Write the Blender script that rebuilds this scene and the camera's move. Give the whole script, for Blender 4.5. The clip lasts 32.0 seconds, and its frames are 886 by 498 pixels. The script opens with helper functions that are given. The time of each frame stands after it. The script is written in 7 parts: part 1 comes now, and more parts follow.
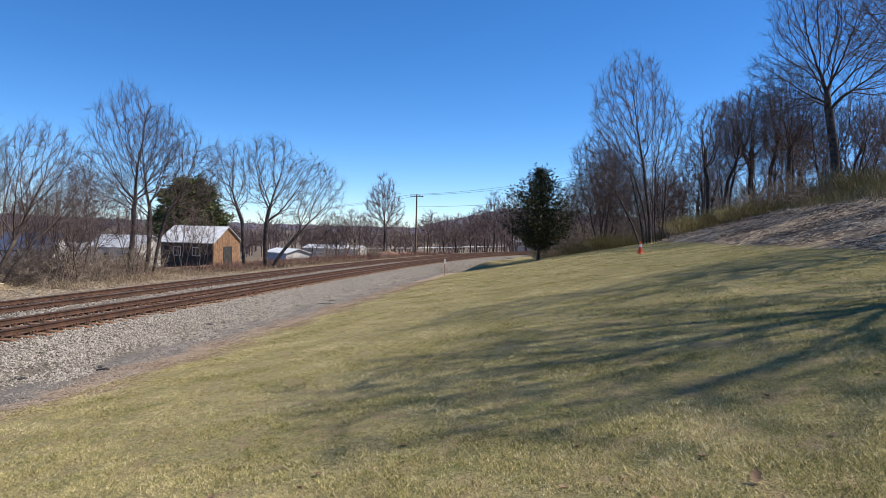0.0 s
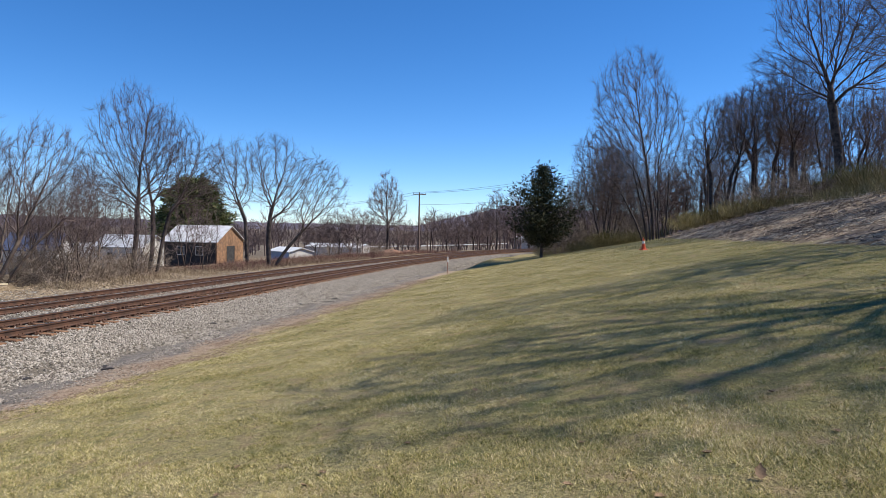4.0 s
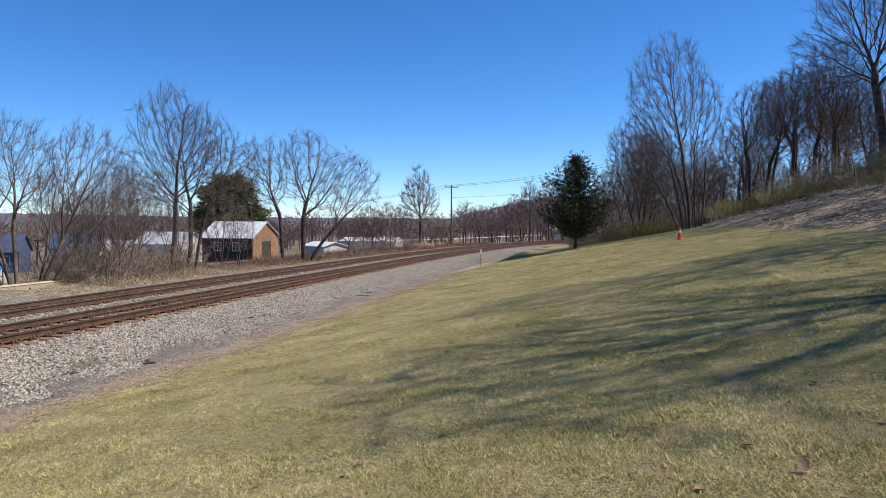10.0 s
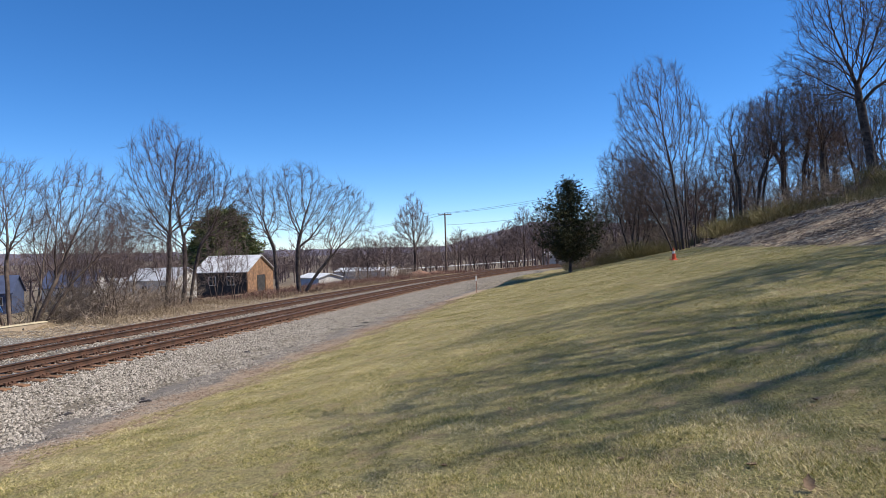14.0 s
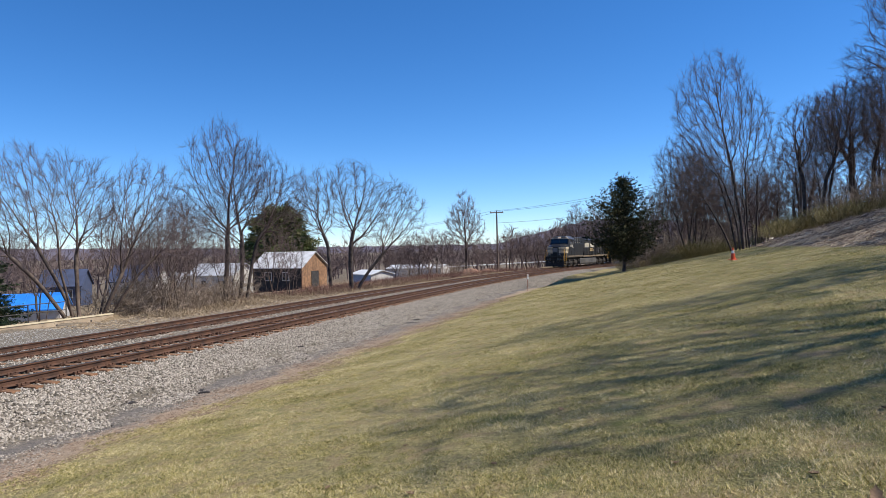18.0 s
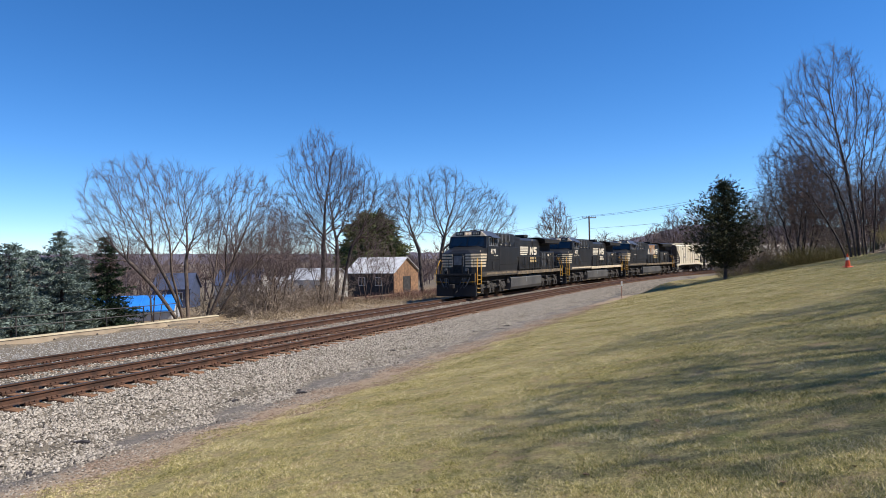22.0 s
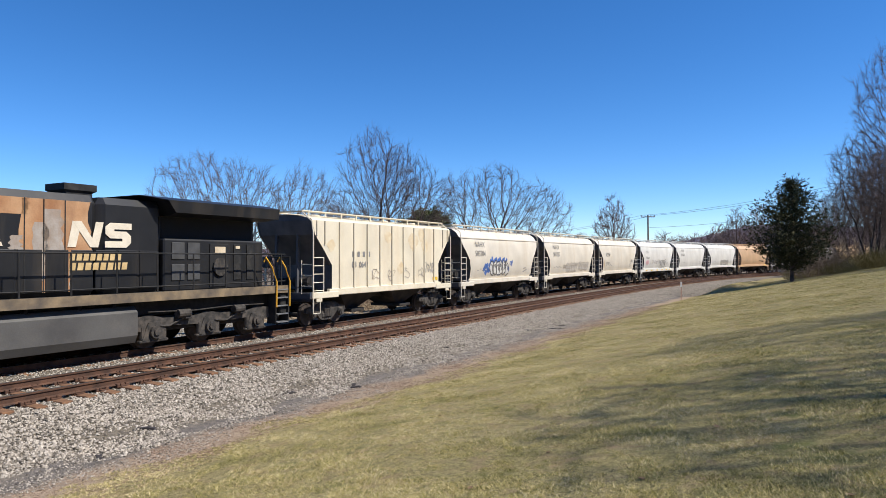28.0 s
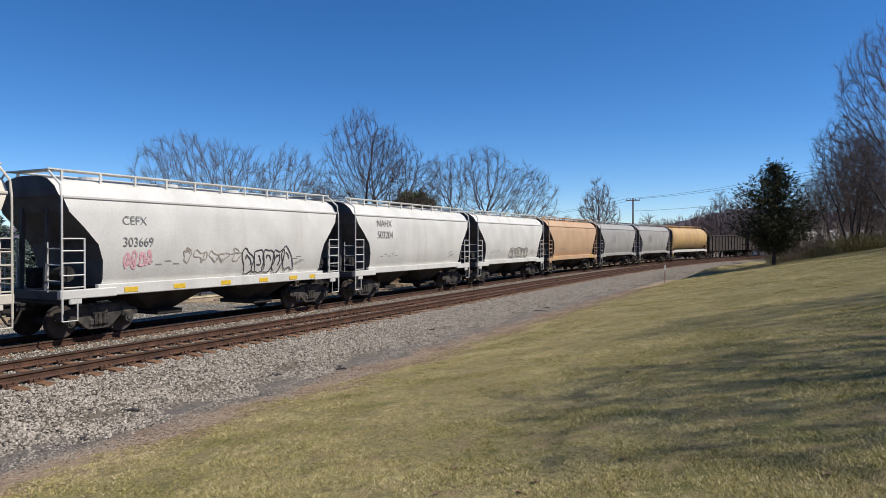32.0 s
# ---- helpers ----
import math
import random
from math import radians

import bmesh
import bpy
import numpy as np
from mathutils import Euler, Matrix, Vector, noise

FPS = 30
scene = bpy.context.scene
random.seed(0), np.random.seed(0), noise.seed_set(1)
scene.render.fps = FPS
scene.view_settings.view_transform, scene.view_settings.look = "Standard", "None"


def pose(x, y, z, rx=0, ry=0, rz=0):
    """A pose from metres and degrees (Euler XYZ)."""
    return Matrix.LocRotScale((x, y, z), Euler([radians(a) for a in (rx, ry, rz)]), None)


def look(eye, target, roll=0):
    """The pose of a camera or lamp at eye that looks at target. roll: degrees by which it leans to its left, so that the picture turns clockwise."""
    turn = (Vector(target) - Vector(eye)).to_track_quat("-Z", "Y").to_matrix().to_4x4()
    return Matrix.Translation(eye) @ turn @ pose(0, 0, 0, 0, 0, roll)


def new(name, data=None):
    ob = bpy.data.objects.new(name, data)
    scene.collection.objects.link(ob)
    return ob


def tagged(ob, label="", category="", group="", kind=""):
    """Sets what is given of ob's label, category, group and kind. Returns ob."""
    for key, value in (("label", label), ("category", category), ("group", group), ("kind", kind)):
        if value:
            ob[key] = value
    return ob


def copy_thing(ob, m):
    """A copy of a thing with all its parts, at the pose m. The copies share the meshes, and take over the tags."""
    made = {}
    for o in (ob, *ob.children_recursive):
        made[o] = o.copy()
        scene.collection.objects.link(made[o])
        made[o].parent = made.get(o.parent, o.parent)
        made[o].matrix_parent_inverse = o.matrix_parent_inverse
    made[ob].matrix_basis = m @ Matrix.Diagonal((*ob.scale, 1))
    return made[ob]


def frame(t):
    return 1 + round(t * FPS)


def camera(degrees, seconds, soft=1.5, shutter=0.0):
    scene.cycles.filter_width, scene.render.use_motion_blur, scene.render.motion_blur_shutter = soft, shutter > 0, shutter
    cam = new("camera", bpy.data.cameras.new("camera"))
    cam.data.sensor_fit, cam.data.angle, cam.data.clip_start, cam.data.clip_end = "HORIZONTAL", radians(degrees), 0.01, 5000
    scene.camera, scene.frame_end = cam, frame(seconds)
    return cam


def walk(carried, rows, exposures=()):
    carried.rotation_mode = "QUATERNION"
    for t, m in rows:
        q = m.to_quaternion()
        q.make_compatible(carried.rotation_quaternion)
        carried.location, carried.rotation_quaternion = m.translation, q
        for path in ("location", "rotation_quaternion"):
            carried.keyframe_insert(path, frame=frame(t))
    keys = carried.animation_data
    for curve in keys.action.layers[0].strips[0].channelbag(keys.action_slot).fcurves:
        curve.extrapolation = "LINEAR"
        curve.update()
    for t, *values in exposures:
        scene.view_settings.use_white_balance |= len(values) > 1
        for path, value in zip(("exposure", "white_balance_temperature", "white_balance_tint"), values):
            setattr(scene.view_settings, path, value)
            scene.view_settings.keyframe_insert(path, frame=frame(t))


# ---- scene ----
# ---- camera: held by hand on the lawn, only turning ----
cam = camera(67.0, 32.0, soft=0.6)
EYE = Vector((0, 0, 2.64))
PATH = [
    (0.0, -0.25, -1.76, -1.35),
    (0.5, -0.19, -1.61, -1.63),
    (1.0, 0.10, -1.49, -1.86),
    (1.5, 0.28, -1.59, -2.20),
    (2.0, -0.86, -1.68, -1.61),
    (2.5, -0.91, -1.69, -1.37),
    (3.0, -0.27, -1.77, -1.77),
    (3.5, 0.05, -1.84, -1.57),
    (4.0, -0.01, -1.95, -0.99),
    (4.5, 3.12, -2.27, -1.30),
    (6.5, 5.67, -1.44, -1.28),
    (7.0, 3.96, -2.29, -1.05),
    (7.5, 1.93, -2.93, -1.35),
    (8.0, 0.99, -3.20, -1.29),
    (8.5, 0.72, -2.63, -1.08),
    (9.0, 0.68, -2.25, -0.32),
    (9.5, 1.85, -2.39, -0.42),
    (10.0, 2.77, -2.60, -0.07),
    (10.5, 2.74, -2.62, -0.26),
    (11.0, 2.83, -2.12, -0.14),
    (11.5, 3.21, -1.44, 1.47),
    (12.0, 3.56, -0.62, 2.21),
    (12.5, 2.30, -0.45, 2.41),
    (13.0, 1.74, -0.03, 2.33),
    (13.5, 1.97, -0.02, 1.60),
    (14.0, 2.29, -0.24, 1.67),
    (14.5, 2.88, -0.55, 1.87),
    (16.5, 4.26, -0.64, 1.51),
    (17.0, 5.06, -0.51, 1.60),
    (17.5, 5.62, -0.41, 1.49),
    (18.0, 6.69, -0.32, 1.27),
    (18.5, 7.65, -0.32, 1.25),
    (19.0, 8.17, -0.29, 1.23),
    (19.5, 9.32, -0.19, 1.14),
    (20.0, 10.53, 0.09, 1.00),
    (20.5, 10.90, 0.18, 1.16),
    (21.0, 11.86, 0.26, 1.18),
    (21.5, 13.15, 0.34, 1.04),
    (22.0, 14.42, 0.34, 1.17),
    (22.5, 15.06, 0.36, 1.16),
    (23.0, 15.72, 0.35, 1.20),
    (23.5, 16.11, 0.36, 1.25),
    (24.0, 16.19, 0.33, 1.25),
    (24.5, 16.71, 0.32, 1.46),
    (25.0, 17.25, 0.31, 1.44),
    (25.5, 17.70, -0.13, 1.29),
    (27.5, 18.78, 0.10, 0.21),
    (28.0, 19.10, 0.21, 0.48),
    (28.5, 19.16, 0.17, 0.45),
    (29.0, 19.20, -0.87, -0.05),
    (29.5, 19.25, -1.20, -0.05),
    (30.0, 19.04, -1.33, -0.07),
    (30.5, 18.46, -1.36, 0.20),
    (31.0, 18.16, -1.40, 0.53),
    (31.5, 18.09, -1.31, 0.39),
    (32.0, 17.89, -1.30, 0.26),
]
walk(cam, [(t, pose(*EYE, 90 + p, r, y)) for t, y, p, r in PATH], [(0, 0.3), (28.2, 0.3), (29.0, -0.02), (32, -0.08)])

# ---- world, sun, exposure ----
SUN_AZ, SUN_EL = 84.0, 51.0
world = bpy.data.worlds.new("sky")
world.use_nodes = True
scene.world = world
wn = world.node_tree.nodes
sky = wn.new("ShaderNodeTexSky")
sky.sky_type, sky.sun_disc = "NISHITA", False
sky.sun_elevation, sky.sun_rotation = radians(SUN_EL), radians(SUN_AZ)
sky.altitude, sky.air_density, sky.dust_density, sky.ozone_density = 2600, 0.92, 0.0, 5.0
deep = wn.new("ShaderNodeHueSaturation")
deep.inputs["Saturation"].default_value = 1.22
world.node_tree.links.new(sky.outputs[0], deep.inputs["Color"])
tint = wn.new("ShaderNodeMix")
tint.data_type, tint.blend_type = "RGBA", "MULTIPLY"
tint.inputs["Factor"].default_value, tint.inputs["B"].default_value = 1.0, (0.905, 0.925, 0.99, 1.0)
world.node_tree.links.new(deep.outputs[0], tint.inputs["A"])
world.node_tree.links.new(tint.outputs["Result"], wn["Background"].inputs[0])
wn["Background"].inputs[1].default_value = 0.142
sun = new("sun", bpy.data.lights.new("sun", "SUN"))
sun.data.energy, sun.data.angle, sun.data.color = 5.0, radians(0.53), (1.0, 0.95, 0.86)
sun_way = Vector((math.sin(radians(SUN_AZ)) * math.cos(radians(SUN_EL)), math.cos(radians(SUN_AZ)) * math.cos(radians(SUN_EL)), math.sin(radians(SUN_EL))))
sun.matrix_basis = look(sun_way * 50, (0, 0, 0))

# ---- materials ----
def rgb(c):
    return (*c, 1.0)


def material(name, base, dark=None, scale=8.0, rough=0.7, metal=0.0, bump=0.2, fine=60.0, spread=0.12, stain=None, stain_scale=0.6, stain_amount=0.4, vary=0.0, spec=0.5, streak=False):
    """Base colour with grain, blotches and, if wanted, stains; fine relief."""
    m = bpy.data.materials.new(name)
    m.use_nodes = True
    nt = m.node_tree
    n, l = nt.nodes, nt.links
    b = n["Principled BSDF"]
    b.inputs["Roughness"].default_value, b.inputs["Metallic"].default_value = rough, metal
    b.inputs["Specular IOR Level"].default_value = spec
    co = n.new("ShaderNodeTexCoord")
    src = co.outputs["Object"]
    big = n.new("ShaderNodeTexNoise")
    big.inputs["Scale"].default_value, big.inputs["Detail"].default_value = scale, 6
    l.new(src, big.inputs["Vector"])
    ramp = n.new("ShaderNodeMapRange")
    ramp.inputs["From Min"].default_value, ramp.inputs["From Max"].default_value = 0.35, 0.65
    l.new(big.outputs["Fac"], ramp.inputs["Value"])
    mix = n.new("ShaderNodeMix")
    mix.data_type = "RGBA"
    dark = dark or tuple(c * (1 - 2 * spread) for c in base)
    mix.inputs["A"].default_value, mix.inputs["B"].default_value = rgb(dark), rgb(base)
    l.new(ramp.outputs[0], mix.inputs["Factor"])
    col = mix.outputs["Result"]
    small = n.new("ShaderNodeTexNoise")
    small.inputs["Scale"].default_value, small.inputs["Detail"].default_value = fine, 4
    l.new(src, small.inputs["Vector"])
    if stain:
        st = n.new("ShaderNodeTexNoise")
        st.inputs["Scale"].default_value, st.inputs["Detail"].default_value, st.inputs["Roughness"].default_value = stain_scale, 8, 0.65
        if streak:
            mp = n.new("ShaderNodeMapping")
            mp.inputs["Scale"].default_value = (1.0, 1.0, 0.12)
            l.new(src, mp.inputs["Vector"])
            l.new(mp.outputs[0], st.inputs["Vector"])
        else:
            l.new(src, st.inputs["Vector"])
        sr = n.new("ShaderNodeMapRange")
        sr.inputs["From Min"].default_value, sr.inputs["From Max"].default_value = 0.5, 0.75
        sr.inputs["To Max"].default_value = stain_amount
        l.new(st.outputs["Fac"], sr.inputs["Value"])
        mx = n.new("ShaderNodeMix")
        mx.data_type = "RGBA"
        mx.inputs["B"].default_value = rgb(stain)
        l.new(sr.outputs[0], mx.inputs["Factor"])
        l.new(col, mx.inputs["A"])
        col = mx.outputs["Result"]
    hsv = n.new("ShaderNodeHueSaturation")
    l.new(col, hsv.inputs["Color"])
    val = n.new("ShaderNodeMath")
    val.operation = "MULTIPLY_ADD"
    val.inputs[1].default_value, val.inputs[2].default_value = 0.3, 0.85
    l.new(small.outputs["Fac"], val.inputs[0])
    out = val.outputs[0]
    if vary:
        info, geo = n.new("ShaderNodeObjectInfo"), n.new("ShaderNodeNewGeometry")
        add = n.new("ShaderNodeMath")
        add.operation = "ADD"
        l.new(info.outputs["Random"], add.inputs[0])
        l.new(geo.outputs["Random Per Island"], add.inputs[1])
        v2 = n.new("ShaderNodeMath")
        v2.operation = "MULTIPLY_ADD"
        v2.inputs[1].default_value, v2.inputs[2].default_value = vary, 1 - vary
        l.new(add.outputs[0], v2.inputs[0])
        mm = n.new("ShaderNodeMath")
        mm.operation = "MULTIPLY"
        l.new(out, mm.inputs[0])
        l.new(v2.outputs[0], mm.inputs[1])
        out = mm.outputs[0]
    l.new(out, hsv.inputs["Value"])
    l.new(hsv.outputs[0], b.inputs["Base Color"])
    if bump:
        bp = n.new("ShaderNodeBump")
        bp.inputs["Strength"].default_value, bp.inputs["Distance"].default_value = bump, 0.02
        l.new(small.outputs["Fac"], bp.inputs["Height"])
        l.new(bp.outputs[0], b.inputs["Normal"])
    return m


MAT = {}
MAT["bark"] = material("bark", (0.13, 0.102, 0.088), (0.055, 0.044, 0.038), scale=3, fine=30, rough=0.95, bump=0.5, vary=0.15, spec=0.2)
MAT["bark_pale"] = material("bark_pale", (0.18, 0.135, 0.105), (0.09, 0.066, 0.054), scale=3, fine=30, rough=0.95, bump=0.5, vary=0.15, spec=0.2)
MAT["twig"] = material("twig", (0.16, 0.115, 0.1), (0.095, 0.07, 0.062), scale=1, fine=10, rough=0.95, bump=0, vary=0.2, spec=0.2)
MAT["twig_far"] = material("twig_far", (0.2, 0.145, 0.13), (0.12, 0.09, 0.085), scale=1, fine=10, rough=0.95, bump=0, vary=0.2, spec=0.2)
MAT["rust_rail"] = material("rusty_rail", (0.125, 0.062, 0.038), (0.06, 0.034, 0.024), scale=4, fine=40, rough=0.8, bump=0.3, spec=0.3)
MAT["rail_top"] = material("rail_top", (0.1, 0.088, 0.08), (0.055, 0.047, 0.042), scale=3, fine=40, rough=0.38, metal=0.7, bump=0.05)
MAT["tie"] = material("oak_tie", (0.27, 0.14, 0.075), (0.14, 0.08, 0.05), scale=4, fine=50, rough=0.95, bump=0.6, vary=0.25, spec=0.2)
MAT["loco_black"] = material("loco_black", (0.018, 0.018, 0.019), (0.011, 0.011, 0.012), scale=1.2, fine=30, rough=0.42, bump=0.05, stain=(0.085, 0.068, 0.05), stain_scale=1.6, stain_amount=0.42, streak=True)
MAT["loco_dusty"] = material("dusty_black", (0.075, 0.06, 0.045), (0.03, 0.026, 0.022), scale=2.2, fine=30, rough=0.75, bump=0.08, stain=(0.15, 0.115, 0.08), stain_scale=1.8, stain_amount=0.5)
MAT["loco_roof"] = material("loco_roof", (0.05, 0.06, 0.085), (0.03, 0.035, 0.05), scale=2, fine=30, rough=0.45, bump=0.05)
MAT["frame_black"] = material("frame_black", (0.02, 0.019, 0.018), (0.008, 0.008, 0.008), scale=5, fine=40, rough=0.8, bump=0.2, stain=(0.09, 0.075, 0.06), stain_scale=2.5, stain_amount=0.25)
MAT["truck"] = material("truck_steel", (0.075, 0.065, 0.057), (0.022, 0.02, 0.018), scale=6, fine=40, rough=0.85, bump=0.25, stain=(0.15, 0.11, 0.08), stain_scale=3, stain_amount=0.4)
MAT["truck_dark"] = material("truck_dark", (0.04, 0.035, 0.031), (0.016, 0.014, 0.013), scale=6, fine=40, rough=0.9, bump=0.25)
MAT["wheel"] = material("wheel_steel", (0.09, 0.07, 0.06), (0.045, 0.038, 0.035), scale=5, fine=30, rough=0.7, metal=0.3, bump=0.1)
MAT["tank"] = material("fuel_tank", (0.1, 0.096, 0.09), (0.065, 0.062, 0.06), scale=1, fine=30, rough=0.6, bump=0.1, stain=(0.16, 0.14, 0.12), stain_scale=0.8, stain_amount=0.5)
MAT["cream"] = material("cream_paint", (0.72, 0.6, 0.42), (0.58, 0.47, 0.32), scale=3, fine=30, rough=0.55, bump=0.03, stain=(0.3, 0.22, 0.15), stain_scale=2, stain_amount=0.4)
MAT["lettering"] = material("pale_lettering", (0.78, 0.7, 0.55), (0.66, 0.58, 0.45), scale=4, fine=30, rough=0.55, bump=0.0)
MAT["gold"] = material("gold_lettering", (0.66, 0.48, 0.24), (0.5, 0.35, 0.16), scale=4, fine=30, rough=0.5, bump=0.0)
MAT["grey_panel"] = material("grey_panel", (0.2, 0.2, 0.2), (0.12, 0.12, 0.12), scale=3, fine=30, rough=0.6, bump=0.05)
MAT["yellow"] = material("safety_yellow", (0.75, 0.4, 0.03), (0.6, 0.3, 0.03), scale=5, fine=30, rough=0.5, bump=0.02)
MAT["rust"] = material("rusted_paint", (0.36, 0.17, 0.075), (0.5, 0.3, 0.16), scale=1.2, fine=25, rough=0.85, bump=0.15, stain=(0.2, 0.09, 0.045), stain_scale=1.5, stain_amount=0.7, streak=True)
MAT["seat_dark"] = material("dark_inside", (0.012, 0.012, 0.013), rough=0.8, bump=0)
glass = bpy.data.materials.new("cab_glass")
glass.use_nodes = True
gb = glass.node_tree.nodes["Principled BSDF"]
gb.inputs["Base Color"].default_value, gb.inputs["Roughness"].default_value, gb.inputs["IOR"].default_value = (0.02, 0.03, 0.04, 1), 0.04, 1.5
gb.inputs["Specular IOR Level"].default_value = 0.9
MAT["glass"] = glass
lens_ = bpy.data.materials.new("headlight_glow")
lens_.use_nodes = True
lb = lens_.node_tree.nodes["Principled BSDF"]
lb.inputs["Base Color"].default_value = (1, 0.9, 0.7, 1)
lb.inputs["Emission Color"].default_value, lb.inputs["Emission Strength"].default_value = (1.0, 0.62, 0.4, 1), 0.3
MAT["headlight"] = lens_


def car_paint(name, base, dirty, amount=0.5, scale=0.9):
    return material(name, base, tuple(c * 0.86 for c in base), scale=0.8, fine=20, rough=0.55, bump=0.04, stain=dirty, stain_scale=scale, stain_amount=amount, streak=True)


MAT["hop_cream"] = car_paint("cream_hopper_paint", (0.76, 0.68, 0.52), (0.6, 0.46, 0.28), 0.6)
MAT["hop_white"] = car_paint("white_hopper_paint", (0.7, 0.68, 0.63), (0.5, 0.46, 0.4), 0.6)
MAT["hop_bone"] = car_paint("bone_hopper_paint", (0.7, 0.635, 0.525), (0.54, 0.44, 0.31), 0.65)
MAT["hop_tan"] = car_paint("tan_hopper_paint", (0.6, 0.4, 0.24), (0.46, 0.26, 0.13), 0.6)
MAT["hop_grey"] = car_paint("grey_hopper_paint", (0.4, 0.385, 0.36), (0.3, 0.27, 0.22), 0.6)
MAT["hop_orange"] = car_paint("yellow_orange_hopper_paint", (0.6, 0.4, 0.17), (0.42, 0.2, 0.14), 0.75, 0.5)
MAT["hop_under"] = material("hopper_underside", (0.045, 0.038, 0.034), (0.018, 0.016, 0.015), scale=2, fine=30, rough=0.9, bump=0.15, stain=(0.13, 0.095, 0.065), stain_scale=1.5, stain_amount=0.4)
MAT["ochre_stain"] = material("ochre_stain", (0.71, 0.61, 0.43), (0.64, 0.5, 0.31), scale=4, fine=20, rough=0.6, bump=0.02, streak=True)
MAT["primer"] = material("grey_primer", (0.4, 0.36, 0.32), (0.28, 0.22, 0.17), scale=2, fine=25, rough=0.85, bump=0.1, stain=(0.3, 0.16, 0.08), stain_scale=3, stain_amount=0.7, streak=True)
MAT["graffiti_faded"] = material("faded_grey_paint", (0.5, 0.46, 0.4), (0.6, 0.55, 0.47), scale=4, fine=20, rough=0.6, bump=0)
# the shade on the hoppers' ends is put into this dark colour
MAT["slope_shade"] = material("slope_sheet_shade", (0.1, 0.1, 0.105), (0.055, 0.055, 0.06), scale=1.5, fine=30, rough=0.7, bump=0.1)
MAT["gondola"] = material("gondola_black", (0.06, 0.048, 0.042), (0.03, 0.026, 0.025), scale=1.5, fine=25, rough=0.8, bump=0.2, stain=(0.2, 0.11, 0.07), stain_scale=2, stain_amount=0.5)
MAT["graffiti_blue"] = material("blue_spray_paint", (0.08, 0.17, 0.45), rough=0.5, bump=0)
MAT["graffiti_black"] = material("black_spray_paint", (0.06, 0.055, 0.06), rough=0.5, bump=0)
MAT["graffiti_pink"] = material("pink_spray_paint", (0.75, 0.42, 0.45), rough=0.5, bump=0)
MAT["graffiti_grey"] = material("faded_spray_paint", (0.42, 0.36, 0.3), rough=0.5, bump=0)
MAT["stencil"] = material("grey_stencil", (0.27, 0.26, 0.25), rough=0.6, bump=0)
MAT["reflector"] = material("yellow_reflector", (0.85, 0.55, 0.05), rough=0.4, bump=0)


def island_material(name, colours, rough=0.9, patch=None, patch_scale=0.4, spec=0.2):
    """Loose pieces in one mesh, each of its own colour; patch shifts the choice over the ground."""
    m = bpy.data.materials.new(name)
    m.use_nodes = True
    n, l = m.node_tree.nodes, m.node_tree.links
    b = n["Principled BSDF"]
    b.inputs["Roughness"].default_value = rough
    b.inputs["Specular IOR Level"].default_value = spec
    geo, ramp = n.new("ShaderNodeNewGeometry"), n.new("ShaderNodeValToRGB")
    out = geo.outputs["Random Per Island"]
    if patch:
        co, ns, mr = n.new("ShaderNodeTexCoord"), n.new("ShaderNodeTexNoise"), n.new("ShaderNodeMath")
        ns.inputs["Scale"].default_value, ns.inputs["Detail"].default_value = patch_scale, 5
        l.new(co.outputs["Object"], ns.inputs["Vector"])
        mr.operation = "MULTIPLY_ADD"
        l.new(ns.outputs["Fac"], mr.inputs[0])
        mr.inputs[1].default_value, mr.inputs[2].default_value = patch, -patch * 0.5
        ad = n.new("ShaderNodeMath")
        ad.operation = "ADD"
        l.new(mr.outputs[0], ad.inputs[0])
        l.new(out, ad.inputs[1])
        out = ad.outputs[0]
    while len(ramp.color_ramp.elements) < len(colours):
        ramp.color_ramp.elements.new(0.5)
    for i, c in enumerate(colours):
        ramp.color_ramp.elements[i].position = i / max(1, len(colours) - 1)
        ramp.color_ramp.elements[i].color = rgb(c)
    l.new(out, ramp.inputs["Fac"])
    l.new(ramp.outputs["Color"], b.inputs["Base Color"])
    return m


MAT["blade"] = island_material("grass_blade", [(0.13, 0.13, 0.034), (0.28, 0.255, 0.074), (0.49, 0.405, 0.15), (0.68, 0.555, 0.27), (0.8, 0.665, 0.41)], patch=1.7, patch_scale=0.7)
MAT["chips"] = island_material("wood_litter", [(0.05, 0.038, 0.03), (0.14, 0.1, 0.072), (0.26, 0.19, 0.135), (0.42, 0.32, 0.22), (0.66, 0.55, 0.4)], patch=1.8, patch_scale=0.3)
MAT["dry_stem"] = island_material("dry_stems", [(0.13, 0.09, 0.06), (0.24, 0.175, 0.115), (0.36, 0.275, 0.18), (0.48, 0.38, 0.25)])
MAT["red_stem"] = island_material("reddish_stems", [(0.1, 0.055, 0.045), (0.2, 0.11, 0.085), (0.3, 0.18, 0.13)])
MAT["olive_stem"] = island_material("olive_brush", [(0.1, 0.09, 0.04), (0.17, 0.15, 0.06), (0.27, 0.22, 0.1), (0.35, 0.28, 0.15)])
MAT["cedar"] = island_material("cedar_needles", [(0.02, 0.025, 0.013), (0.045, 0.05, 0.025), (0.075, 0.075, 0.035), (0.1, 0.085, 0.045)])
MAT["spruce"] = island_material("blue_spruce_needles", [(0.055, 0.078, 0.064), (0.12, 0.16, 0.135), (0.19, 0.24, 0.205), (0.27, 0.325, 0.285)])
MAT["fir"] = island_material("green_fir_needles", [(0.02, 0.035, 0.02), (0.045, 0.07, 0.035), (0.08, 0.1, 0.05)])
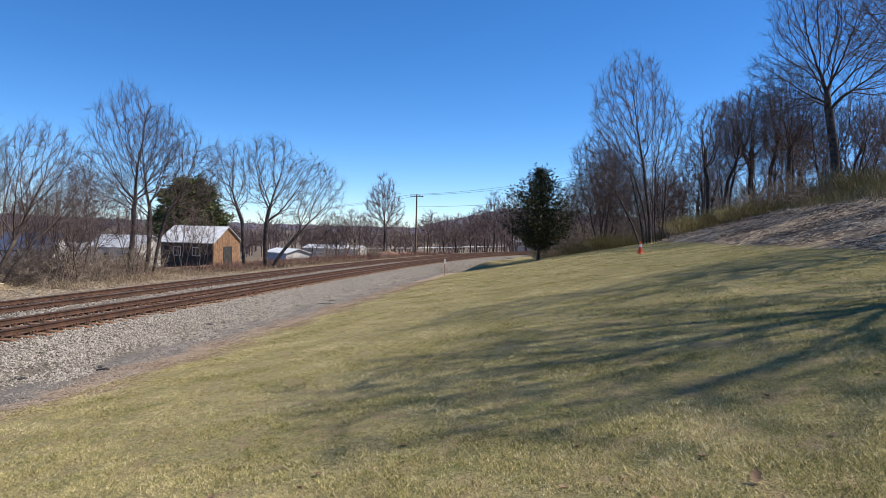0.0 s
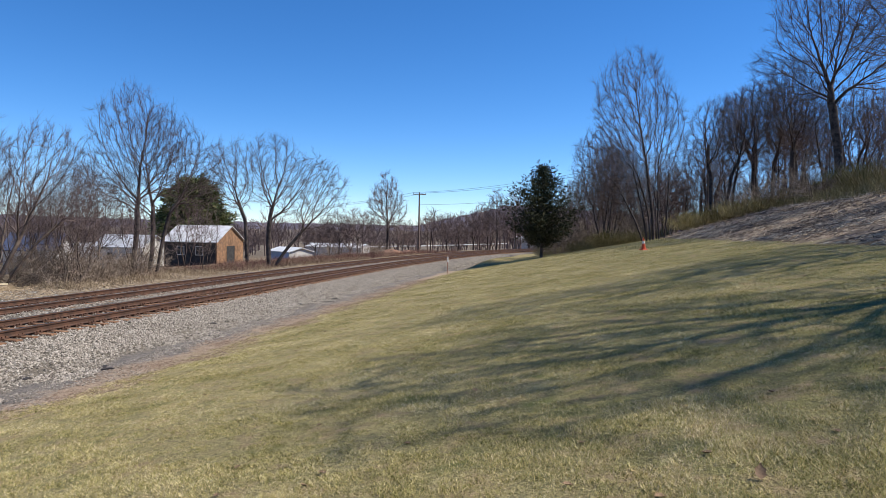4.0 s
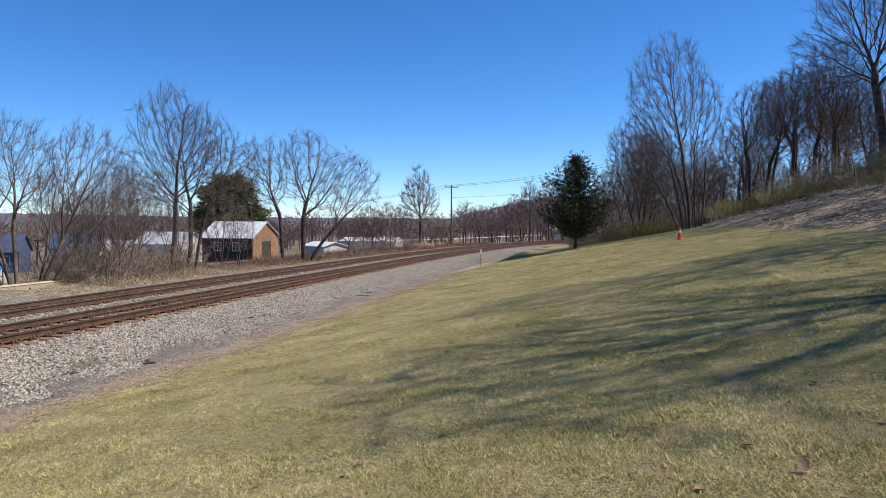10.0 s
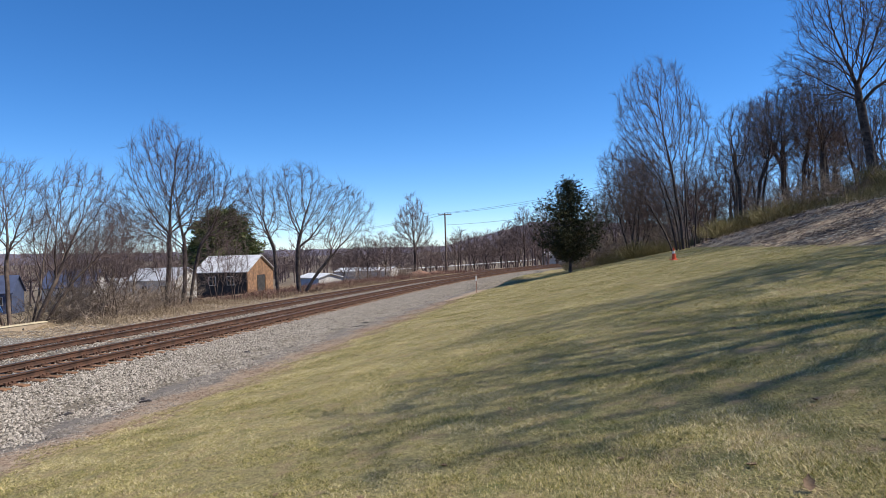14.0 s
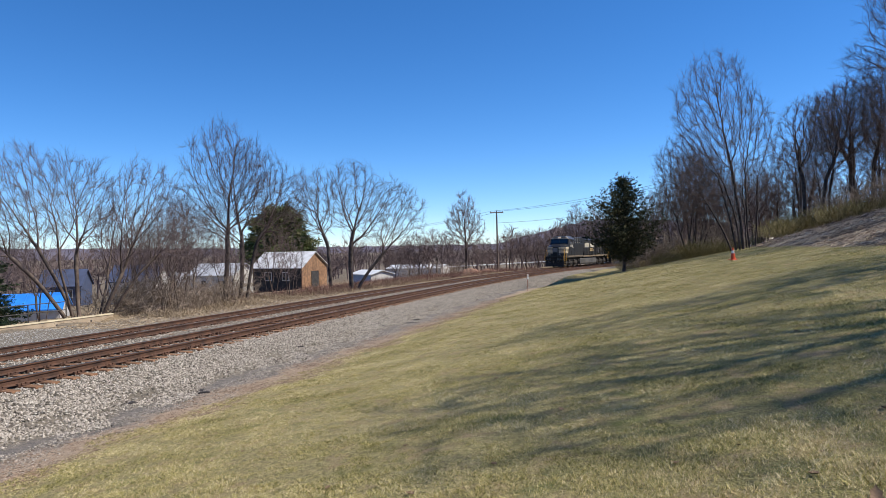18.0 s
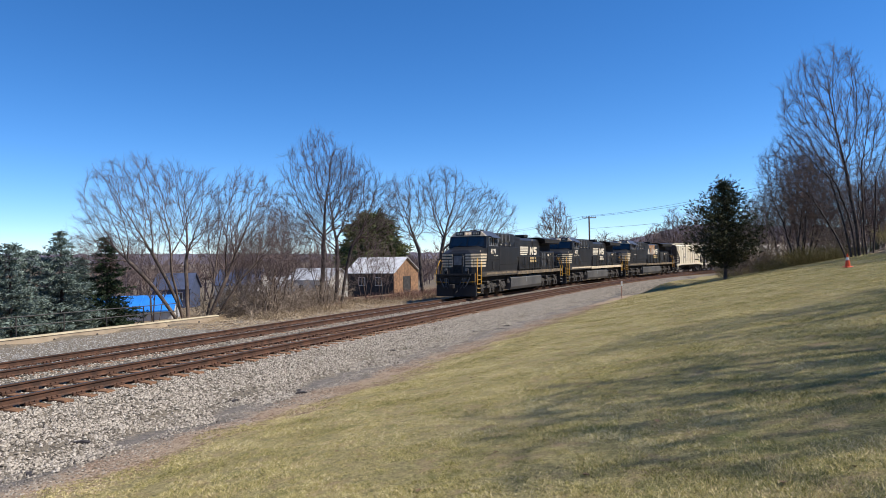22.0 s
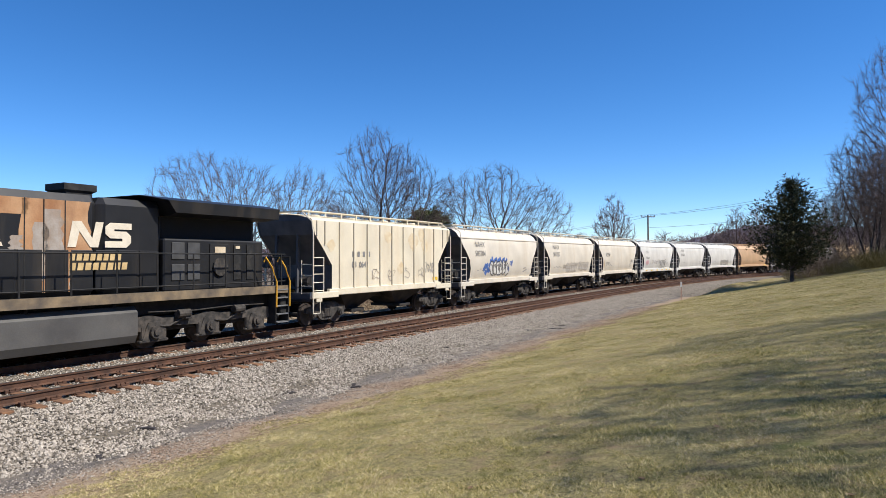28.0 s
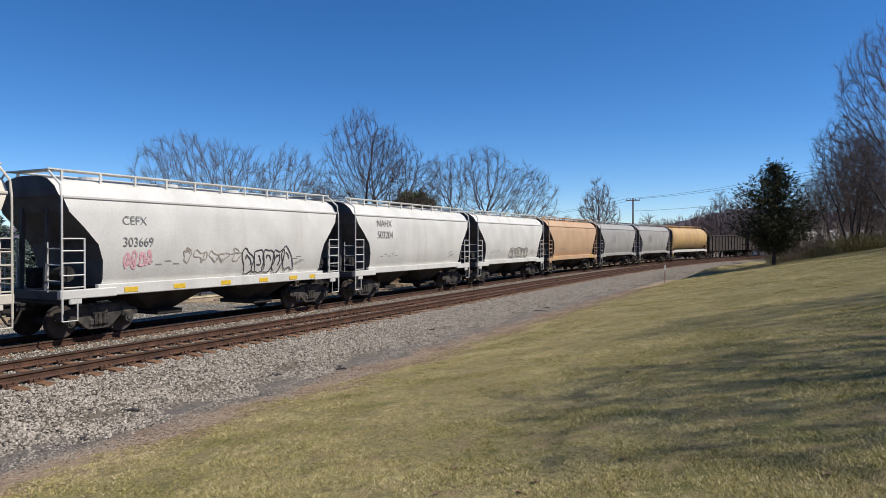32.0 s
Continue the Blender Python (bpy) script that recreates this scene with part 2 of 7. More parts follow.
MAT["pine"] = island_material("pine_needles", [(0.04, 0.06, 0.02), (0.085, 0.11, 0.035), (0.14, 0.15, 0.06), (0.2, 0.18, 0.085)])
MAT["plank"] = material("orange_brown_planks", (0.34, 0.19, 0.1), (0.2, 0.11, 0.06), scale=3, fine=25, rough=0.85, bump=0.2, stain=(0.2, 0.1, 0.06), stain_scale=2, stain_amount=0.4, streak=True, vary=0.15)
MAT["tin_roof"] = material("tin_roof", (0.62, 0.62, 0.63), (0.45, 0.44, 0.43), scale=1.2, fine=15, rough=0.5, metal=0.2, bump=0.05, stain=(0.4, 0.36, 0.33), stain_scale=1.0, stain_amount=0.5)
MAT["dark_wood"] = material("dark_wood", (0.05, 0.045, 0.042), (0.025, 0.023, 0.022), scale=3, fine=25, rough=0.9, bump=0.2)
MAT["white_siding"] = material("white_siding", (0.62, 0.59, 0.55), (0.46, 0.44, 0.41), scale=2, fine=15, rough=0.7, bump=0.05)
MAT["white_roof"] = material("white_metal_roof", (0.58, 0.59, 0.6), (0.48, 0.49, 0.5), scale=1, fine=10, rough=0.5, bump=0.02)
MAT["blue_steel"] = material("pale_blue_steel", (0.3, 0.4, 0.55), (0.24, 0.33, 0.46), scale=1, fine=15, rough=0.6, bump=0.03)
MAT["blue_roof"] = material("bright_blue_sheet", (0.03, 0.24, 0.72), (0.02, 0.18, 0.6), scale=1, fine=15, rough=0.45, bump=0.05)
MAT["navy"] = material("navy_roof", (0.06, 0.075, 0.13), (0.04, 0.05, 0.09), scale=1, fine=15, rough=0.7, bump=0.05)
MAT["concrete"] = material("tan_concrete", (0.46, 0.36, 0.25), (0.33, 0.25, 0.17), scale=1.5, fine=30, rough=0.9, bump=0.25, stain=(0.2, 0.17, 0.13), stain_scale=1.2, stain_amount=0.5)
MAT["cream_edge"] = material("cream_edge_paint", (0.56, 0.47, 0.3), (0.4, 0.33, 0.22), scale=1.5, fine=30, rough=0.8, bump=0.1)
MAT["pipe"] = material("dark_pipe", (0.06, 0.055, 0.05), (0.035, 0.03, 0.03), scale=5, fine=30, rough=0.6, bump=0.05)
MAT["pole_wood"] = material("pole_wood", (0.2, 0.14, 0.1), (0.12, 0.085, 0.065), scale=3, fine=20, rough=0.9, bump=0.2)
MAT["cone_orange"] = material("cone_orange", (0.8, 0.1, 0.02), (0.7, 0.075, 0.02), scale=4, fine=20, rough=0.5, bump=0)
MAT["cone_white"] = material("cone_white", (0.85, 0.83, 0.8), rough=0.4, bump=0)
MAT["red_post"] = material("faded_red_post", (0.45, 0.2, 0.13), (0.35, 0.16, 0.1), scale=4, fine=20, rough=0.8, bump=0.1)
MAT["clay"] = material("orange_clay", (0.3, 0.16, 0.1), (0.2, 0.11, 0.075), scale=1, fine=8, rough=0.95, bump=0.4)
# bare woods' purple-grey with the haze of distance mixed into the colour
MAT["ridge"] = material("hazy_wooded_ridge", (0.15, 0.135, 0.165), (0.115, 0.105, 0.135), scale=0.02, fine=0.3, rough=1.0, bump=0, spec=0.0)
MAT["old_iron"] = material("scrap_dark", (0.05, 0.042, 0.04), (0.03, 0.025, 0.025), scale=6, fine=30, rough=0.9, bump=0.2)
MAT["worn_gold"] = material("worn_gold_stripe", (0.26, 0.19, 0.11), (0.1, 0.08, 0.06), scale=2, fine=20, rough=0.7, bump=0.03, stain=(0.06, 0.05, 0.045), stain_scale=1.5, stain_amount=0.7)
MAT["alu"] = material("window_aluminium", (0.55, 0.55, 0.55), (0.4, 0.4, 0.4), scale=3, fine=30, rough=0.45, metal=0.5, bump=0.02)
MAT["alu_dull"] = material("dull_post_paint", (0.24, 0.24, 0.24), (0.14, 0.14, 0.14), scale=3, fine=30, rough=0.6, bump=0.02)
MAT["grey_dark"] = material("dark_grey_vent", (0.075, 0.075, 0.075), (0.05, 0.05, 0.05), scale=3, fine=30, rough=0.6, bump=0.05)
MAT["yellow_dull"] = material("worn_yellow_edge", (0.5, 0.3, 0.08), (0.2, 0.15, 0.1), scale=5, fine=30, rough=0.7, bump=0.02)

MAT["dead_leaf"] = material("dead_leaf", (0.3, 0.19, 0.11), (0.16, 0.1, 0.06), scale=20, fine=90, rough=0.85, bump=0.2, vary=0.35, spec=0.3)
MAT["straw"] = island_material("straw_litter", [(0.1, 0.065, 0.045), (0.22, 0.145, 0.1), (0.36, 0.25, 0.175), (0.52, 0.4, 0.3)])

MAT["stone"] = island_material("ballast_stones", [(0.075, 0.063, 0.052), (0.21, 0.18, 0.145), (0.34, 0.295, 0.24), (0.4, 0.35, 0.29), (0.5, 0.44, 0.37)])
MAT["pale_stone"] = island_material("pale_gravel", [(0.2, 0.185, 0.165), (0.33, 0.31, 0.28), (0.42, 0.395, 0.36), (0.52, 0.495, 0.455)])

# ---- mesh tools ----
class Shape:
    """Collects boxes, tubes, plates and lofts into one mesh."""

    def __init__(self):
        self.v, self.f = [], []

    def add(self, verts, faces):
        k = len(self.v)
        self.v.extend(tuple(p) for p in verts)
        self.f.extend(tuple(k + i for i in f) for f in faces)
        return self

    def box(self, x0, x1, y0, y1, z0, z1, c=0.0):
        """A box with its four long upright or lying edges cut by c."""
        if c <= 0:
            return self.add([(x, y, z) for z in (z0, z1) for y in (y0, y1) for x in (x0, x1)],
                            [(0, 2, 3, 1), (4, 5, 7, 6), (0, 1, 5, 4), (2, 6, 7, 3), (0, 4, 6, 2), (1, 3, 7, 5)])
        ring = lambda z, d: [(x0 + c + d * 0, y0 + d, z), (x1 - c, y0 + d, z), (x1 - d, y0 + c, z), (x1 - d, y1 - c, z), (x1 - c, y1 - d, z), (x0 + c, y1 - d, z), (x0 + d, y1 - c, z), (x0 + d, y0 + c, z)]
        rings = [ring(z0, c * 0.6), ring(z0 + c, 0), ring(z1 - c, 0), ring(z1, c * 0.6)]
        return self.loft(rings)

    def loft(self, rings, closed=True, caps=True):
        n = len(rings[0])
        verts = [p for r in rings for p in r]
        faces = []
        for a in range(len(rings) - 1):
            for i in range(n if closed else n - 1):
                j = (i + 1) % n
                faces.append((a * n + i, a * n + j, (a + 1) * n + j, (a + 1) * n + i))
        if caps and closed:
            faces.append(tuple(range(n - 1, -1, -1)))
            faces.append(tuple((len(rings) - 1) * n + i for i in range(n)))
        return self.add(verts, faces)

    def tube(self, pts, r, n=6, r1=None, caps=True):
        pts = [Vector(p) for p in pts]
        r1 = r if r1 is None else r1
        rings = []
        for i, p in enumerate(pts):
            d = (pts[min(i + 1, len(pts) - 1)] - pts[max(i - 1, 0)]).normalized()
            a = d.cross(Vector((0, 0, 1)) if abs(d.z) < 0.9 else Vector((1, 0, 0))).normalized()
            b = d.cross(a)
            rr = r + (r1 - r) * i / max(1, len(pts) - 1)
            rings.append([p + a * rr * math.cos(2 * math.pi * k / n) + b * rr * math.sin(2 * math.pi * k / n) for k in range(n)])
        return self.loft(rings, caps=caps)

    def disc(self, c, axis, r, w, n=14, r2=None):
        """A wheel-like drum of width w about the point c."""
        c, axis = Vector(c), Vector(axis)
        r2 = r if r2 is None else r2
        return self.tube([c - axis * w / 2, c + axis * w / 2], r, n, r2)

    def prism(self, outline, y0, y1):
        """An outline of (x, z) pushed from y0 to y1."""
        return self.loft([[(x, y0, z) for x, z in outline], [(x, y1, z) for x, z in outline]])

    def mesh(self, name, mats, smooth=False):
        me = bpy.data.meshes.new(name)
        me.from_pydata(self.v, [], self.f)
        bm = bmesh.new()
        bm.from_mesh(me)
        bmesh.ops.recalc_face_normals(bm, faces=bm.faces)
        bm.to_mesh(me)
        bm.free()
        for m in mats if isinstance(mats, (list, tuple)) else [mats]:
            me.materials.append(m)
        if smooth:
            me.polygons.foreach_set("use_smooth", [True] * len(me.polygons))
        return me


def raw_mesh(name, verts, faces, mat, smooth=False):
    me = bpy.data.meshes.new(name)
    verts, faces = np.asarray(verts, dtype=np.float32), np.asarray(faces, dtype=np.int32)
    k = faces.shape[1]
    me.vertices.add(len(verts))
    me.vertices.foreach_set("co", verts.ravel())
    me.loops.add(faces.size)
    me.loops.foreach_set("vertex_index", faces.ravel())
    me.polygons.add(len(faces))
    me.polygons.foreach_set("loop_start", np.arange(0, faces.size, k, dtype=np.int32))
    me.polygons.foreach_set("loop_total", np.full(len(faces), k, dtype=np.int32))
    me.polygons.foreach_set("use_smooth", np.full(len(faces), smooth))
    me.materials.append(mat)
    me.update(calc_edges=True)
    return me


def thing(name, label, category, group="", at=None, kind=""):
    e = new(name)
    e.empty_display_size = 0.3
    if at is not None:
        e.matrix_basis = at
    return tagged(e, label, category, group, kind)


def part(name, shape, mat, parent, label="", at=None, smooth=False):
    me = shape.mesh(name, mat, smooth) if isinstance(shape, Shape) else shape
    ob = new(name, me)
    ob.parent = parent
    if at is not None:
        ob.matrix_basis = at
    if label:
        ob["label"] = label
    return ob


# ---- the railway line: centre of the far track by distance along it ----
STEP = 2.0
LINE_Q = np.arange(-180, 760, STEP)


def bend(q):
    k = np.interp(q, [-180, -20, 110, 160, 200, 760], [-0.0022, -0.0022, 0.0056, 0.0056, 0.0, 0.0])
    return k


LINE_H = np.radians(9.92) + np.concatenate([[0], np.cumsum((bend(LINE_Q)[1:] + bend(LINE_Q)[:-1]) / 2 * STEP)])
LINE_H -= np.interp(0, LINE_Q, LINE_H) - np.radians(9.92)
LINE_X = np.concatenate([[0], np.cumsum((np.sin(LINE_H[1:]) + np.sin(LINE_H[:-1])) / 2 * STEP)])
LINE_Y = np.concatenate([[0], np.cumsum((np.cos(LINE_H[1:]) + np.cos(LINE_H[:-1])) / 2 * STEP)])
LINE_X += -18.14 * math.cos(radians(9.92)) - np.interp(0, LINE_Q, LINE_X)
LINE_Y += 18.14 * math.sin(radians(9.92)) - np.interp(0, LINE_Q, LINE_Y)


def grade(q):
    q = np.clip(q, -60, 150)
    return -0.0133 * q + 0.000025 * q * q


def on_line(q, l=0.0, z=0.0):
    """The point q along the line, l to its far side, z over the rails."""
    h = np.interp(q, LINE_Q, LINE_H)
    return Vector((np.interp(q, LINE_Q, LINE_X) - math.cos(h) * l, np.interp(q, LINE_Q, LINE_Y) + math.sin(h) * l, float(grade(q)) + z))


def along(x, y):
    """For many points: distance along the line, and distance to its far side."""
    x, y = np.asarray(x, float), np.asarray(y, float)
    q, l = np.empty(len(x)), np.empty(len(x))
    for a in range(0, len(x), 20000):
        xs, ys = x[a:a + 20000], y[a:a + 20000]
        i = np.argmin((xs[:, None] - LINE_X) ** 2 + (ys[:, None] - LINE_Y) ** 2, axis=1)
        dx, dy, s, c = xs - LINE_X[i], ys - LINE_Y[i], np.sin(LINE_H[i]), np.cos(LINE_H[i])
        q[a:a + 20000], l[a:a + 20000] = LINE_Q[i] + dx * s + dy * c, -dx * c + dy * s
    return q, l


def smooth_noise(x, y, s):
    return np.sin(x / s + 1.3 * np.sin(y / s * 0.7)) * np.cos(y / s * 1.1 + 0.8 * np.sin(x / s * 1.3))


def ground_z(x, y):
    """The height of the ground: ballast bed, lawn slope, wooded hill, lower land beyond the tracks."""
    x, y = np.atleast_1d(np.asarray(x, float)), np.atleast_1d(np.asarray(y, float))
    q, l = along(x, y)
    base = np.interp(l, [-900, -300, -120, -60, -45, -27, -9.3, -7.7, -5.45, -5.1, -2.75, -2.45, 2.2, 3.2, 8.2, 9.5, 12, 25, 60, 200, 900, 3000],
                     [70, 48, 24, 12, 8.0, 2.6, -0.5, -0.62, -0.22, -0.185, -0.185, -0.2, -0.2, -0.42, -0.5, -0.55, -0.8, -1.7, -4, -9, -16, -16])
    # the bank of the ditch beside the lawn's far end
    w = np.clip((q - 58) / 6, 0, 1) * np.clip((112 - q) / 10, 0, 1)
    base += w * (0.42 * np.exp(-((l + 10.6) / 1.2) ** 2) - 0.5 * np.exp(-((l + 8.4) / 1.0) ** 2))
    # raised strip behind the low wall
    s = np.clip((29.5 - q) / 0.6, 0, 1) * np.clip((l - 8.35) / 0.12, 0, 1) * np.clip((13 - l) / 2, 0, 1)
    base += s * 0.27
    uneven = 0.05 * smooth_noise(x, y, 3.1) + 0.25 * smooth_noise(x + 40, y, 17) * np.clip((np.abs(l + 5) - 12) / 30, 0, 1)
    near = np.clip((np.abs(l + 2) - 6.5) / 2, 0, 1)
    return grade(q) + base + uneven * near


def gz(x, y):
    return float(ground_z(x, y)[0])


def polar(az, rho, z=None):
    """A point on the ground by bearing and distance from the viewer's spot."""
    x, y = rho * math.sin(radians(az)), rho * math.cos(radians(az))
    return Vector((x, y, gz(x, y) if z is None else z))

# ---- ground: one sheet to the horizon ----
def ground_material():
    m = bpy.data.materials.new("ground")
    m.use_nodes = True
    nt = m.node_tree
    n, l = nt.nodes, nt.links
    b = n["Principled BSDF"]
    b.inputs["Roughness"].default_value = 0.95
    b.inputs["Specular IOR Level"].default_value = 0.15
    co = n.new("ShaderNodeTexCoord")

    def noise_at(scale, detail=5, rough=0.55):
        t = n.new("ShaderNodeTexNoise")
        t.inputs["Scale"].default_value, t.inputs["Detail"].default_value, t.inputs["Roughness"].default_value = scale, detail, rough
        l.new(co.outputs["Object"], t.inputs["Vector"])
        return t.outputs["Fac"]

    def math_node(op, a, bb, c=None):
        t = n.new("ShaderNodeMath")
        t.operation = op
        for i, v in enumerate((a, bb, c)):
            if v is None:
                continue
            if isinstance(v, (int, float)):
                t.inputs[i].default_value = v
            else:
                l.new(v, t.inputs[i])
        return t.outputs[0]

    def step(v, lo, hi):
        t = n.new("ShaderNodeMapRange")
        t.inputs["From Min"].default_value, t.inputs["From Max"].default_value = lo, hi
        l.new(v, t.inputs["Value"])
        return t.outputs[0]

    def mix(f, a, bb):
        t = n.new("ShaderNodeMix")
        t.data_type = "RGBA"
        l.new(f, t.inputs["Factor"])
        for k, v in (("A", a), ("B", bb)):
            if isinstance(v, tuple):
                t.inputs[k].default_value = rgb(v)
            else:
                l.new(v, t.inputs[k])
        return t.outputs["Result"]

    def attr(name):
        t = n.new("ShaderNodeAttribute")
        t.attribute_name = name
        return t.outputs["Fac"]

    lat, far = attr("lateral"), attr("along")
    big, mid, small, tiny = noise_at(0.12), noise_at(0.9, 8, 0.65), noise_at(7, 6, 0.65), noise_at(45, 3)
    wob = math_node("MULTIPLY_ADD", math_node("SUBTRACT", mid, 0.5), 2.2, lat)
    wob = math_node("MULTIPLY_ADD", math_node("SUBTRACT", small, 0.5), 1.1, wob)
    # lawn: tan and green blades, greener up the slope
    green = mix(step(small, 0.3, 0.7), (0.12, 0.112, 0.036), (0.24, 0.21, 0.074))
    tan = mix(step(small, 0.3, 0.7), (0.28, 0.225, 0.1), (0.45, 0.37, 0.18))
    up = math_node("MULTIPLY_ADD", lat, -0.022, -0.28)
    lawn = mix(step(math_node("ADD", math_node("ADD", math_node("MULTIPLY", big, 0.9), math_node("MULTIPLY", mid, 0.5)), up), 0.62, 1.0), tan, green)
    lawn = mix(step(tiny, 0.55, 0.8), lawn, (0.5, 0.41, 0.24))
    lawn = mix(step(tiny, 0.5, 0.3), lawn, (0.11, 0.09, 0.045))
    lawn = mix(step(noise_at(16, 5, 0.7), 0.5, 0.36), lawn, (0.12, 0.105, 0.05))
    lawn = mix(step(noise_at(2.2, 7, 0.7), 0.5, 0.66), lawn, (0.3, 0.215, 0.12))
    lawn = mix(step(noise_at(1.3, 7, 0.7), 0.53, 0.7), lawn, (0.12, 0.125, 0.04))
    # gravel sheet coloured darker, as painted shadow in the gaps between loose stones
    gravel = mix(step(small, 0.3, 0.7), (0.12, 0.1, 0.077), (0.27, 0.225, 0.17))
    gravel = mix(step(tiny, 0.5, 0.3), gravel, (0.12, 0.11, 0.1))
    dirt = mix(step(small, 0.3, 0.7), (0.27, 0.19, 0.13), (0.43, 0.33, 0.23))
    soot = mix(step(small, 0.3, 0.7), (0.1, 0.088, 0.08), (0.23, 0.2, 0.175))
    soot = mix(step(tiny, 0.55, 0.75), soot, (0.3, 0.26, 0.22))
    soot = mix(step(tiny, 0.45, 0.3), soot, (0.05, 0.045, 0.042))
    dirt = mix(step(tiny, 0.55, 0.75), dirt, (0.5, 0.4, 0.29))
    brush = mix(step(small, 0.3, 0.7), (0.17, 0.12, 0.075), (0.3, 0.23, 0.14))
    woods = mix(step(mid, 0.4, 0.6), (0.09, 0.065, 0.05), (0.27, 0.2, 0.14))
    woods = mix(step(noise_at(3, 6, 0.7), 0.5, 0.62), woods, (0.4, 0.32, 0.23))
    field = mix(step(big, 0.3, 0.7), (0.13, 0.1, 0.075), (0.2, 0.16, 0.11))
    # from the hill down to the far side
    mulch_edge = math_node("MULTIPLY_ADD", math_node("SUBTRACT", mid, 0.5), 3.0, lat)
    c = mix(step(mulch_edge, -27.6, -26.6), woods, lawn)
    c = mix(step(wob, -9.7, -9.3), c, dirt)
    c = mix(step(wob, -8.75, -8.3), c, soot)
    c = mix(step(wob, -7.75, -7.3), c, gravel)
    reach = math_node("MULTIPLY_ADD", step(far, 27, 31), -4.2, 8.6)
    side = math_node("SUBTRACT", wob, reach)
    c = mix(step(side, -0.3, 0.3), c, brush)
    c = mix(step(lat, 40, 90), c, field)
    l.new(c, b.inputs["Base Color"])
    bp = n.new("ShaderNodeBump")
    bp.inputs["Strength"].default_value, bp.inputs["Distance"].default_value = 0.8, 0.05
    l.new(math_node("ADD", small, tiny), bp.inputs["Height"])
    l.new(bp.outputs[0], b.inputs["Normal"])
    return m


def spread(parts):
    out = []
    for a, bb, s in parts:
        out += list(np.arange(a, bb, s))
    return np.array(out)


gx = spread([(-3600, -1000, 260), (-1000, -300, 70), (-300, -90, 10), (-90, -45, 2.2), (-45, 40, 0.5), (40, 100, 3), (100, 400, 20), (400, 3700, 300)])
gy = spread([(-1500, -300, 200), (-300, -40, 20), (-40, -4, 2), (-4, 75, 0.5), (75, 130, 1.2), (130, 320, 6), (320, 1000, 40), (1000, 4500, 250)])
GX, GY = np.meshgrid(gx, gy)
fx, fy = GX.ravel(), GY.ravel()
fz = ground_z(fx, fy)
w_, h_ = len(gx), len(gy)
ii = (np.arange(h_ - 1)[:, None] * w_ + np.arange(w_ - 1)).ravel()
ground = new("ground", raw_mesh("ground", np.stack([fx, fy, fz], 1), np.stack([ii, ii + 1, ii + 1 + w_, ii + w_], 1), ground_material(), True))
gq, gl = along(fx, fy)
for nm, vals in (("lateral", gl), ("along", gq)):
    ground.data.attributes.new(nm, "FLOAT", "POINT").data.foreach_set("value", vals.astype(np.float32))
tagged(ground, "sloping lawn of tan and green spring grass, gravel track bed, brush and leaf litter", "ground", kind="structure")

# ---- two railway tracks ----
RAIL = [(-0.07, 0), (0.07, 0), (0.07, 0.012), (0.012, 0.035), (0.012, 0.125), (0.036, 0.135), (0.036, 0.17), (-0.036, 0.17), (-0.036, 0.135), (-0.012, 0.125), (-0.012, 0.035), (-0.07, 0.012)]


def sweep(outline, l0, z0, q0, q1, step):
    s = Shape()
    rings = []
    for q in np.arange(q0, q1 + 0.01, step):
        rings.append([tuple(on_line(q, l0 + a, z0 + b)) for a, b in outline])
    return s.loft(rings)


def build_track(name, l0, z0, label):
    track = thing(name, label, "railway track", "railway tracks", kind="structure")
    for side in (-0.7525, 0.7525):
        r = part("rail", sweep(RAIL, l0 + side, z0 - 0.17, -40, 240, 2.0), MAT["rust_rail"], track, "rusty brown steel rail")
        part("rail_head", sweep([(-0.03, 0), (0.03, 0), (0.026, 0.004), (-0.026, 0.004)], l0 + side, z0, -40, 240, 2.0), MAT["rail_top"], r, "dull worn running surface")
    tie_me = Shape().box(-0.115, 0.115, -1.3, 1.3, -0.18, 0, 0.015).mesh("tie", MAT["tie"])
    plate = Shape()
    for sd in (-0.7525, 0.7525):
        plate.box(-0.09, 0.09, sd - 0.18, sd + 0.18, 0, 0.02)
        for dx in (-0.06, 0.06):
            for dy in (-0.1, 0.1):
                plate.box(dx - 0.012, dx + 0.012, sd + dy - 0.014, sd + dy + 0.014, 0.02, 0.06)
        for dx in (-0.115, 0.115):
            plate.box(dx - 0.035, dx + 0.035, sd - 0.1, sd + 0.1, -0.03, 0.055, 0.01)
    plate_me = plate.mesh("tie_plates", MAT["rust_rail"])
    rnd = random.Random(5)
    for i in range(250):
        q = -8 + i * 0.53
        p, h = on_line(q, l0, z0 - 0.19), np.interp(q, LINE_Q, LINE_H)
        m = Matrix.Translation(p) @ Euler((0, 0, -h + math.pi / 2 + rnd.uniform(-0.02, 0.02))).to_matrix().to_4x4() @ Matrix.Translation((rnd.uniform(-0.04, 0.04), rnd.uniform(-0.06, 0.06), rnd.uniform(-0.02, 0.005)))
        t = new("tie", tie_me)
        t.parent, t.matrix_basis = track, m
        pl = new("tie_plates", plate_me)
        pl.parent = t
    far = Shape()
    for i in range(200):
        q = 124.5 + i * 0.53
        a, b = on_line(q, l0 - 1.3, z0 - 0.2), on_line(q, l0 + 1.3, z0 - 0.2)
        far.tube([a, b], 0.12, 4)
    ob = part("far_ties", far, MAT["tie"], track)
    ob["kind"] = "stuff"
    return track


build_track("railway_track", -3.96, 0.05, "near railway track with rusty rails on oak ties in grey ballast")
build_track("railway_track", 0.0, 0.0, "far railway track with rusty rails on oak ties in grey ballast")


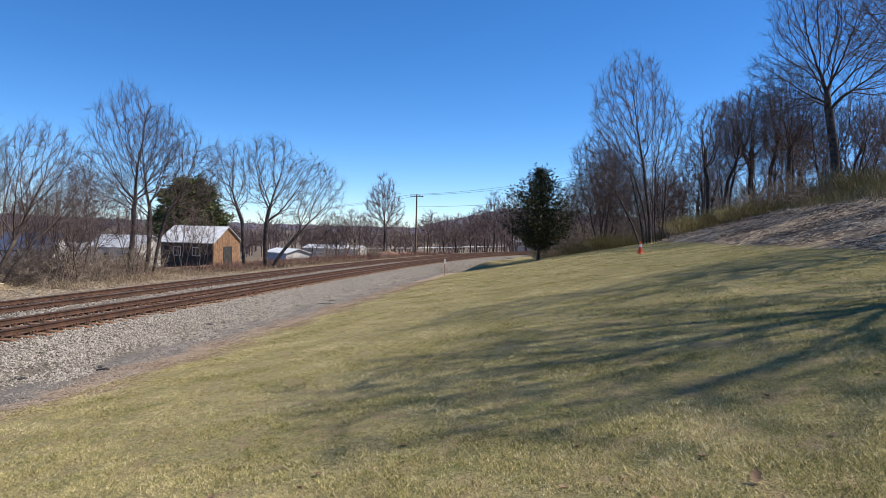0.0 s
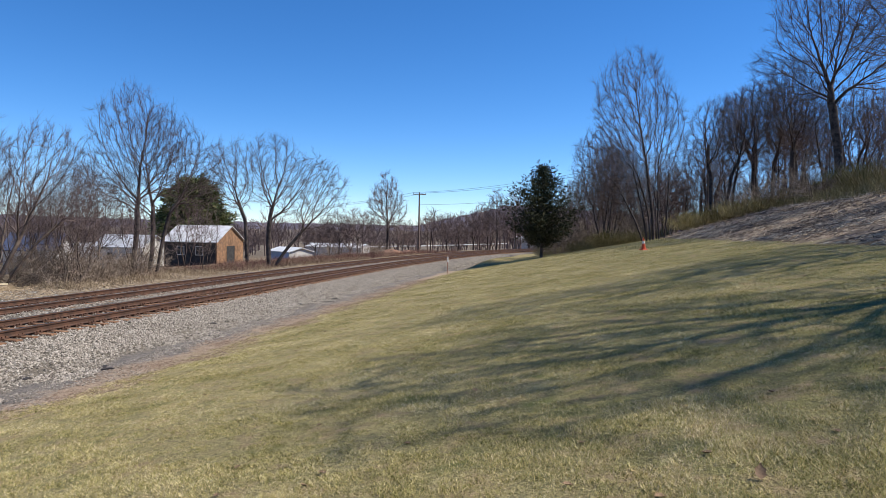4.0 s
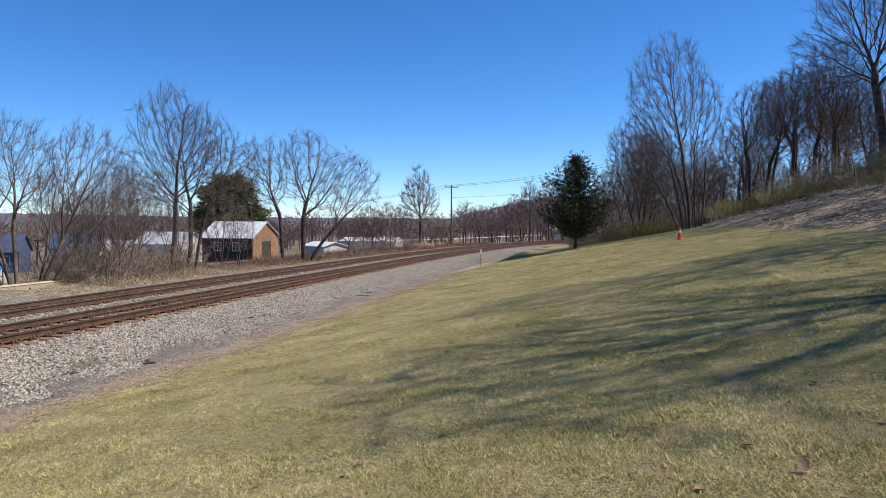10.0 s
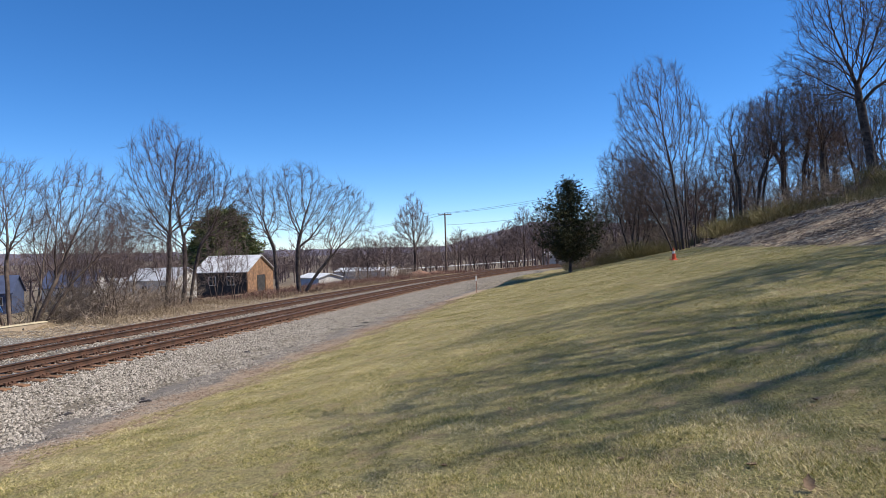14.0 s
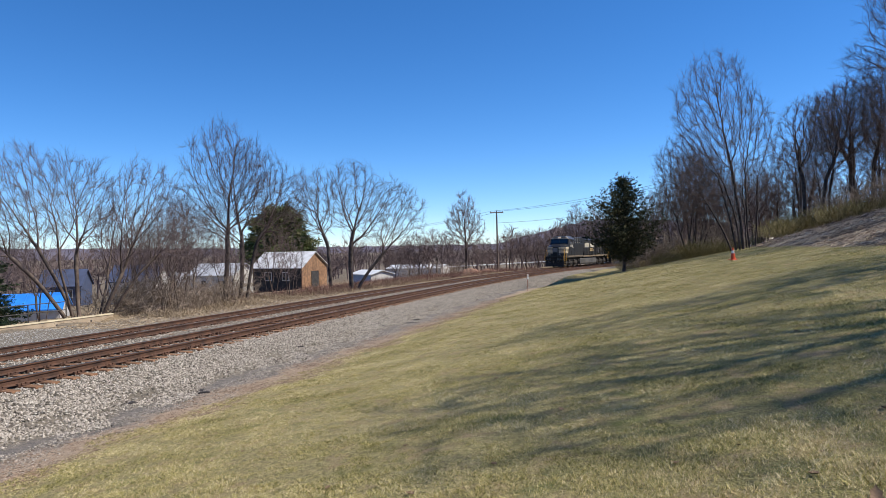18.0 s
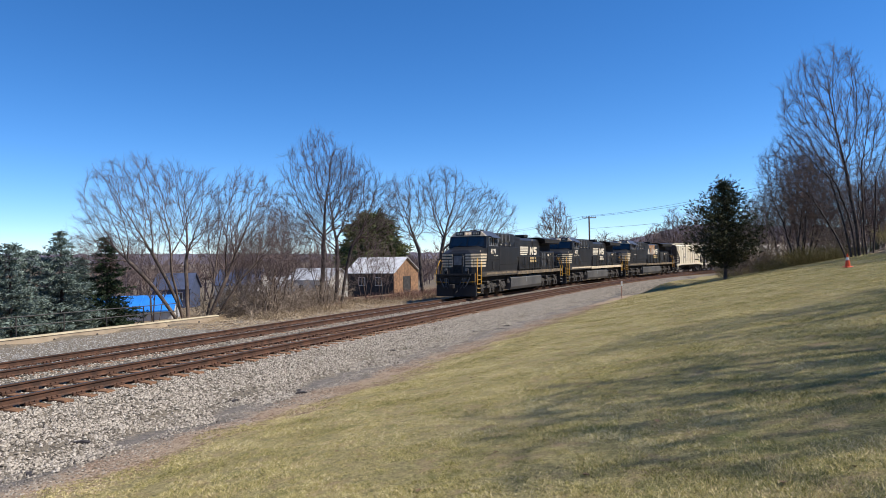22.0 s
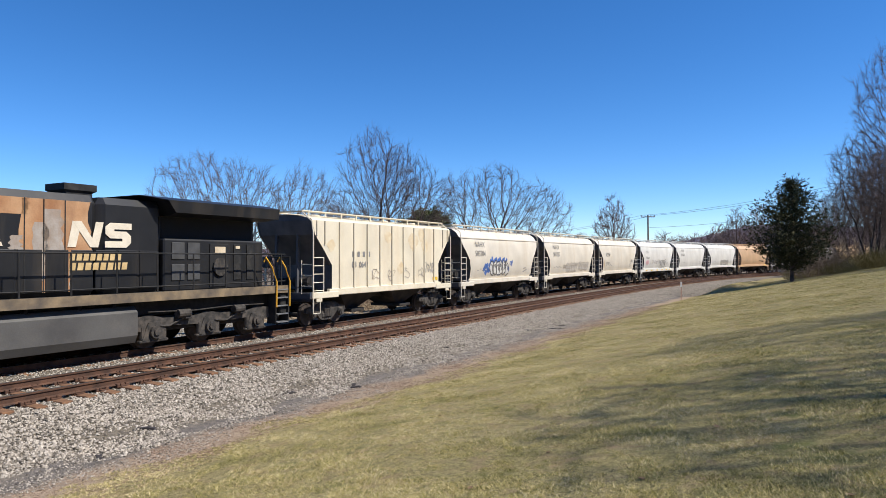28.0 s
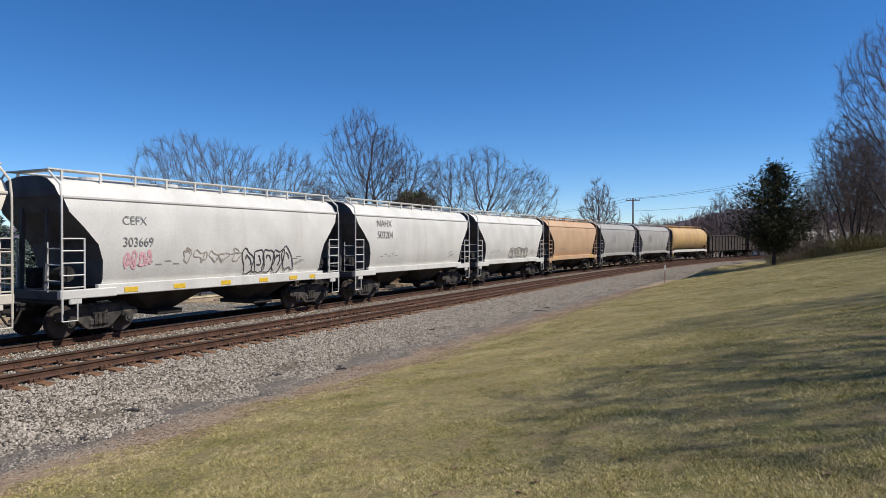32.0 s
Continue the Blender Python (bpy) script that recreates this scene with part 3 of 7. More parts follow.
def ballast(name, count, q0, q1, l0, l1, size, seed, label, power=1.5, mat="stone"):
    """Broken stones lying on the ground between two distances from the line."""
    rng = np.random.default_rng(seed)
    q = q0 + (q1 - q0) * rng.random(count) ** power
    l = rng.uniform(l0, l1, count)
    l = l + (l < l0 + 0.9) * 0.45 * np.sin(q * 1.7 + np.sin(q * 0.6) * 2) + rng.normal(0, 0.12, count)
    h = np.interp(q, LINE_Q, LINE_H)
    x, y = np.interp(q, LINE_Q, LINE_X) - np.cos(h) * l, np.interp(q, LINE_Q, LINE_Y) + np.sin(h) * l
    s = size * rng.uniform(0.55, 1.35, count)
    z = ground_z(x, y) + s * 0.15
    base = np.array([(1, 0, 0), (-0.2, 0.95, 0.1), (-0.9, -0.1, -0.1), (0.1, -1, 0), (0.15, 0.1, 0.75), (-0.35, -0.3, 0.6)])
    tri = np.array([(0, 1, 4), (1, 2, 5), (1, 5, 4), (2, 3, 5), (3, 0, 4), (3, 4, 5)])
    ang, sq = rng.uniform(0, 6.28, count), rng.uniform(0.6, 1.2, (count, 3))
    tilt = rng.uniform(-0.5, 0.5, (count, 2))
    v = base[None] * sq[:, None] * s[:, None, None]
    c, sn = np.cos(ang)[:, None], np.sin(ang)[:, None]
    vx, vy, vz = v[..., 0] * c - v[..., 1] * sn, v[..., 0] * sn + v[..., 1] * c, v[..., 2]
    vz = vz + vx * tilt[:, :1] + vy * tilt[:, 1:]
    verts = np.stack([vx + x[:, None], vy + y[:, None], vz + z[:, None]], 2).reshape(-1, 3)
    faces = (np.arange(count)[:, None, None] * 6 + tri).reshape(-1, 3)
    return tagged(new(name, raw_mesh(name, verts, faces, MAT[mat])), label, "ballast", kind="stuff")


ballast("ballast_stones", 130000, 2, 100, -7.75, -5.1, 0.035, 3, "grey broken ballast stones on the shoulder beside the near track", 1.4)
ballast("ballast_stones", 34000, 2, 70, -5.2, -0.5, 0.034, 4, "grey ballast stones between and around the ties", 1.3)
ballast("ballast_stones", 42000, 0, 60, -0.5, 8.2, 0.026, 6, "pale gravel beyond the far track", 1.3, "pale_stone")
ballast("ballast_fines", 26000, 1, 45, -9.0, -7.3, 0.017, 8, "small dark stones and cinders at the foot of the shoulder", 1.3)

# ---- trees ----
def unit(v):
    return v / (np.linalg.norm(v, axis=-1, keepdims=True) + 1e-9)


def frusta(p0, p1, d0, d1, r0, r1, sides):
    """Many tapered pieces of branch at once, each ring square to its own direction."""
    ref = np.array([0.31, 0.9, 0.12])
    an = np.arange(sides) * 6.28319 / sides
    rings = []
    for p, d, r in ((p0, d0, r0), (p1, d1, r1)):
        a = unit(np.cross(d, ref))
        b = np.cross(d, a)
        rings.append(p[:, None] + (a[:, None] * np.cos(an)[:, None] + b[:, None] * np.sin(an)[:, None]) * r[:, None, None])
    n = len(p0)
    V = np.stack(rings, 1).reshape(-1, 3)
    k = np.arange(n)[:, None] * 2 * sides
    s = np.arange(sides)
    s1 = (s + 1) % sides
    F = np.stack([k + s, k + s1, k + sides + s1, k + sides + s], -1).reshape(-1, 4)
    return V, F


def grown_tree(seed, crown, stems, trunk_r, n=1000, step=0.26, tip=0.009, twigs=4, twig_len=0.62, up=0.05, crook=0.07, shell=0.38, keep=0.8, fan=0.5, reach=9.0, low=0.0):
    """A leafless tree whose branches grow towards points strewn through its crown.
    crown: ellipsoids (x, y, z, rx, ry, rz); stems: (x, y, x1, y1, z1) from the ground to where they part."""
    rng = np.random.default_rng(seed)
    vol = np.array([c[3] * c[4] * c[5] for c in crown])
    A = []
    for c, m in zip(crown, np.maximum(8, n * vol / vol.sum()).astype(int)):
        u = unit(rng.normal(0, 1, (m, 3))) * (rng.random(m) ** shell)[:, None]
        A.append(u * np.array(c[3:]) + np.array(c[:3]))
    A = np.concatenate(A)
    A = A[A[:, 2] > low]
    heart = np.array([np.mean([q[0] for q in stems]), np.mean([q[1] for q in stems]), 0.22 * A[:, 2].max()])
    pos, par = [], []
    for bx, by, tx, ty, tz in stems:
        a, b = np.array([bx, by, -0.25]), np.array([tx, ty, tz])
        m = max(3, int(np.linalg.norm(b - a) / step))
        bow = rng.normal(0, 0.022, 3) * (1, 1, 0) * np.linalg.norm(b - a)
        wob = np.cumsum(rng.normal(0, 0.05 * step, (m + 1, 3)), 0) * (1, 1, 0)
        for i in range(m + 1):
            t = i / m
            par.append(len(pos) - 1 if i else -1)
            pos.append(a + (b - a) * t + bow * math.sin(3.1416 * t) + wob[i] * math.sin(3.1416 * t) + np.array([tx - bx, ty - by, 0]) * 0.12 * (t * t - t))
    pos, par = np.array(pos), np.array(par)
    way = np.zeros_like(pos)
    way[:, 2] = 1
    has = par >= 0
    way[has] = unit(pos[has] - pos[par[has]])
    kids, last = np.zeros(len(pos), int), np.full((len(pos), 3), 1e9)
    best, who = np.full(len(A), 1e9), np.zeros(len(A), int)
    fresh, di, dk = np.arange(len(pos)), reach * step, 1.3 * step
    for turn in range(220):
        d = ((A[:, None] - pos[fresh][None]) ** 2).sum(2)
        j = d.argmin(1)
        dm = d[np.arange(len(A)), j]
        up_ = dm < best
        best[up_], who[up_] = dm[up_], fresh[j[up_]]
        live = best > dk * dk
        A, best, who = A[live], best[live], who[live]
        act = best < di * di
        if len(A) < 4 or not act.any():
            if len(A) < 4 or di > 40 * step:
                break
            di *= 1.4
            fresh = fresh[:1]
            continue
        acc = np.zeros_like(pos)
        np.add.at(acc, who[act], unit(A[act] - pos[who[act]]))
        ids = np.unique(who[act])
        g = unit(unit(acc[ids]) + keep * way[ids] + fan * unit(pos[ids] - heart) + np.array([0, 0, up]) + rng.normal(0, crook, (len(ids), 3)))
        p = pos[ids] + g * step
        ok = (kids[ids] < 3) & (np.linalg.norm(p - last[ids], axis=1) > 0.45 * step)
        if not ok.any():
            break
        ids, p, g = ids[ok], p[ok], g[ok]
        kids[ids] += 1
        last[ids] = p
        fresh = np.arange(len(pos), len(pos) + len(ids))
        pos, par, way = np.concatenate([pos, p]), np.concatenate([par, ids]), np.concatenate([way, g])
        kids, last = np.concatenate([kids, np.zeros(len(ids), int)]), np.concatenate([last, np.full((len(ids), 3), 1e9)])
    N = len(pos)
    has = np.nonzero(par >= 0)[0]
    for _ in range(2):
        s, c = np.zeros_like(pos), np.zeros(N)
        np.add.at(s, par[has], pos[has])
        np.add.at(c, par[has], 1)
        q = has[c[has] > 0]
        pos[q] = 0.5 * pos[q] + 0.25 * pos[par[q]] + 0.25 * s[q] / c[q][:, None]
    leaves, main = np.zeros(N), np.full(N, -1)
    for i in range(N - 1, -1, -1):
        leaves[i] = max(leaves[i], 1)
        if par[i] >= 0:
            leaves[par[i]] += leaves[i]
            if main[par[i]] < 0 or leaves[i] > leaves[main[par[i]]]:
                main[par[i]] = i
    p_ = math.log(max(8, leaves.max())) / math.log(trunk_r / tip)
    rad = tip * leaves ** (1 / p_)
    way[has] = unit(pos[has] - pos[par[has]])
    node = way.copy()
    m = main >= 0
    node[m] = unit(way[m] + way[main[m]])
    e = has
    straight = main[par[e]] == e
    d0 = np.where(straight[:, None], node[par[e]], way[e])
    r0 = np.where(straight, rad[par[e]], np.minimum(rad[par[e]], rad[e] * 1.3))
    foot = par[par[e]] < 0
    r0 = np.where(foot, r0 * 1.35, r0)
    V, F, k0 = ([], []), ([], []), [0, 0]

    def put(w, v, f):
        V[w].append(v)
        F[w].append(f + k0[w])
        k0[w] += len(v)

    thick = max(0.3 * trunk_r, 3 * tip)
    for w, sel, sides in ((0, rad[e] >= thick, 7), (1, (rad[e] < thick) & (rad[e] > 1.9 * tip), 4), (1, rad[e] <= 1.9 * tip, 3)):
        q = e[sel]
        if len(q):
            put(w, *frusta(pos[par[q]], pos[q], d0[sel], node[q], r0[sel], rad[q], sides))
    # twigs at the branch ends and along the thin branches
    src = np.concatenate([np.repeat(np.nonzero((leaves <= 2) & (par >= 0))[0], twigs), np.repeat(np.nonzero((leaves > 2) & (leaves <= 14) & (par >= 0))[0], max(1, twigs // 3))])
    k = len(src)
    d = unit(way[src] + rng.normal(0, 0.48, (k, 3)) + 0.4 * unit(pos[src] - heart))
    ln = twig_len * rng.uniform(0.35, 1.35, k)
    a = pos[par[src]] + (pos[src] - pos[par[src]]) * rng.random(k)[:, None]
    b = a + d * (ln * 0.5)[:, None]
    d2 = unit(d + rng.normal(0, 0.16, (k, 3)) + np.array([0, 0, 0.06]))
    c = b + d2 * (ln * 0.5)[:, None]
    one = np.full(k, tip)
    put(1, *frusta(a, b, d, d2, one * 0.85, one * 0.7, 3))
    put(1, *frusta(b, c, d2, d2, one * 0.7, one * 0.35, 3))
    if not V[0]:
        put(0, *frusta(pos[par[e[:2]]], pos[e[:2]], d0[:2], node[e[:2]], rad[e[:2]], rad[e[:2]], 5))
    return tuple(np.concatenate(v) for v in V), tuple(np.concatenate(f) for f in F)


def tree(name, label, group, m, mats, category="tree", **k):
    t = thing(name, label, category, group, m)
    V, F = grown_tree(**k)
    _, first, back = np.unique(np.round(V[0], 4), axis=0, return_index=True, return_inverse=True)
    part("trunk", raw_mesh("trunk", V[0][first], back.ravel()[F[0]], mats[0], True), None, t)
    part("crown", raw_mesh("crown", V[1], F[1], mats[1], True), None, t)
    return t


def stand(az, rho, turn=0.0, scale=1.0, sink=0.0):
    p = polar(az, rho)
    return Matrix.Translation((p.x, p.y, p.z - sink)) @ Euler((0, 0, radians(turn))).to_matrix().to_4x4(), scale


def plant(proto, az, rho, turn, scale=1.0, label=""):
    m, _ = stand(az, rho, turn)
    c = copy_thing(proto, m)
    c.scale = (scale, scale, scale)
    if label:
        c["label"] = label
    return c


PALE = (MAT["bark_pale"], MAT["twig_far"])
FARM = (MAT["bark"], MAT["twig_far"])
G1, G2 = "trees beyond the tracks", "trees on the wooded bank"
DARK = (MAT["bark"], MAT["twig"])
# beyond the tracks; each crown's x runs across the line of sight
ta = tree("bare_tree", "tall leafless tree with forked limbs behind the tracks", G1, stand(-24.9, 50, 24.9)[0], DARK, seed=11, trunk_r=0.17,
          crown=[(0.0, 0, 9.8, 2.7, 2.8, 3.0), (-1.6, 0.3, 6.6, 2.4, 2.6, 2.3), (2.0, 0, 7.4, 2.0, 2.4, 2.6)], stems=[(0, 0, 0.4, 0.1, 5.4)], n=2100, step=0.27, tip=0.006)
tb = tree("bare_tree", "tall leafless twin-stemmed tree behind the tracks", G1, stand(-23.7, 51, 23.7)[0], DARK, seed=17, trunk_r=0.15,
          crown=[(0.9, 0, 8.6, 2.5, 2.6, 3.1), (2.9, 0, 7.2, 2.4, 2.5, 2.8), (-0.8, 0.4, 6.2, 1.7, 2.2, 2.4)], stems=[(0, 0, 0.3, 0.1, 4.4), (0.45, 0.3, 1.3, 0.2, 4.2)], n=2100, step=0.27, tip=0.006)
tc = tree("bare_tree", "broad leafless tree with several stems beside the small barn", G1, stand(-15.0, 60, 15)[0], DARK, seed=23, trunk_r=0.2,
          crown=[(-2.4, 0, 7.6, 2.9, 3.2, 3.2), (0.6, 0, 8.2, 2.9, 3.0, 3.2), (4.0, 0.4, 6.4, 3.4, 3.2, 3.5)], stems=[(-1.3, 0, -1.5, 0, 3.9), (0.5, 0.2, 0.5, 0.1, 4.2), (0.9, 0.3, 3.2, 0.4, 2.9)], n=2900, step=0.29, tip=0.0068)
td = tree("bare_tree", "many-stemmed leafless tree spreading like a vase", G1, stand(-35.6, 40, 35.6)[0], PALE, seed=31, trunk_r=0.105,
          crown=[(-2.2, 0, 6.4, 3.0, 3.0, 2.6), (-3.7, 0, 4.5, 2.0, 2.4, 1.9), (0.4, 0, 6.0, 2.0, 2.6, 2.6)], stems=[(0, 0, -1.1, 0.2, 2.6), (-0.3, 0.1, -2.0, -0.3, 2.4), (0.2, -0.1, 0.1, 0.4, 2.8), (0.1, 0.2, -0.4, 1.0, 2.4), (-0.1, -0.2, -0.6, -1.0, 2.4)], n=2300, step=0.23, tip=0.0052, up=0.12, twig_len=0.5)
te = tree("bare_tree", "leafless multi-stemmed tree leaning over the gravel", G1, stand(-34.0, 41.5, 34)[0], PALE, seed=37, trunk_r=0.11,
          crown=[(2.5, 0, 6.5, 2.3, 2.5, 2.5), (3.9, 0, 4.7, 1.7, 2.2, 1.8), (0.9, 0, 4.9, 1.6, 2.2, 2.2)], stems=[(0, 0, 1.3, 0.1, 2.7), (0.4, 0.1, 2.0, -0.2, 2.4), (-0.1, 0.2, 0.5, 0.6, 2.6)], n=1700, step=0.24, tip=0.0052, up=0.12, twig_len=0.5)
tv = tree("bare_tree", "thin-stemmed leafless sapling clump in the trackside brush", G1, stand(-29.3, 44, 10)[0], PALE, seed=39, trunk_r=0.05,
          crown=[(0, 0, 4.4, 1.7, 1.7, 2.4), (0.6, 0, 3.0, 1.5, 1.5, 1.5)], stems=[(0, 0, 0.3, 0.1, 1.7), (0.3, 0.1, 0.7, -0.2, 1.6), (-0.2, 0.2, -0.5, 0.3, 1.6), (0.1, -0.3, 0.0, -0.6, 1.5)], n=700, step=0.23, tip=0.0055, twig_len=0.55, crook=0.12)
tm = tree("bare_tree", "single leafless tree with an egg-shaped crown", G1, stand(-4.8, 110)[0], FARM, seed=41, trunk_r=0.2,
          crown=[(0, 0, 7.4, 3.3, 3.3, 3.9), (0, 0, 10.4, 2.0, 2.0, 2.8)], stems=[(0, 0, 0.1, 0, 5.5)], n=1000, step=0.34, tip=0.016, up=0.2, twig_len=0.9, low=2.6)
ts = tree("bare_tree", "low bushy leafless tree in the rough beyond the tracks", G1, stand(-7.3, 105)[0], FARM, seed=43, trunk_r=0.12,
          crown=[(0, 0, 4.3, 2.7, 2.7, 2.8)], stems=[(0, 0, 0.2, 0, 2.0), (0.3, 0.2, 0.9, 0.3, 2.0)], n=420, step=0.32, tip=0.016, twig_len=0.8)
for az, rho, turn, sc in ((-31.2, 47, 120, 0.95), (-21.0, 55, 200, 0.85), (-32.6, 49, 20, 1.05), (-27.4, 53, 310, 1.1), (-37.8, 50, 160, 1.0), (-24.6, 47, 60, 0.8), (-28.4, 42, 250, 0.75), (-19.6, 52, 100, 0.7)):
    plant(tv, az, rho, turn, sc)
for az, rho, turn, sc in ((-31.0, 62, 150, 0.8), (-40.0, 66, 30, 0.9)):
    plant(td, az, rho, turn, sc)
plant(te, -29.6, 46, 70, 0.82)
for az, rho, turn, sc in ((-9.6, 120, 30, 0.9), (-1.0, 118, 80, 0.95), (0.4, 128, 150, 1.0), (1.4, 121, 210, 0.95), (2.6, 135, 260, 1.1), (3.8, 140, 310, 1.2), (-10.8, 105, 20, 0.75), (-3.4, 140, 70, 0.9), (-8.8, 112, 40, 1.0)):
    plant(ts, az, rho, turn, sc)
for az, rho, turn, sc in ((4.6, 118, 30, 0.8), (6.2, 126, 90, 0.85), (3.2, 150, 190, 0.8)):
    plant(tm, az, rho, turn, sc)
# beside the lawn
tk = tree("bare_tree", "cluster of tall leafless stems at the lawn's far end", G2, stand(17.5, 66, -17.5)[0], DARK, seed=53, trunk_r=0.14,
          crown=[(-2.2, 0, 11.6, 3.9, 4.2, 6.4), (-3.6, 0, 6.8, 3.8, 4.0, 4.2), (0.6, 0, 8.6, 2.6, 3.2, 6.0)],
          stems=[(-0.6, 0, -2.0, 0.2, 6.5), (0, 0.3, -0.9, 0.4, 7.5), (0.5, 0, 0.2, -0.1, 7.0), (-1.0, 0.2, -3.4, 0.5, 5.0), (0.9, 0.3, 1.2, 0.5, 6.5), (-0.3, -0.4, -1.6, -1.5, 6.0), (0.3, 0.9, 0.0, 1.8, 6.0)], n=3800, step=0.31, tip=0.0075, up=0.14, twig_len=0.8, low=2.5)
tl = tree("bare_tree", "big old leafless tree with heavy crooked limbs", G2, stand(30.6, 66, -30.6)[0], DARK, seed=59, trunk_r=0.36,
          crown=[(-1.4, 0, 15.0, 4.6, 4.6, 5.4), (-4.0, 0, 10.2, 3.4, 3.6, 3.6), (2.8, 0, 12.2, 4.0, 4.0, 5.0)], stems=[(0, 0, -1.0, 0.2, 8.5)], n=3800, step=0.34, tip=0.0075, crook=0.18, keep=0.6, twig_len=0.9)
tn = tree("bare_tree", "slender leafless woodland tree", G2, stand(23.4, 86)[0], DARK, seed=61, trunk_r=0.14,
          crown=[(0, 0, 10.2, 2.9, 2.9, 4.3), (0.8, 0, 7.4, 2.6, 2.6, 2.8)], stems=[(0, 0, 0.3, 0.1, 5.0)], n=950, step=0.36, tip=0.01, crook=0.12, twig_len=0.9)
to = tree("bare_tree", "leafless woodland tree with several thin stems", G2, stand(13.4, 74)[0], DARK, seed=67, trunk_r=0.11,
          crown=[(0, 0, 8.0, 3.4, 3.4, 4.6), (0, 0, 4.8, 2.6, 2.6, 2.4)], stems=[(0, 0, -1.0, 0.2, 4.2), (0.4, 0.2, 1.0, 0.3, 4.4), (0, -0.4, 0.2, -1.0, 4.0)], n=1050, step=0.34, tip=0.0095, crook=0.12, twig_len=0.9, low=2.0)
tw = tree("bare_tree", "spreading leafless tree at the edge of the woods", G2, stand(22.3, 80, -22)[0], DARK, seed=71, trunk_r=0.22,
          crown=[(0.6, 0, 10.6, 3.8, 3.8, 3.2), (-1.8, 0, 8.4, 2.6, 2.8, 2.6), (3.0, 0, 8.6, 2.4, 2.6, 2.6)], stems=[(-0.6, 0, -0.8, 0.1, 4.8), (0.4, 0.2, 1.2, 0.2, 5.0)], n=1500, step=0.33, tip=0.0095, crook=0.15, keep=0.6, twig_len=0.8)
plant(tk, 13.9, 76, 130, 0.62)
plant(tl, 35.8, 57, 120, 1.0)
plant(tl, 27.4, 82, 250, 0.78)
plant(tw, 25.6, 88, 150, 1.1)
wood = random.Random(8)
for i in range(44):
    az = 10.5 + 34 * ((i + wood.random()) / 44)
    near = 92 - max(0, az - 16) * 1.0
    rho = near + 60 * wood.random() ** 1.4
    plant((tn, to, tw, tn)[i % 4], az, rho, wood.uniform(0, 360), wood.uniform(0.75, 1.08))
# woods alongside the lawn, past the edge of the view, whose shade falls across the grass
for x, y, pr, sc, turn in ((16.6, 10.2, tw, 1.25, 10), (16.0, 3.6, tn, 0.85, 200), (16.4, 17.8, tn, 1.15, 46), (24.8, 21.5, tn, 1.2, 80), (30.0, 30.5, to, 1.2, 59), (16.2, -1.0, tn, 0.95, 44)):
    c = copy_thing(pr, Matrix.Translation((x, y, gz(x, y))) @ Euler((0, 0, radians(turn))).to_matrix().to_4x4())
    c.scale = (sc, sc, sc)


def far_woods(name, label, rows, seed, mat, h0=7, h1=12, tip=0.0028):
    """Belts of distant leafless trees, joined; rows of (bearing from, bearing to, distance from, distance to, count)."""
    rnd = np.random.default_rng(seed)
    proto = []
    for k in range(6):
        wide = k > 3
        pv, pf = grown_tree(700 + k, [(0, 0, 0.66, 0.24, 0.24, 0.32)] if not wide else [(0, 0, 0.42, 0.36, 0.36, 0.3)], [(0, 0, 0.03, 0, 0.34)] if not wide else [(0, 0, 0.1, 0, 0.2), (0.05, 0, -0.1, 0.06, 0.2)],
                            0.016, 130, 0.05, tip, 2, 0.11)
        proto.append((np.concatenate(pv), np.concatenate([pf[0], pf[1] + len(pv[0])])))
    V, F, k0 = [], [], 0
    for a0, a1, r0, r1, cnt in rows:
        for i in range(cnt):
            az, rho = radians(rnd.uniform(a0, a1)), rnd.uniform(r0, r1)
            x, y = rho * math.sin(az), rho * math.cos(az)
            co, lv = proto[i % 6]
            s, an = rnd.uniform(h0, h1), rnd.uniform(0, 6.28)
            c, sn = math.cos(an), math.sin(an)
            p = np.stack([(co[:, 0] * c - co[:, 1] * sn) * s * 1.1 + x, (co[:, 0] * sn + co[:, 1] * c) * s * 1.1 + y, co[:, 2] * s + gz(x, y)], 1)
            V.append(p)
            F.append(lv + k0)
            k0 += len(co)
    return tagged(new(name, raw_mesh(name, np.concatenate(V), np.concatenate(F), mat)), label, "woods", kind="stuff")


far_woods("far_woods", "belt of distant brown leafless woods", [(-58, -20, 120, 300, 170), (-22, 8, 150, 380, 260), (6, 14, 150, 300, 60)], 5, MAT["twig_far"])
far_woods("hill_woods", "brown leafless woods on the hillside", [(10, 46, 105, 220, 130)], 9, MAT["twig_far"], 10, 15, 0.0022)


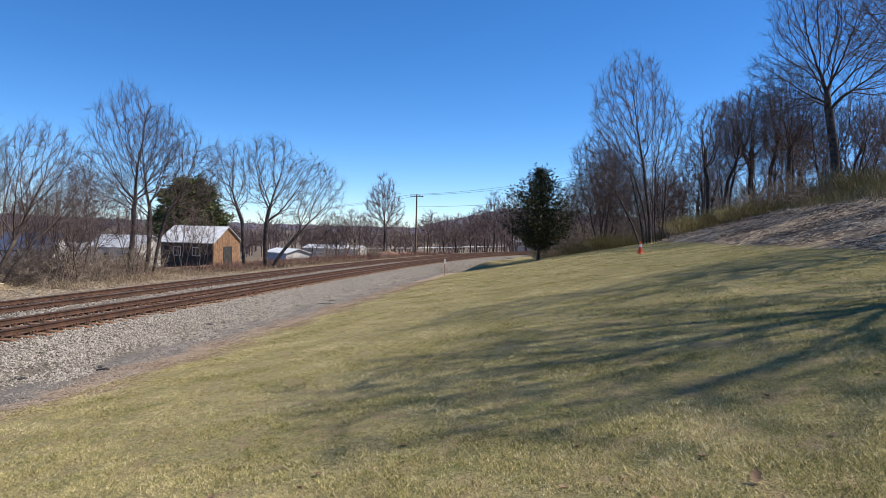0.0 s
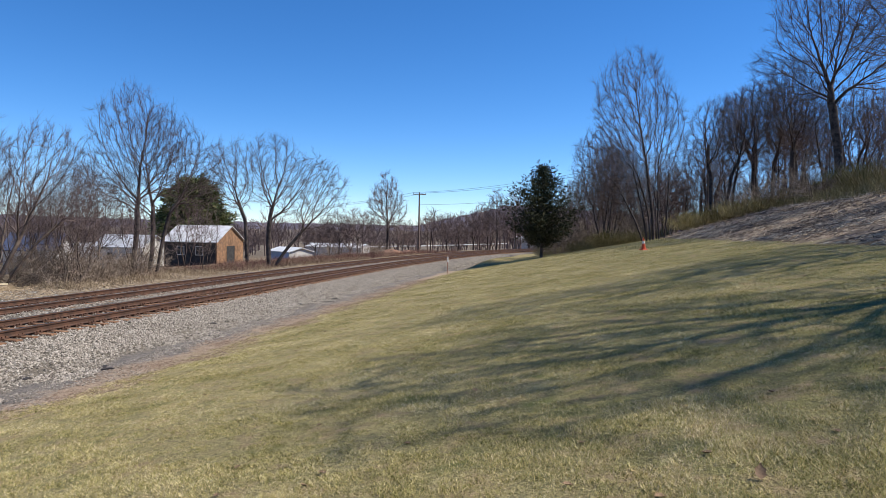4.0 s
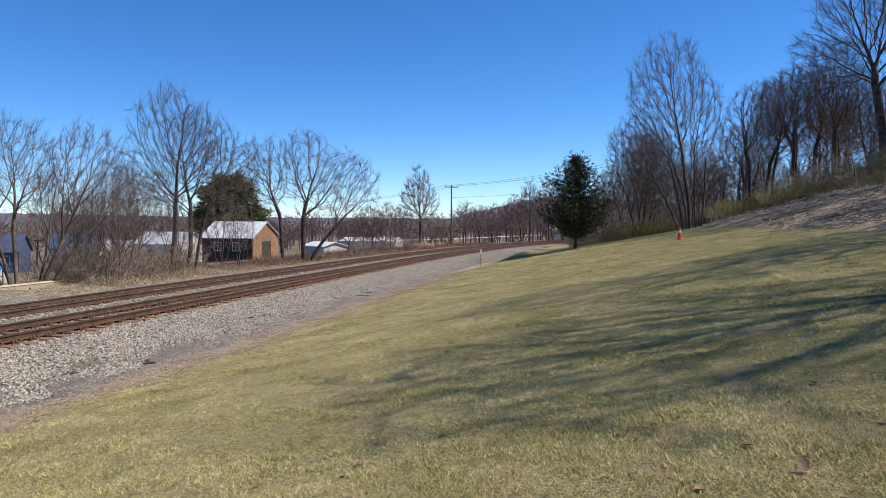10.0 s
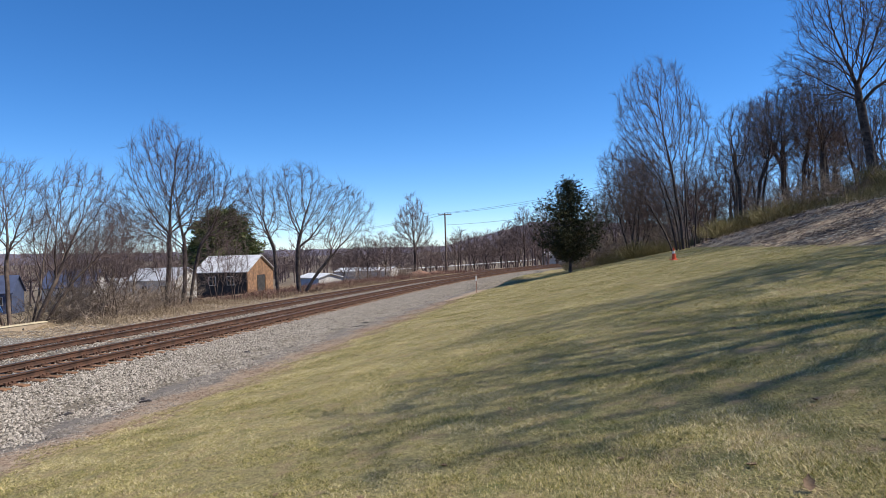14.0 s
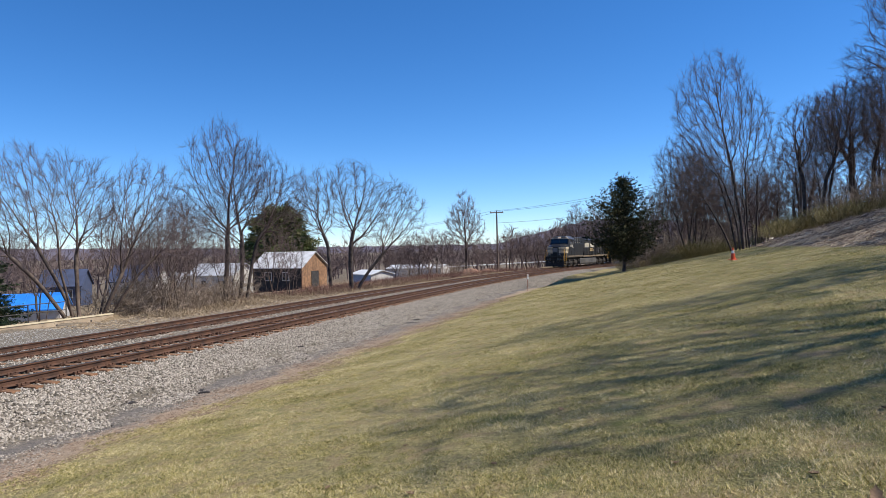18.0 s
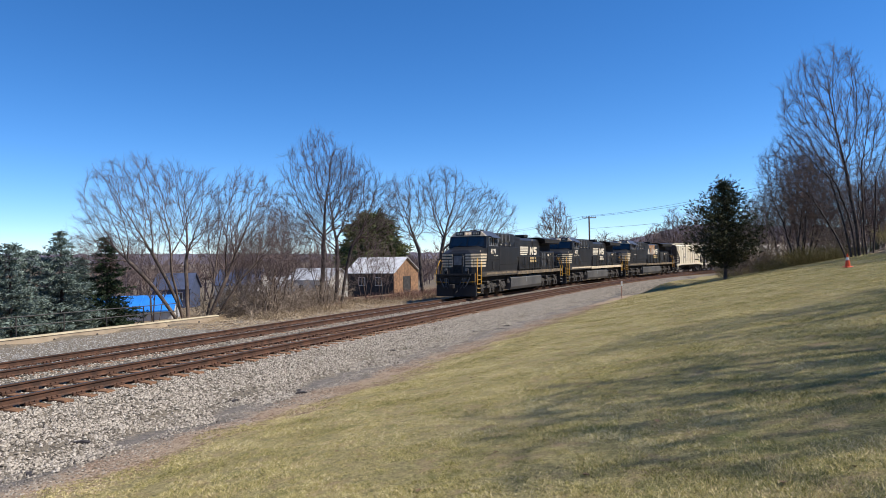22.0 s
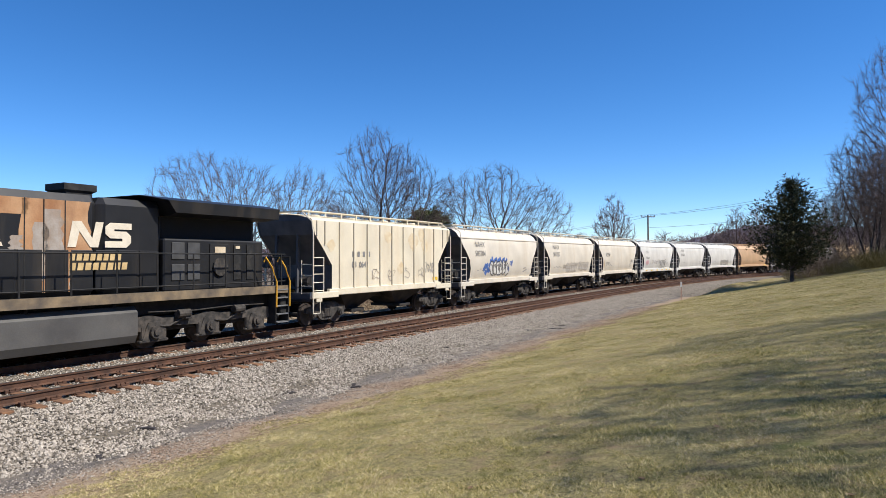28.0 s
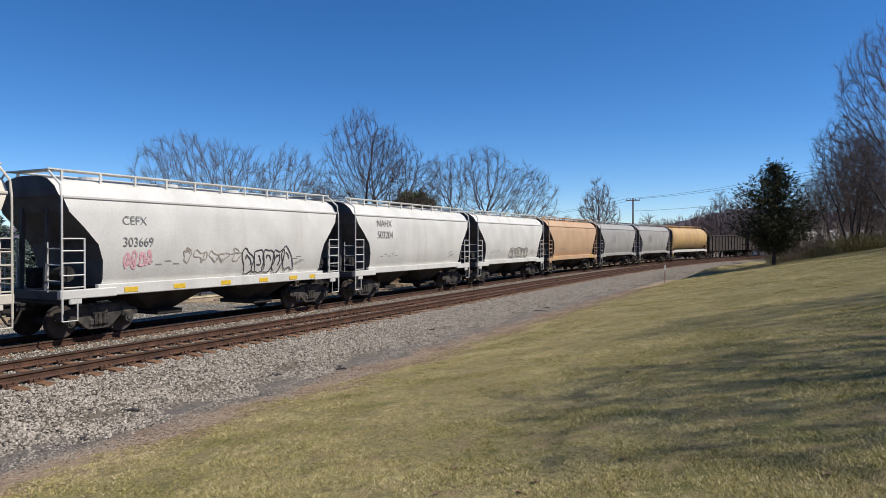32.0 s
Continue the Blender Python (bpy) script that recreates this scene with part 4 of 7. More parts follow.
# ---- evergreens ----
def evergreen(name, label, seed, height, radius, mat, m, rows=40, droop=0.1, base=0.06, tuft=0.16, power=0.9, group="", lumpy=0.25, bare=0.0, full=1.0, flat=1.0, whorl=1.0):
    """Trunk, whorls of branches and sprays of needles with gaps between them."""
    rng = np.random.default_rng(seed)
    t = thing(name, label, "evergreen tree", group, m)
    part("trunk", Shape().tube([(0, 0, -0.2), (0.02 * height, 0, height * 0.5), (0, 0, height * 0.97)], height * 0.017 + 0.03, 7, 0.015), MAT["bark"], t)
    br, V, F = Shape(), [], []
    for i in range(rows):
        u = base + (1 - base) * (i / rows) ** 1.05
        rad = radius * (1 - u) ** power + 0.05 * radius
        rad *= min(1.0, 0.55 + (u - base) * 6)
        for k in range(int((5 + 5 * (1 - u)) * whorl)):
            an = rng.uniform(0, 6.283)
            ln = rad * (1 + rng.uniform(-lumpy, lumpy) * 1.4) * (1 + 0.3 * math.sin(3 * an + 5 * u * 6))
            z0 = u * height
            d = np.array([math.cos(an), math.sin(an), -droop + rng.uniform(-0.1, 0.35) * (0.4 + u)])
            if rng.random() < 0.35:
                br.tube([(0, 0, z0), tuple(d * ln * 0.5 + (0, 0, z0)), tuple(d * ln + (0, 0, z0))], 0.022, 3, 0.006, caps=False)
            n = int((6 + 16 * ln / radius) * full)
            for j in range(n):
                f = max(bare, 0.15) + (1.02 - max(bare, 0.15)) * rng.random() ** 0.7
                p = d * ln * f + (0, 0, z0) + np.clip(rng.normal(0, 0.055 * radius, 3), -0.1 * radius, 0.1 * radius) * (0.4 + f) * (1, 1, flat)
                s = tuft * rng.uniform(0.6, 1.5)
                a = rng.normal(0, 1, 3)
                a = a / np.linalg.norm(a) * 0.7 + d * 0.7
                b = np.cross(a, rng.normal(0, 1, 3))
                b = b / (np.linalg.norm(b) + 1e-6)
                k0 = len(V)
                for w in range(3):
                    q = p + rng.normal(0, 0.3, 3) * s
                    V.extend([q - b * s * 0.22, q + b * s * 0.22, q + a * s * rng.uniform(0.8, 1.3) + rng.normal(0, 0.15, 3) * s])
                    F.append((k0 + 3 * w, k0 + 3 * w + 1, k0 + 3 * w + 2))
    part("bough_frame", br, MAT["bark"], t)
    part("foliage", raw_mesh("foliage", V, F, mat), None, t)
    return t


cedar = evergreen("cedar_tree", "dark scruffy cedar tree at the end of the lawn", 3, 8.1, 2.4, MAT["cedar"], stand(8.4, 61)[0], 100, -0.42, 0.1, 0.16, 0.66, lumpy=0.5, full=0.9)
SPR = "spruces behind the railing"
sp1 = evergreen("blue_spruce", "blue-green spruce with layered boughs behind the railing", 5, 5.4, 1.75, MAT["spruce"], stand(-44.2, 39)[0], 24, 0.12, 0.03, 0.1, 0.85, SPR, full=2.4, flat=0.3, whorl=1.7, lumpy=0.18)
sp2 = evergreen("blue_spruce", "dense blue-green spruce behind the railing", 6, 4.7, 1.9, MAT["spruce"], stand(-47.4, 37)[0], 22, 0.12, 0.03, 0.1, 0.8, SPR, full=2.4, flat=0.3, whorl=1.7, lumpy=0.18)
sp3 = evergreen("fir_tree", "darker green fir beside the blue spruces", 7, 5.3, 1.5, MAT["fir"], stand(-41.2, 41)[0], 24, 0.1, 0.03, 0.1, 0.85, SPR, full=2.2, flat=0.35, whorl=1.6, lumpy=0.2)
for pr, az, rho, turn, sc in ((sp2, -46.0, 41, 80, 1.0), (sp1, -49.6, 37.5, 140, 0.95), (sp2, -51.8, 36.5, 200, 1.05), (sp1, -54.5, 36, 20, 1.0), (sp2, -43.0, 44, 300, 0.95)):
    plant(pr, az, rho, turn, sc)
evergreen("pine_tree", "rounded dark pine with tan cones behind the small barn", 9, 11.6, 4.6, MAT["pine"], stand(-20.3, 100)[0], 60, -0.1, 0.2, 0.42, 0.4, lumpy=0.14, bare=0.3, full=2.2)


# ---- brush and thickets ----
def stems_mesh(name, seed, count, height, width, mat, bow=0.35, r=0.008):
    rng = np.random.default_rng(seed)
    V, F = [], []
    for i in range(count):
        an, d = rng.uniform(0, 6.283), width * math.sqrt(rng.random())
        p = np.array([d * math.cos(an), d * math.sin(an), -0.1])
        h = height * rng.uniform(0.45, 1.1) * (1 - 0.35 * d / width)
        dr = np.array([math.cos(an) * bow * rng.uniform(0, 1) + rng.normal(0, 0.18), math.sin(an) * bow * rng.uniform(0, 1) + rng.normal(0, 0.18), 1.0])
        segs, pts = 4, [p]
        for k in range(segs):
            dr = dr + np.array([rng.normal(0, 0.12), rng.normal(0, 0.12), -0.1])
            pts.append(pts[-1] + dr / np.linalg.norm(dr) * h / segs)
        for base_i in (None, 2, 3):
            if base_i is None:
                line = pts
            else:
                q = pts[base_i]
                side = rng.normal(0, 1, 3) * (0.6, 0.6, 0.3) + (0, 0, 0.6)
                line = [q, q + side * h * 0.18, q + side * h * 0.32 + (0, 0, 0.03)]
            k0 = len(V)
            for j, q in enumerate(line):
                rr = r * (1 - 0.7 * j / len(line)) * rng.uniform(0.8, 1.2)
                V.extend([q + (rr, 0, 0), q + (-rr * 0.5, rr * 0.87, 0), q + (-rr * 0.5, -rr * 0.87, 0)])
            for j in range(len(line) - 1):
                for s in range(3):
                    F.append((k0 + 3 * j + s, k0 + 3 * j + (s + 1) % 3, k0 + 3 * j + 3 + (s + 1) % 3, k0 + 3 * j + 3 + s))
    return raw_mesh(name, V, F, mat)


def bush(name, label, mesh, m, sc, group):
    ob = new(name, mesh)
    ob.matrix_basis = m
    ob.scale = (sc, sc, sc * random.uniform(0.85, 1.15))
    return tagged(ob, label, "shrub", group)


random.seed(4)
def shrub_mesh(seed, height, width, mat, tip=0.006):
    """A tangle of arching leafless stems."""
    rnd = random.Random(seed)
    stems = []
    for k in range(9):
        an, r = rnd.uniform(0, 6.28), width * rnd.uniform(0.1, 0.75)
        stems.append((0.35 * r * math.cos(an), 0.35 * r * math.sin(an), r * math.cos(an), r * math.sin(an), height * rnd.uniform(0.25, 0.6)))
    V, F = grown_tree(seed, [(0, 0, height * 0.5, width, width, height * 0.52), (width * 0.4, 0, height * 0.35, width * 0.7, width * 0.7, height * 0.4)], stems, 0.03, 260, 0.17, tip, 3, 0.42, -0.05, 0.4, 0.33, 0.25)
    return raw_mesh("shrub", np.concatenate(V), np.concatenate([F[0], F[1] + len(V[0])]), mat)


MAT["shrub_wood"] = material("shrub_wood", (0.34, 0.265, 0.2), (0.17, 0.13, 0.098), scale=1.5, fine=8, rough=0.95, bump=0, vary=0.2, spec=0.2)
b_tan = [shrub_mesh(s_, 2.3, 1.8, MAT["shrub_wood"]) for s_ in (1, 2, 3)]
b_low = [stems_mesh("bush", s_, 130, 0.8, 1.3, MAT["dry_stem"], 0.7, 0.006) for s_ in (11, 12)]
b_red = [stems_mesh("bush", s_, 200, 1.1, 1.3, MAT["red_stem"], 0.5, 0.007) for s_ in (3, 4)]
b_olive = [stems_mesh("bush", s_, 320, 1.6, 1.6, MAT["olive_stem"], 0.8, 0.01) for s_ in (5, 6)]
GB = "brush beyond the tracks"
for i in range(64):
    az = -33.5 + 28.5 * (i + random.random()) / 64
    l = random.uniform(7.0, 11.5) + (2.5 if az < -30 else 0)
    rho = (18.14 + l) / max(0.2, math.cos(radians(az - 9.92 + 90)))
    rho = min(rho, 90)
    if az > -14:
        rho = min(rho, 62 + (az + 14) * 4) + random.uniform(0, 12)
    red = -24 < az < -10
    if -23.5 < az < -15.5 and i % 2:
        continue
    bush("shrub", "low reddish-brown leafless shrub beside the tracks" if red else "tangle of tan leafless brush beside the tracks", random.choice(b_red if red else b_tan + b_tan + b_low), stand(az, rho, random.uniform(0, 360))[0], random.uniform(0.5, 0.95) * (0.7 if red else 1), GB)
for i in range(24):
    az = -34.5 + 19.5 * random.random()
    if -24 < az < -15:
        continue
    bush("thicket", "tall leafless thicket behind the track-side brush", random.choice(b_tan), stand(az, random.uniform(41, 62), random.uniform(0, 360))[0], random.uniform(0.6, 1.0), GB)
for i in range(9):
    az = -31.5 + 9 * random.random()
    bush("thicket", "tall leafless thicket before the pale houses", random.choice(b_tan), stand(az, random.uniform(52, 74), random.uniform(0, 360))[0], random.uniform(0.7, 1.1), GB)
for i in range(46):
    u = random.random()
    az = 19.5 + 23 * u
    rho = 74 - 24 * u + random.uniform(-3, 9)
    bush("hill_shrub", "olive and tan brush on the cleared bank", random.choice(b_olive + b_olive + b_tan), stand(az, rho, random.uniform(0, 360))[0], random.uniform(0.9, 1.6), "brush on the cleared bank")
for i in range(22):
    az = 8.8 + 8.5 * random.random()
    bush("edge_shrub", "leafless brush under the trees at the lawn's edge", random.choice(b_tan + b_olive), stand(az, random.uniform(66, 84), random.uniform(0, 360))[0], random.uniform(0.8, 1.5), "brush at the lawn's edge")

# ---- grass blades on the lawn, litter on the cleared bank ----
def value_noise(x, y, size, seed):
    """Smooth random values between -1 and 1 on a grid of the given size."""
    g = np.random.default_rng(seed).uniform(-1, 1, (257, 257))
    u, v = x / size, y / size
    i, j = np.floor(u).astype(int), np.floor(v).astype(int)
    a, b = u - i, v - j
    a, b = a * a * (3 - 2 * a), b * b * (3 - 2 * b)
    i, j = i % 256, j % 256
    return (g[i, j] * (1 - a) + g[i + 1, j] * a) * (1 - b) + (g[i, j + 1] * (1 - a) + g[i + 1, j + 1] * a) * b


def grass(count, seed):
    """Blades in uneven tufts, shorter and wider apart in the worn patches."""
    rng = np.random.default_rng(seed)
    r = 1.2 + 74 * rng.random(count) ** 2.3
    az = np.radians(rng.uniform(-62, 48, count))
    x, y = r * np.sin(az), r * np.cos(az)
    tuft = 0.6 * value_noise(x, y, 0.09, 1) + 0.7 * value_noise(x, y, 0.28, 2) + 0.5 * value_noise(x, y, 1.1, 3)
    keep = (tuft + rng.normal(0, 0.45, count) > -0.55) & (x > -10 - 0.1 * y) & (x < 26)
    x, y, r, tuft = x[keep], y[keep], r[keep], tuft[keep]
    q, l = along(x, y)
    keep = (l < -9.3 + 0.5 * np.sin(x * 2.3) * np.cos(y * 1.7)) & (l > -27)
    x, y, r, tuft = x[keep], y[keep], r[keep], tuft[keep]
    n = len(x)
    z = ground_z(x, y) - 0.004
    h = rng.uniform(0.01, 0.026, n) * np.clip(1.05 + 0.7 * tuft, 0.4, 2.1)
    w = 0.0014 + 0.00034 * r
    an, ln = rng.uniform(0, 6.283, n), rng.uniform(0.3, 1.8, n)
    ux, uy = np.cos(an) * w, np.sin(an) * w
    la = rng.uniform(0, 6.283, n)
    tx, ty = np.cos(la) * h * ln, np.sin(la) * h * ln
    V = np.stack([np.stack([x - ux, y - uy, z], 1), np.stack([x + ux, y + uy, z], 1), np.stack([x + tx, y + ty, z + h], 1)], 1).reshape(-1, 3)
    return tagged(new("grass", raw_mesh("grass", V, np.arange(3 * n).reshape(-1, 3), MAT["blade"])), "short tan and green lawn grass in early spring", "grass", kind="stuff")


grass(2600000, 2)


def litter(name, count, q0, q1, l0, l1, size, seed, label, mat):
    rng = np.random.default_rng(seed)
    q, l = rng.uniform(q0, q1, count), rng.uniform(l0, l1, count)
    h = np.interp(q, LINE_Q, LINE_H)
    x, y = np.interp(q, LINE_Q, LINE_X) - np.cos(h) * l, np.interp(q, LINE_Q, LINE_Y) + np.sin(h) * l
    ln, w = size * rng.uniform(0.3, 1.5, count) ** 1.5, size * 0.045 * rng.uniform(0.5, 1.6, count)
    if name == "leaf_litter":
        x, y = x + 0.35 * np.sin(q * 1.3) + rng.normal(0, 0.12, count), y + 0.35 * np.cos(q * 1.9) + rng.normal(0, 0.2, count)
    if name == "brush_litter":
        keep = smooth_noise(x, y, 1.6) + 0.6 * smooth_noise(x + 9, y, 0.6) + rng.normal(0, 0.3, count) > -0.45
        x, y, ln, w = x[keep], y[keep], ln[keep], w[keep]
        count = len(x)
    an, up = rng.uniform(0, 6.283, count), rng.normal(0, 0.12, count) + (rng.random(count) < 0.08) * rng.uniform(0.3, 1.2, count)
    d = np.stack([np.cos(an), np.sin(an), up], 1) * ln[:, None] / 2
    s = np.stack([-np.sin(an), np.cos(an), np.zeros(count)], 1) * w[:, None]
    c = np.stack([x, y, 0 * x], 1)
    za = ground_z(x - d[:, 0], y - d[:, 1])
    zb = ground_z(x + d[:, 0], y + d[:, 1])
    lift = w + np.abs(d[:, 2])
    A, B = c - d, c + d
    A[:, 2], B[:, 2] = za + lift, zb + lift + np.maximum(0, d[:, 2])
    top = np.array([0, 0, 1.0]) * w[:, None]
    V = np.stack([A - s, A + s, A + top * 1.4, B - s, B + s, B + top * 1.4], 1).reshape(-1, 3)
    F = (np.arange(count)[:, None, None] * 6 + np.array([(0, 1, 4, 3), (1, 2, 5, 4), (2, 0, 3, 5)])).reshape(-1, 4)
    return tagged(new(name, raw_mesh(name, V, F, mat)), label, "litter", kind="stuff")


def fallen_leaf(x, y, size, turn, tip_up):
    """A curled dry leaf with a raised midrib and a short stalk."""
    n, V, F = 7, [], []
    for i in range(n):
        t = i / (n - 1)
        w = size * 0.36 * math.sin(3.1416 * min(1.0, t * 0.93 + 0.05)) * (1 + 0.18 * (-1) ** i)
        z = size * (0.1 + 0.35 * (t - 0.5) ** 2 + tip_up * t * t)
        for sgn in (-1, 0, 1):
            V.append((size * (t - 0.5), sgn * w, z + abs(sgn) * w * 0.55))
    for i in range(n - 1):
        for k in (0, 1):
            F.append((3 * i + k, 3 * i + k + 1, 3 * i + k + 4, 3 * i + k + 3))
    ob = new("fallen_leaf", raw_mesh("fallen_leaf", V, F, MAT["dead_leaf"], True))
    ob.matrix_basis = Matrix.Translation((x, y, gz(x, y))) @ Euler((0, 0, turn)).to_matrix().to_4x4()
    return tagged(ob, "curled brown dead leaf lying on the lawn", "leaf", "fallen leaves on the lawn")


leaf_rnd = random.Random(21)
fallen_leaf(1.88, 3.86, 0.09, 1.2, 0.75)
for i in range(70):
    r, az = 3.2 + 16 * leaf_rnd.random() ** 1.5, radians(leaf_rnd.uniform(-40, 34))
    x, y = r * math.sin(az), r * math.cos(az)
    if along([x], [y])[1][0] < -9.6:
        fallen_leaf(x, y, leaf_rnd.uniform(0.05, 0.085), leaf_rnd.uniform(0, 6.28), leaf_rnd.uniform(0, 0.35))


litter("brush_litter", 70000, 8, 72, -39, -27.0, 0.2, 3, "cut branches, dry stalks and wood litter on the cleared bank", MAT["chips"])
litter("leaf_litter", 48000, 0, 45, -10.2, -8.5, 0.05, 4, "dry leaves and straw along the gravel edge", MAT["straw"])
litter("weed_litter", 16000, 24, 60, 3.6, 9, 0.17, 5, "dry weeds beyond the far track", MAT["dry_stem"])


def weeds(name, label, count, q0, q1, l0, l1, h0, h1, seed, mat):
    """Thin upright dry stems in uneven tufts."""
    rng = np.random.default_rng(seed)
    q, l = q0 + (q1 - q0) * rng.random(count) ** 1.2, rng.uniform(l0, l1, count)
    h = np.interp(q, LINE_Q, LINE_H)
    x, y = np.interp(q, LINE_Q, LINE_X) - np.cos(h) * l, np.interp(q, LINE_Q, LINE_Y) + np.sin(h) * l
    tall = smooth_noise(x, y, 1.3) + 0.5 * smooth_noise(x, y + 7, 0.4)
    keep = (tall + rng.normal(0, 0.4, count) > -0.5) & (rng.random(count) < (l - l0) / 1.5 + 0.25)
    x, y, tall = x[keep], y[keep], tall[keep]
    n = len(x)
    hh = rng.uniform(h0, h1, n) * np.clip(0.75 + 0.4 * tall, 0.35, 1.6)
    an, la = rng.uniform(0, 6.283, n), rng.uniform(0, 6.283, n)
    w, ln = 0.006 + 0.004 * rng.random(n), hh * rng.uniform(0.1, 1.3, n)
    z = ground_z(x, y) - 0.03
    a = np.stack([np.cos(an) * w, np.sin(an) * w, 0 * w], 1)
    p0 = np.stack([x, y, z], 1)
    p1 = p0 + np.stack([np.cos(la) * ln * 0.35, np.sin(la) * ln * 0.35, hh * 0.6], 1)
    p2 = p0 + np.stack([np.cos(la) * ln, np.sin(la) * ln, hh], 1)
    V = np.stack([p0 - a, p0 + a, p1 + a * 0.8, p1 - a * 0.8, p2 + a * 0.3, p2 - a * 0.3], 1).reshape(-1, 3)
    F = (np.arange(n)[:, None, None] * 6 + np.array([(0, 1, 2, 3), (3, 2, 4, 5)])).reshape(-1, 4)
    return tagged(new(name, raw_mesh(name, V, F, mat)), label, "weeds", kind="stuff")


weeds("dry_weeds", "tan dry weeds and grass beyond the far track", 60000, 29, 75, 4.6, 13, 0.08, 0.42, 15, MAT["dry_stem"])
weeds("red_weeds", "reddish dry weeds along the far track", 34000, 46, 110, 4.8, 14, 0.2, 0.8, 16, MAT["red_stem"])
weeds("bank_weeds", "olive and straw weeds along the top of the cleared bank", 30000, 20, 75, -44, -36, 0.3, 1.1, 17, MAT["olive_stem"])

# ---- the freight train: x ahead, y towards the lawn, z up from the rails ----
def lettering(text, height, mat, parent, x, y, z, label="", squash=1.0, name="lettering", lean_in=0.0, weight=0.035):
    """Words on a car's lawn-facing side, reading towards its rear."""
    cu = bpy.data.curves.new(name, "FONT")
    cu.body, cu.size, cu.extrude = text, height * 1.38, 0.002
    cu.align_x, cu.offset = "LEFT", height * weight
    ob = new(name, cu)
    me = bpy.data.meshes.new_from_object(ob)
    bpy.data.objects.remove(ob)
    bpy.data.curves.remove(cu)
    me.materials.append(mat)
    p = new(name, me)
    p.parent = parent
    p.matrix_basis = Matrix.Translation((x, y, z)) @ Euler((radians(90) - lean_in, 0, radians(180))).to_matrix().to_4x4() @ Matrix.Diagonal((squash, 1, 1, 1))
    if label:
        p["label"] = label
    return p


WHEEL = Shape().disc((0, 0.77, 0), (0, 1, 0), 0.42, 0.1, 16).disc((0, 0.71, 0), (0, 1, 0), 0.46, 0.03, 16).mesh("wheel", MAT["wheel"], False)
WHEEL_BIG = Shape().disc((0, 0.77, 0), (0, 1, 0), 0.52, 0.12, 18).disc((0, 0.71, 0), (0, 1, 0), 0.56, 0.03, 18).mesh("wheel", MAT["wheel"], False)


def freight_truck_meshes():
    f = Shape()
    out = [(-1.25, 0.55), (-1.2, 0.72), (-0.75, 0.8), (-0.35, 0.92), (0.35, 0.92), (0.75, 0.8), (1.2, 0.72), (1.25, 0.55), (1.05, 0.5), (0.7, 0.56), (0.42, 0.3), (0.3, 0.22), (-0.3, 0.22), (-0.42, 0.3), (-0.7, 0.56), (-1.05, 0.5)]
    f.prism(out, 0.95, 1.09)
    f.box(-0.3, 0.3, 1.07, 1.13, 0.32, 0.5, 0.03)
    f.box(-0.24, 0.24, 1.09, 1.16, 0.62, 0.86, 0.03)
    for dx in (-0.13, 0.0, 0.13):
        f.tube([(dx, 1.12, 0.36), (dx, 1.12, 0.64)], 0.055, 8)
    side = f.mesh("sideframe", MAT["truck"])
    cap = Shape()
    for x in (-0.88, 0.88):
        cap.disc((x, 1.12, 0.46), (0, 1, 0), 0.13, 0.16, 12)
        cap.disc((x, 1.2, 0.46), (0, 1, 0), 0.07, 0.05, 8)
        cap.box(x - 0.17, x + 0.17, 1.0, 1.13, 0.48, 0.66, 0.03)
    caps = cap.mesh("bearing_caps", MAT["truck"])
    b = Shape().box(-0.22, 0.22, -1.1, 1.1, 0.5, 0.8, 0.04)
    for x in (-0.88, 0.88):
        b.tube([(x, -0.75, 0.46), (x, 0.75, 0.46)], 0.08, 8)
        b.box(x * 0.45 - 0.05, x * 0.45 + 0.05, -0.9, 0.9, 0.3, 0.42)
    return side, caps, b.mesh("bolster", MAT["truck_dark"])


FT = freight_truck_meshes()
MIRROR = Euler((0, 0, math.pi)).to_matrix().to_4x4()


def add_freight_truck(car, x):
    t = part("truck", FT[2], None, car, at=Matrix.Translation((x, 0, 0)))
    for m in (Matrix.Identity(4), MIRROR):
        part("sideframe", FT[0], None, t, at=m)
        part("bearing_caps", FT[1], None, t, at=m)
        for wx in (-0.88, 0.88):
            part("wheel", WHEEL, None, t, at=m @ Matrix.Translation((wx, 0, 0.46)))


def coupler_shape(x, sgn):
    s = Shape().box(min(x, x - sgn * 0.75), max(x, x - sgn * 0.75), -0.09, 0.09, 0.78, 0.98, 0.02)
    s.box(x - 0.14, x + 0.14, -0.16, 0.16, 0.72, 1.02, 0.05)
    s.tube([(x - sgn * 0.3, 0.3, 0.85), (x - sgn * 0.1, 0.33, 0.5), (x + sgn * 0.05, 0.28, 0.45)], 0.03, 6)
    return s


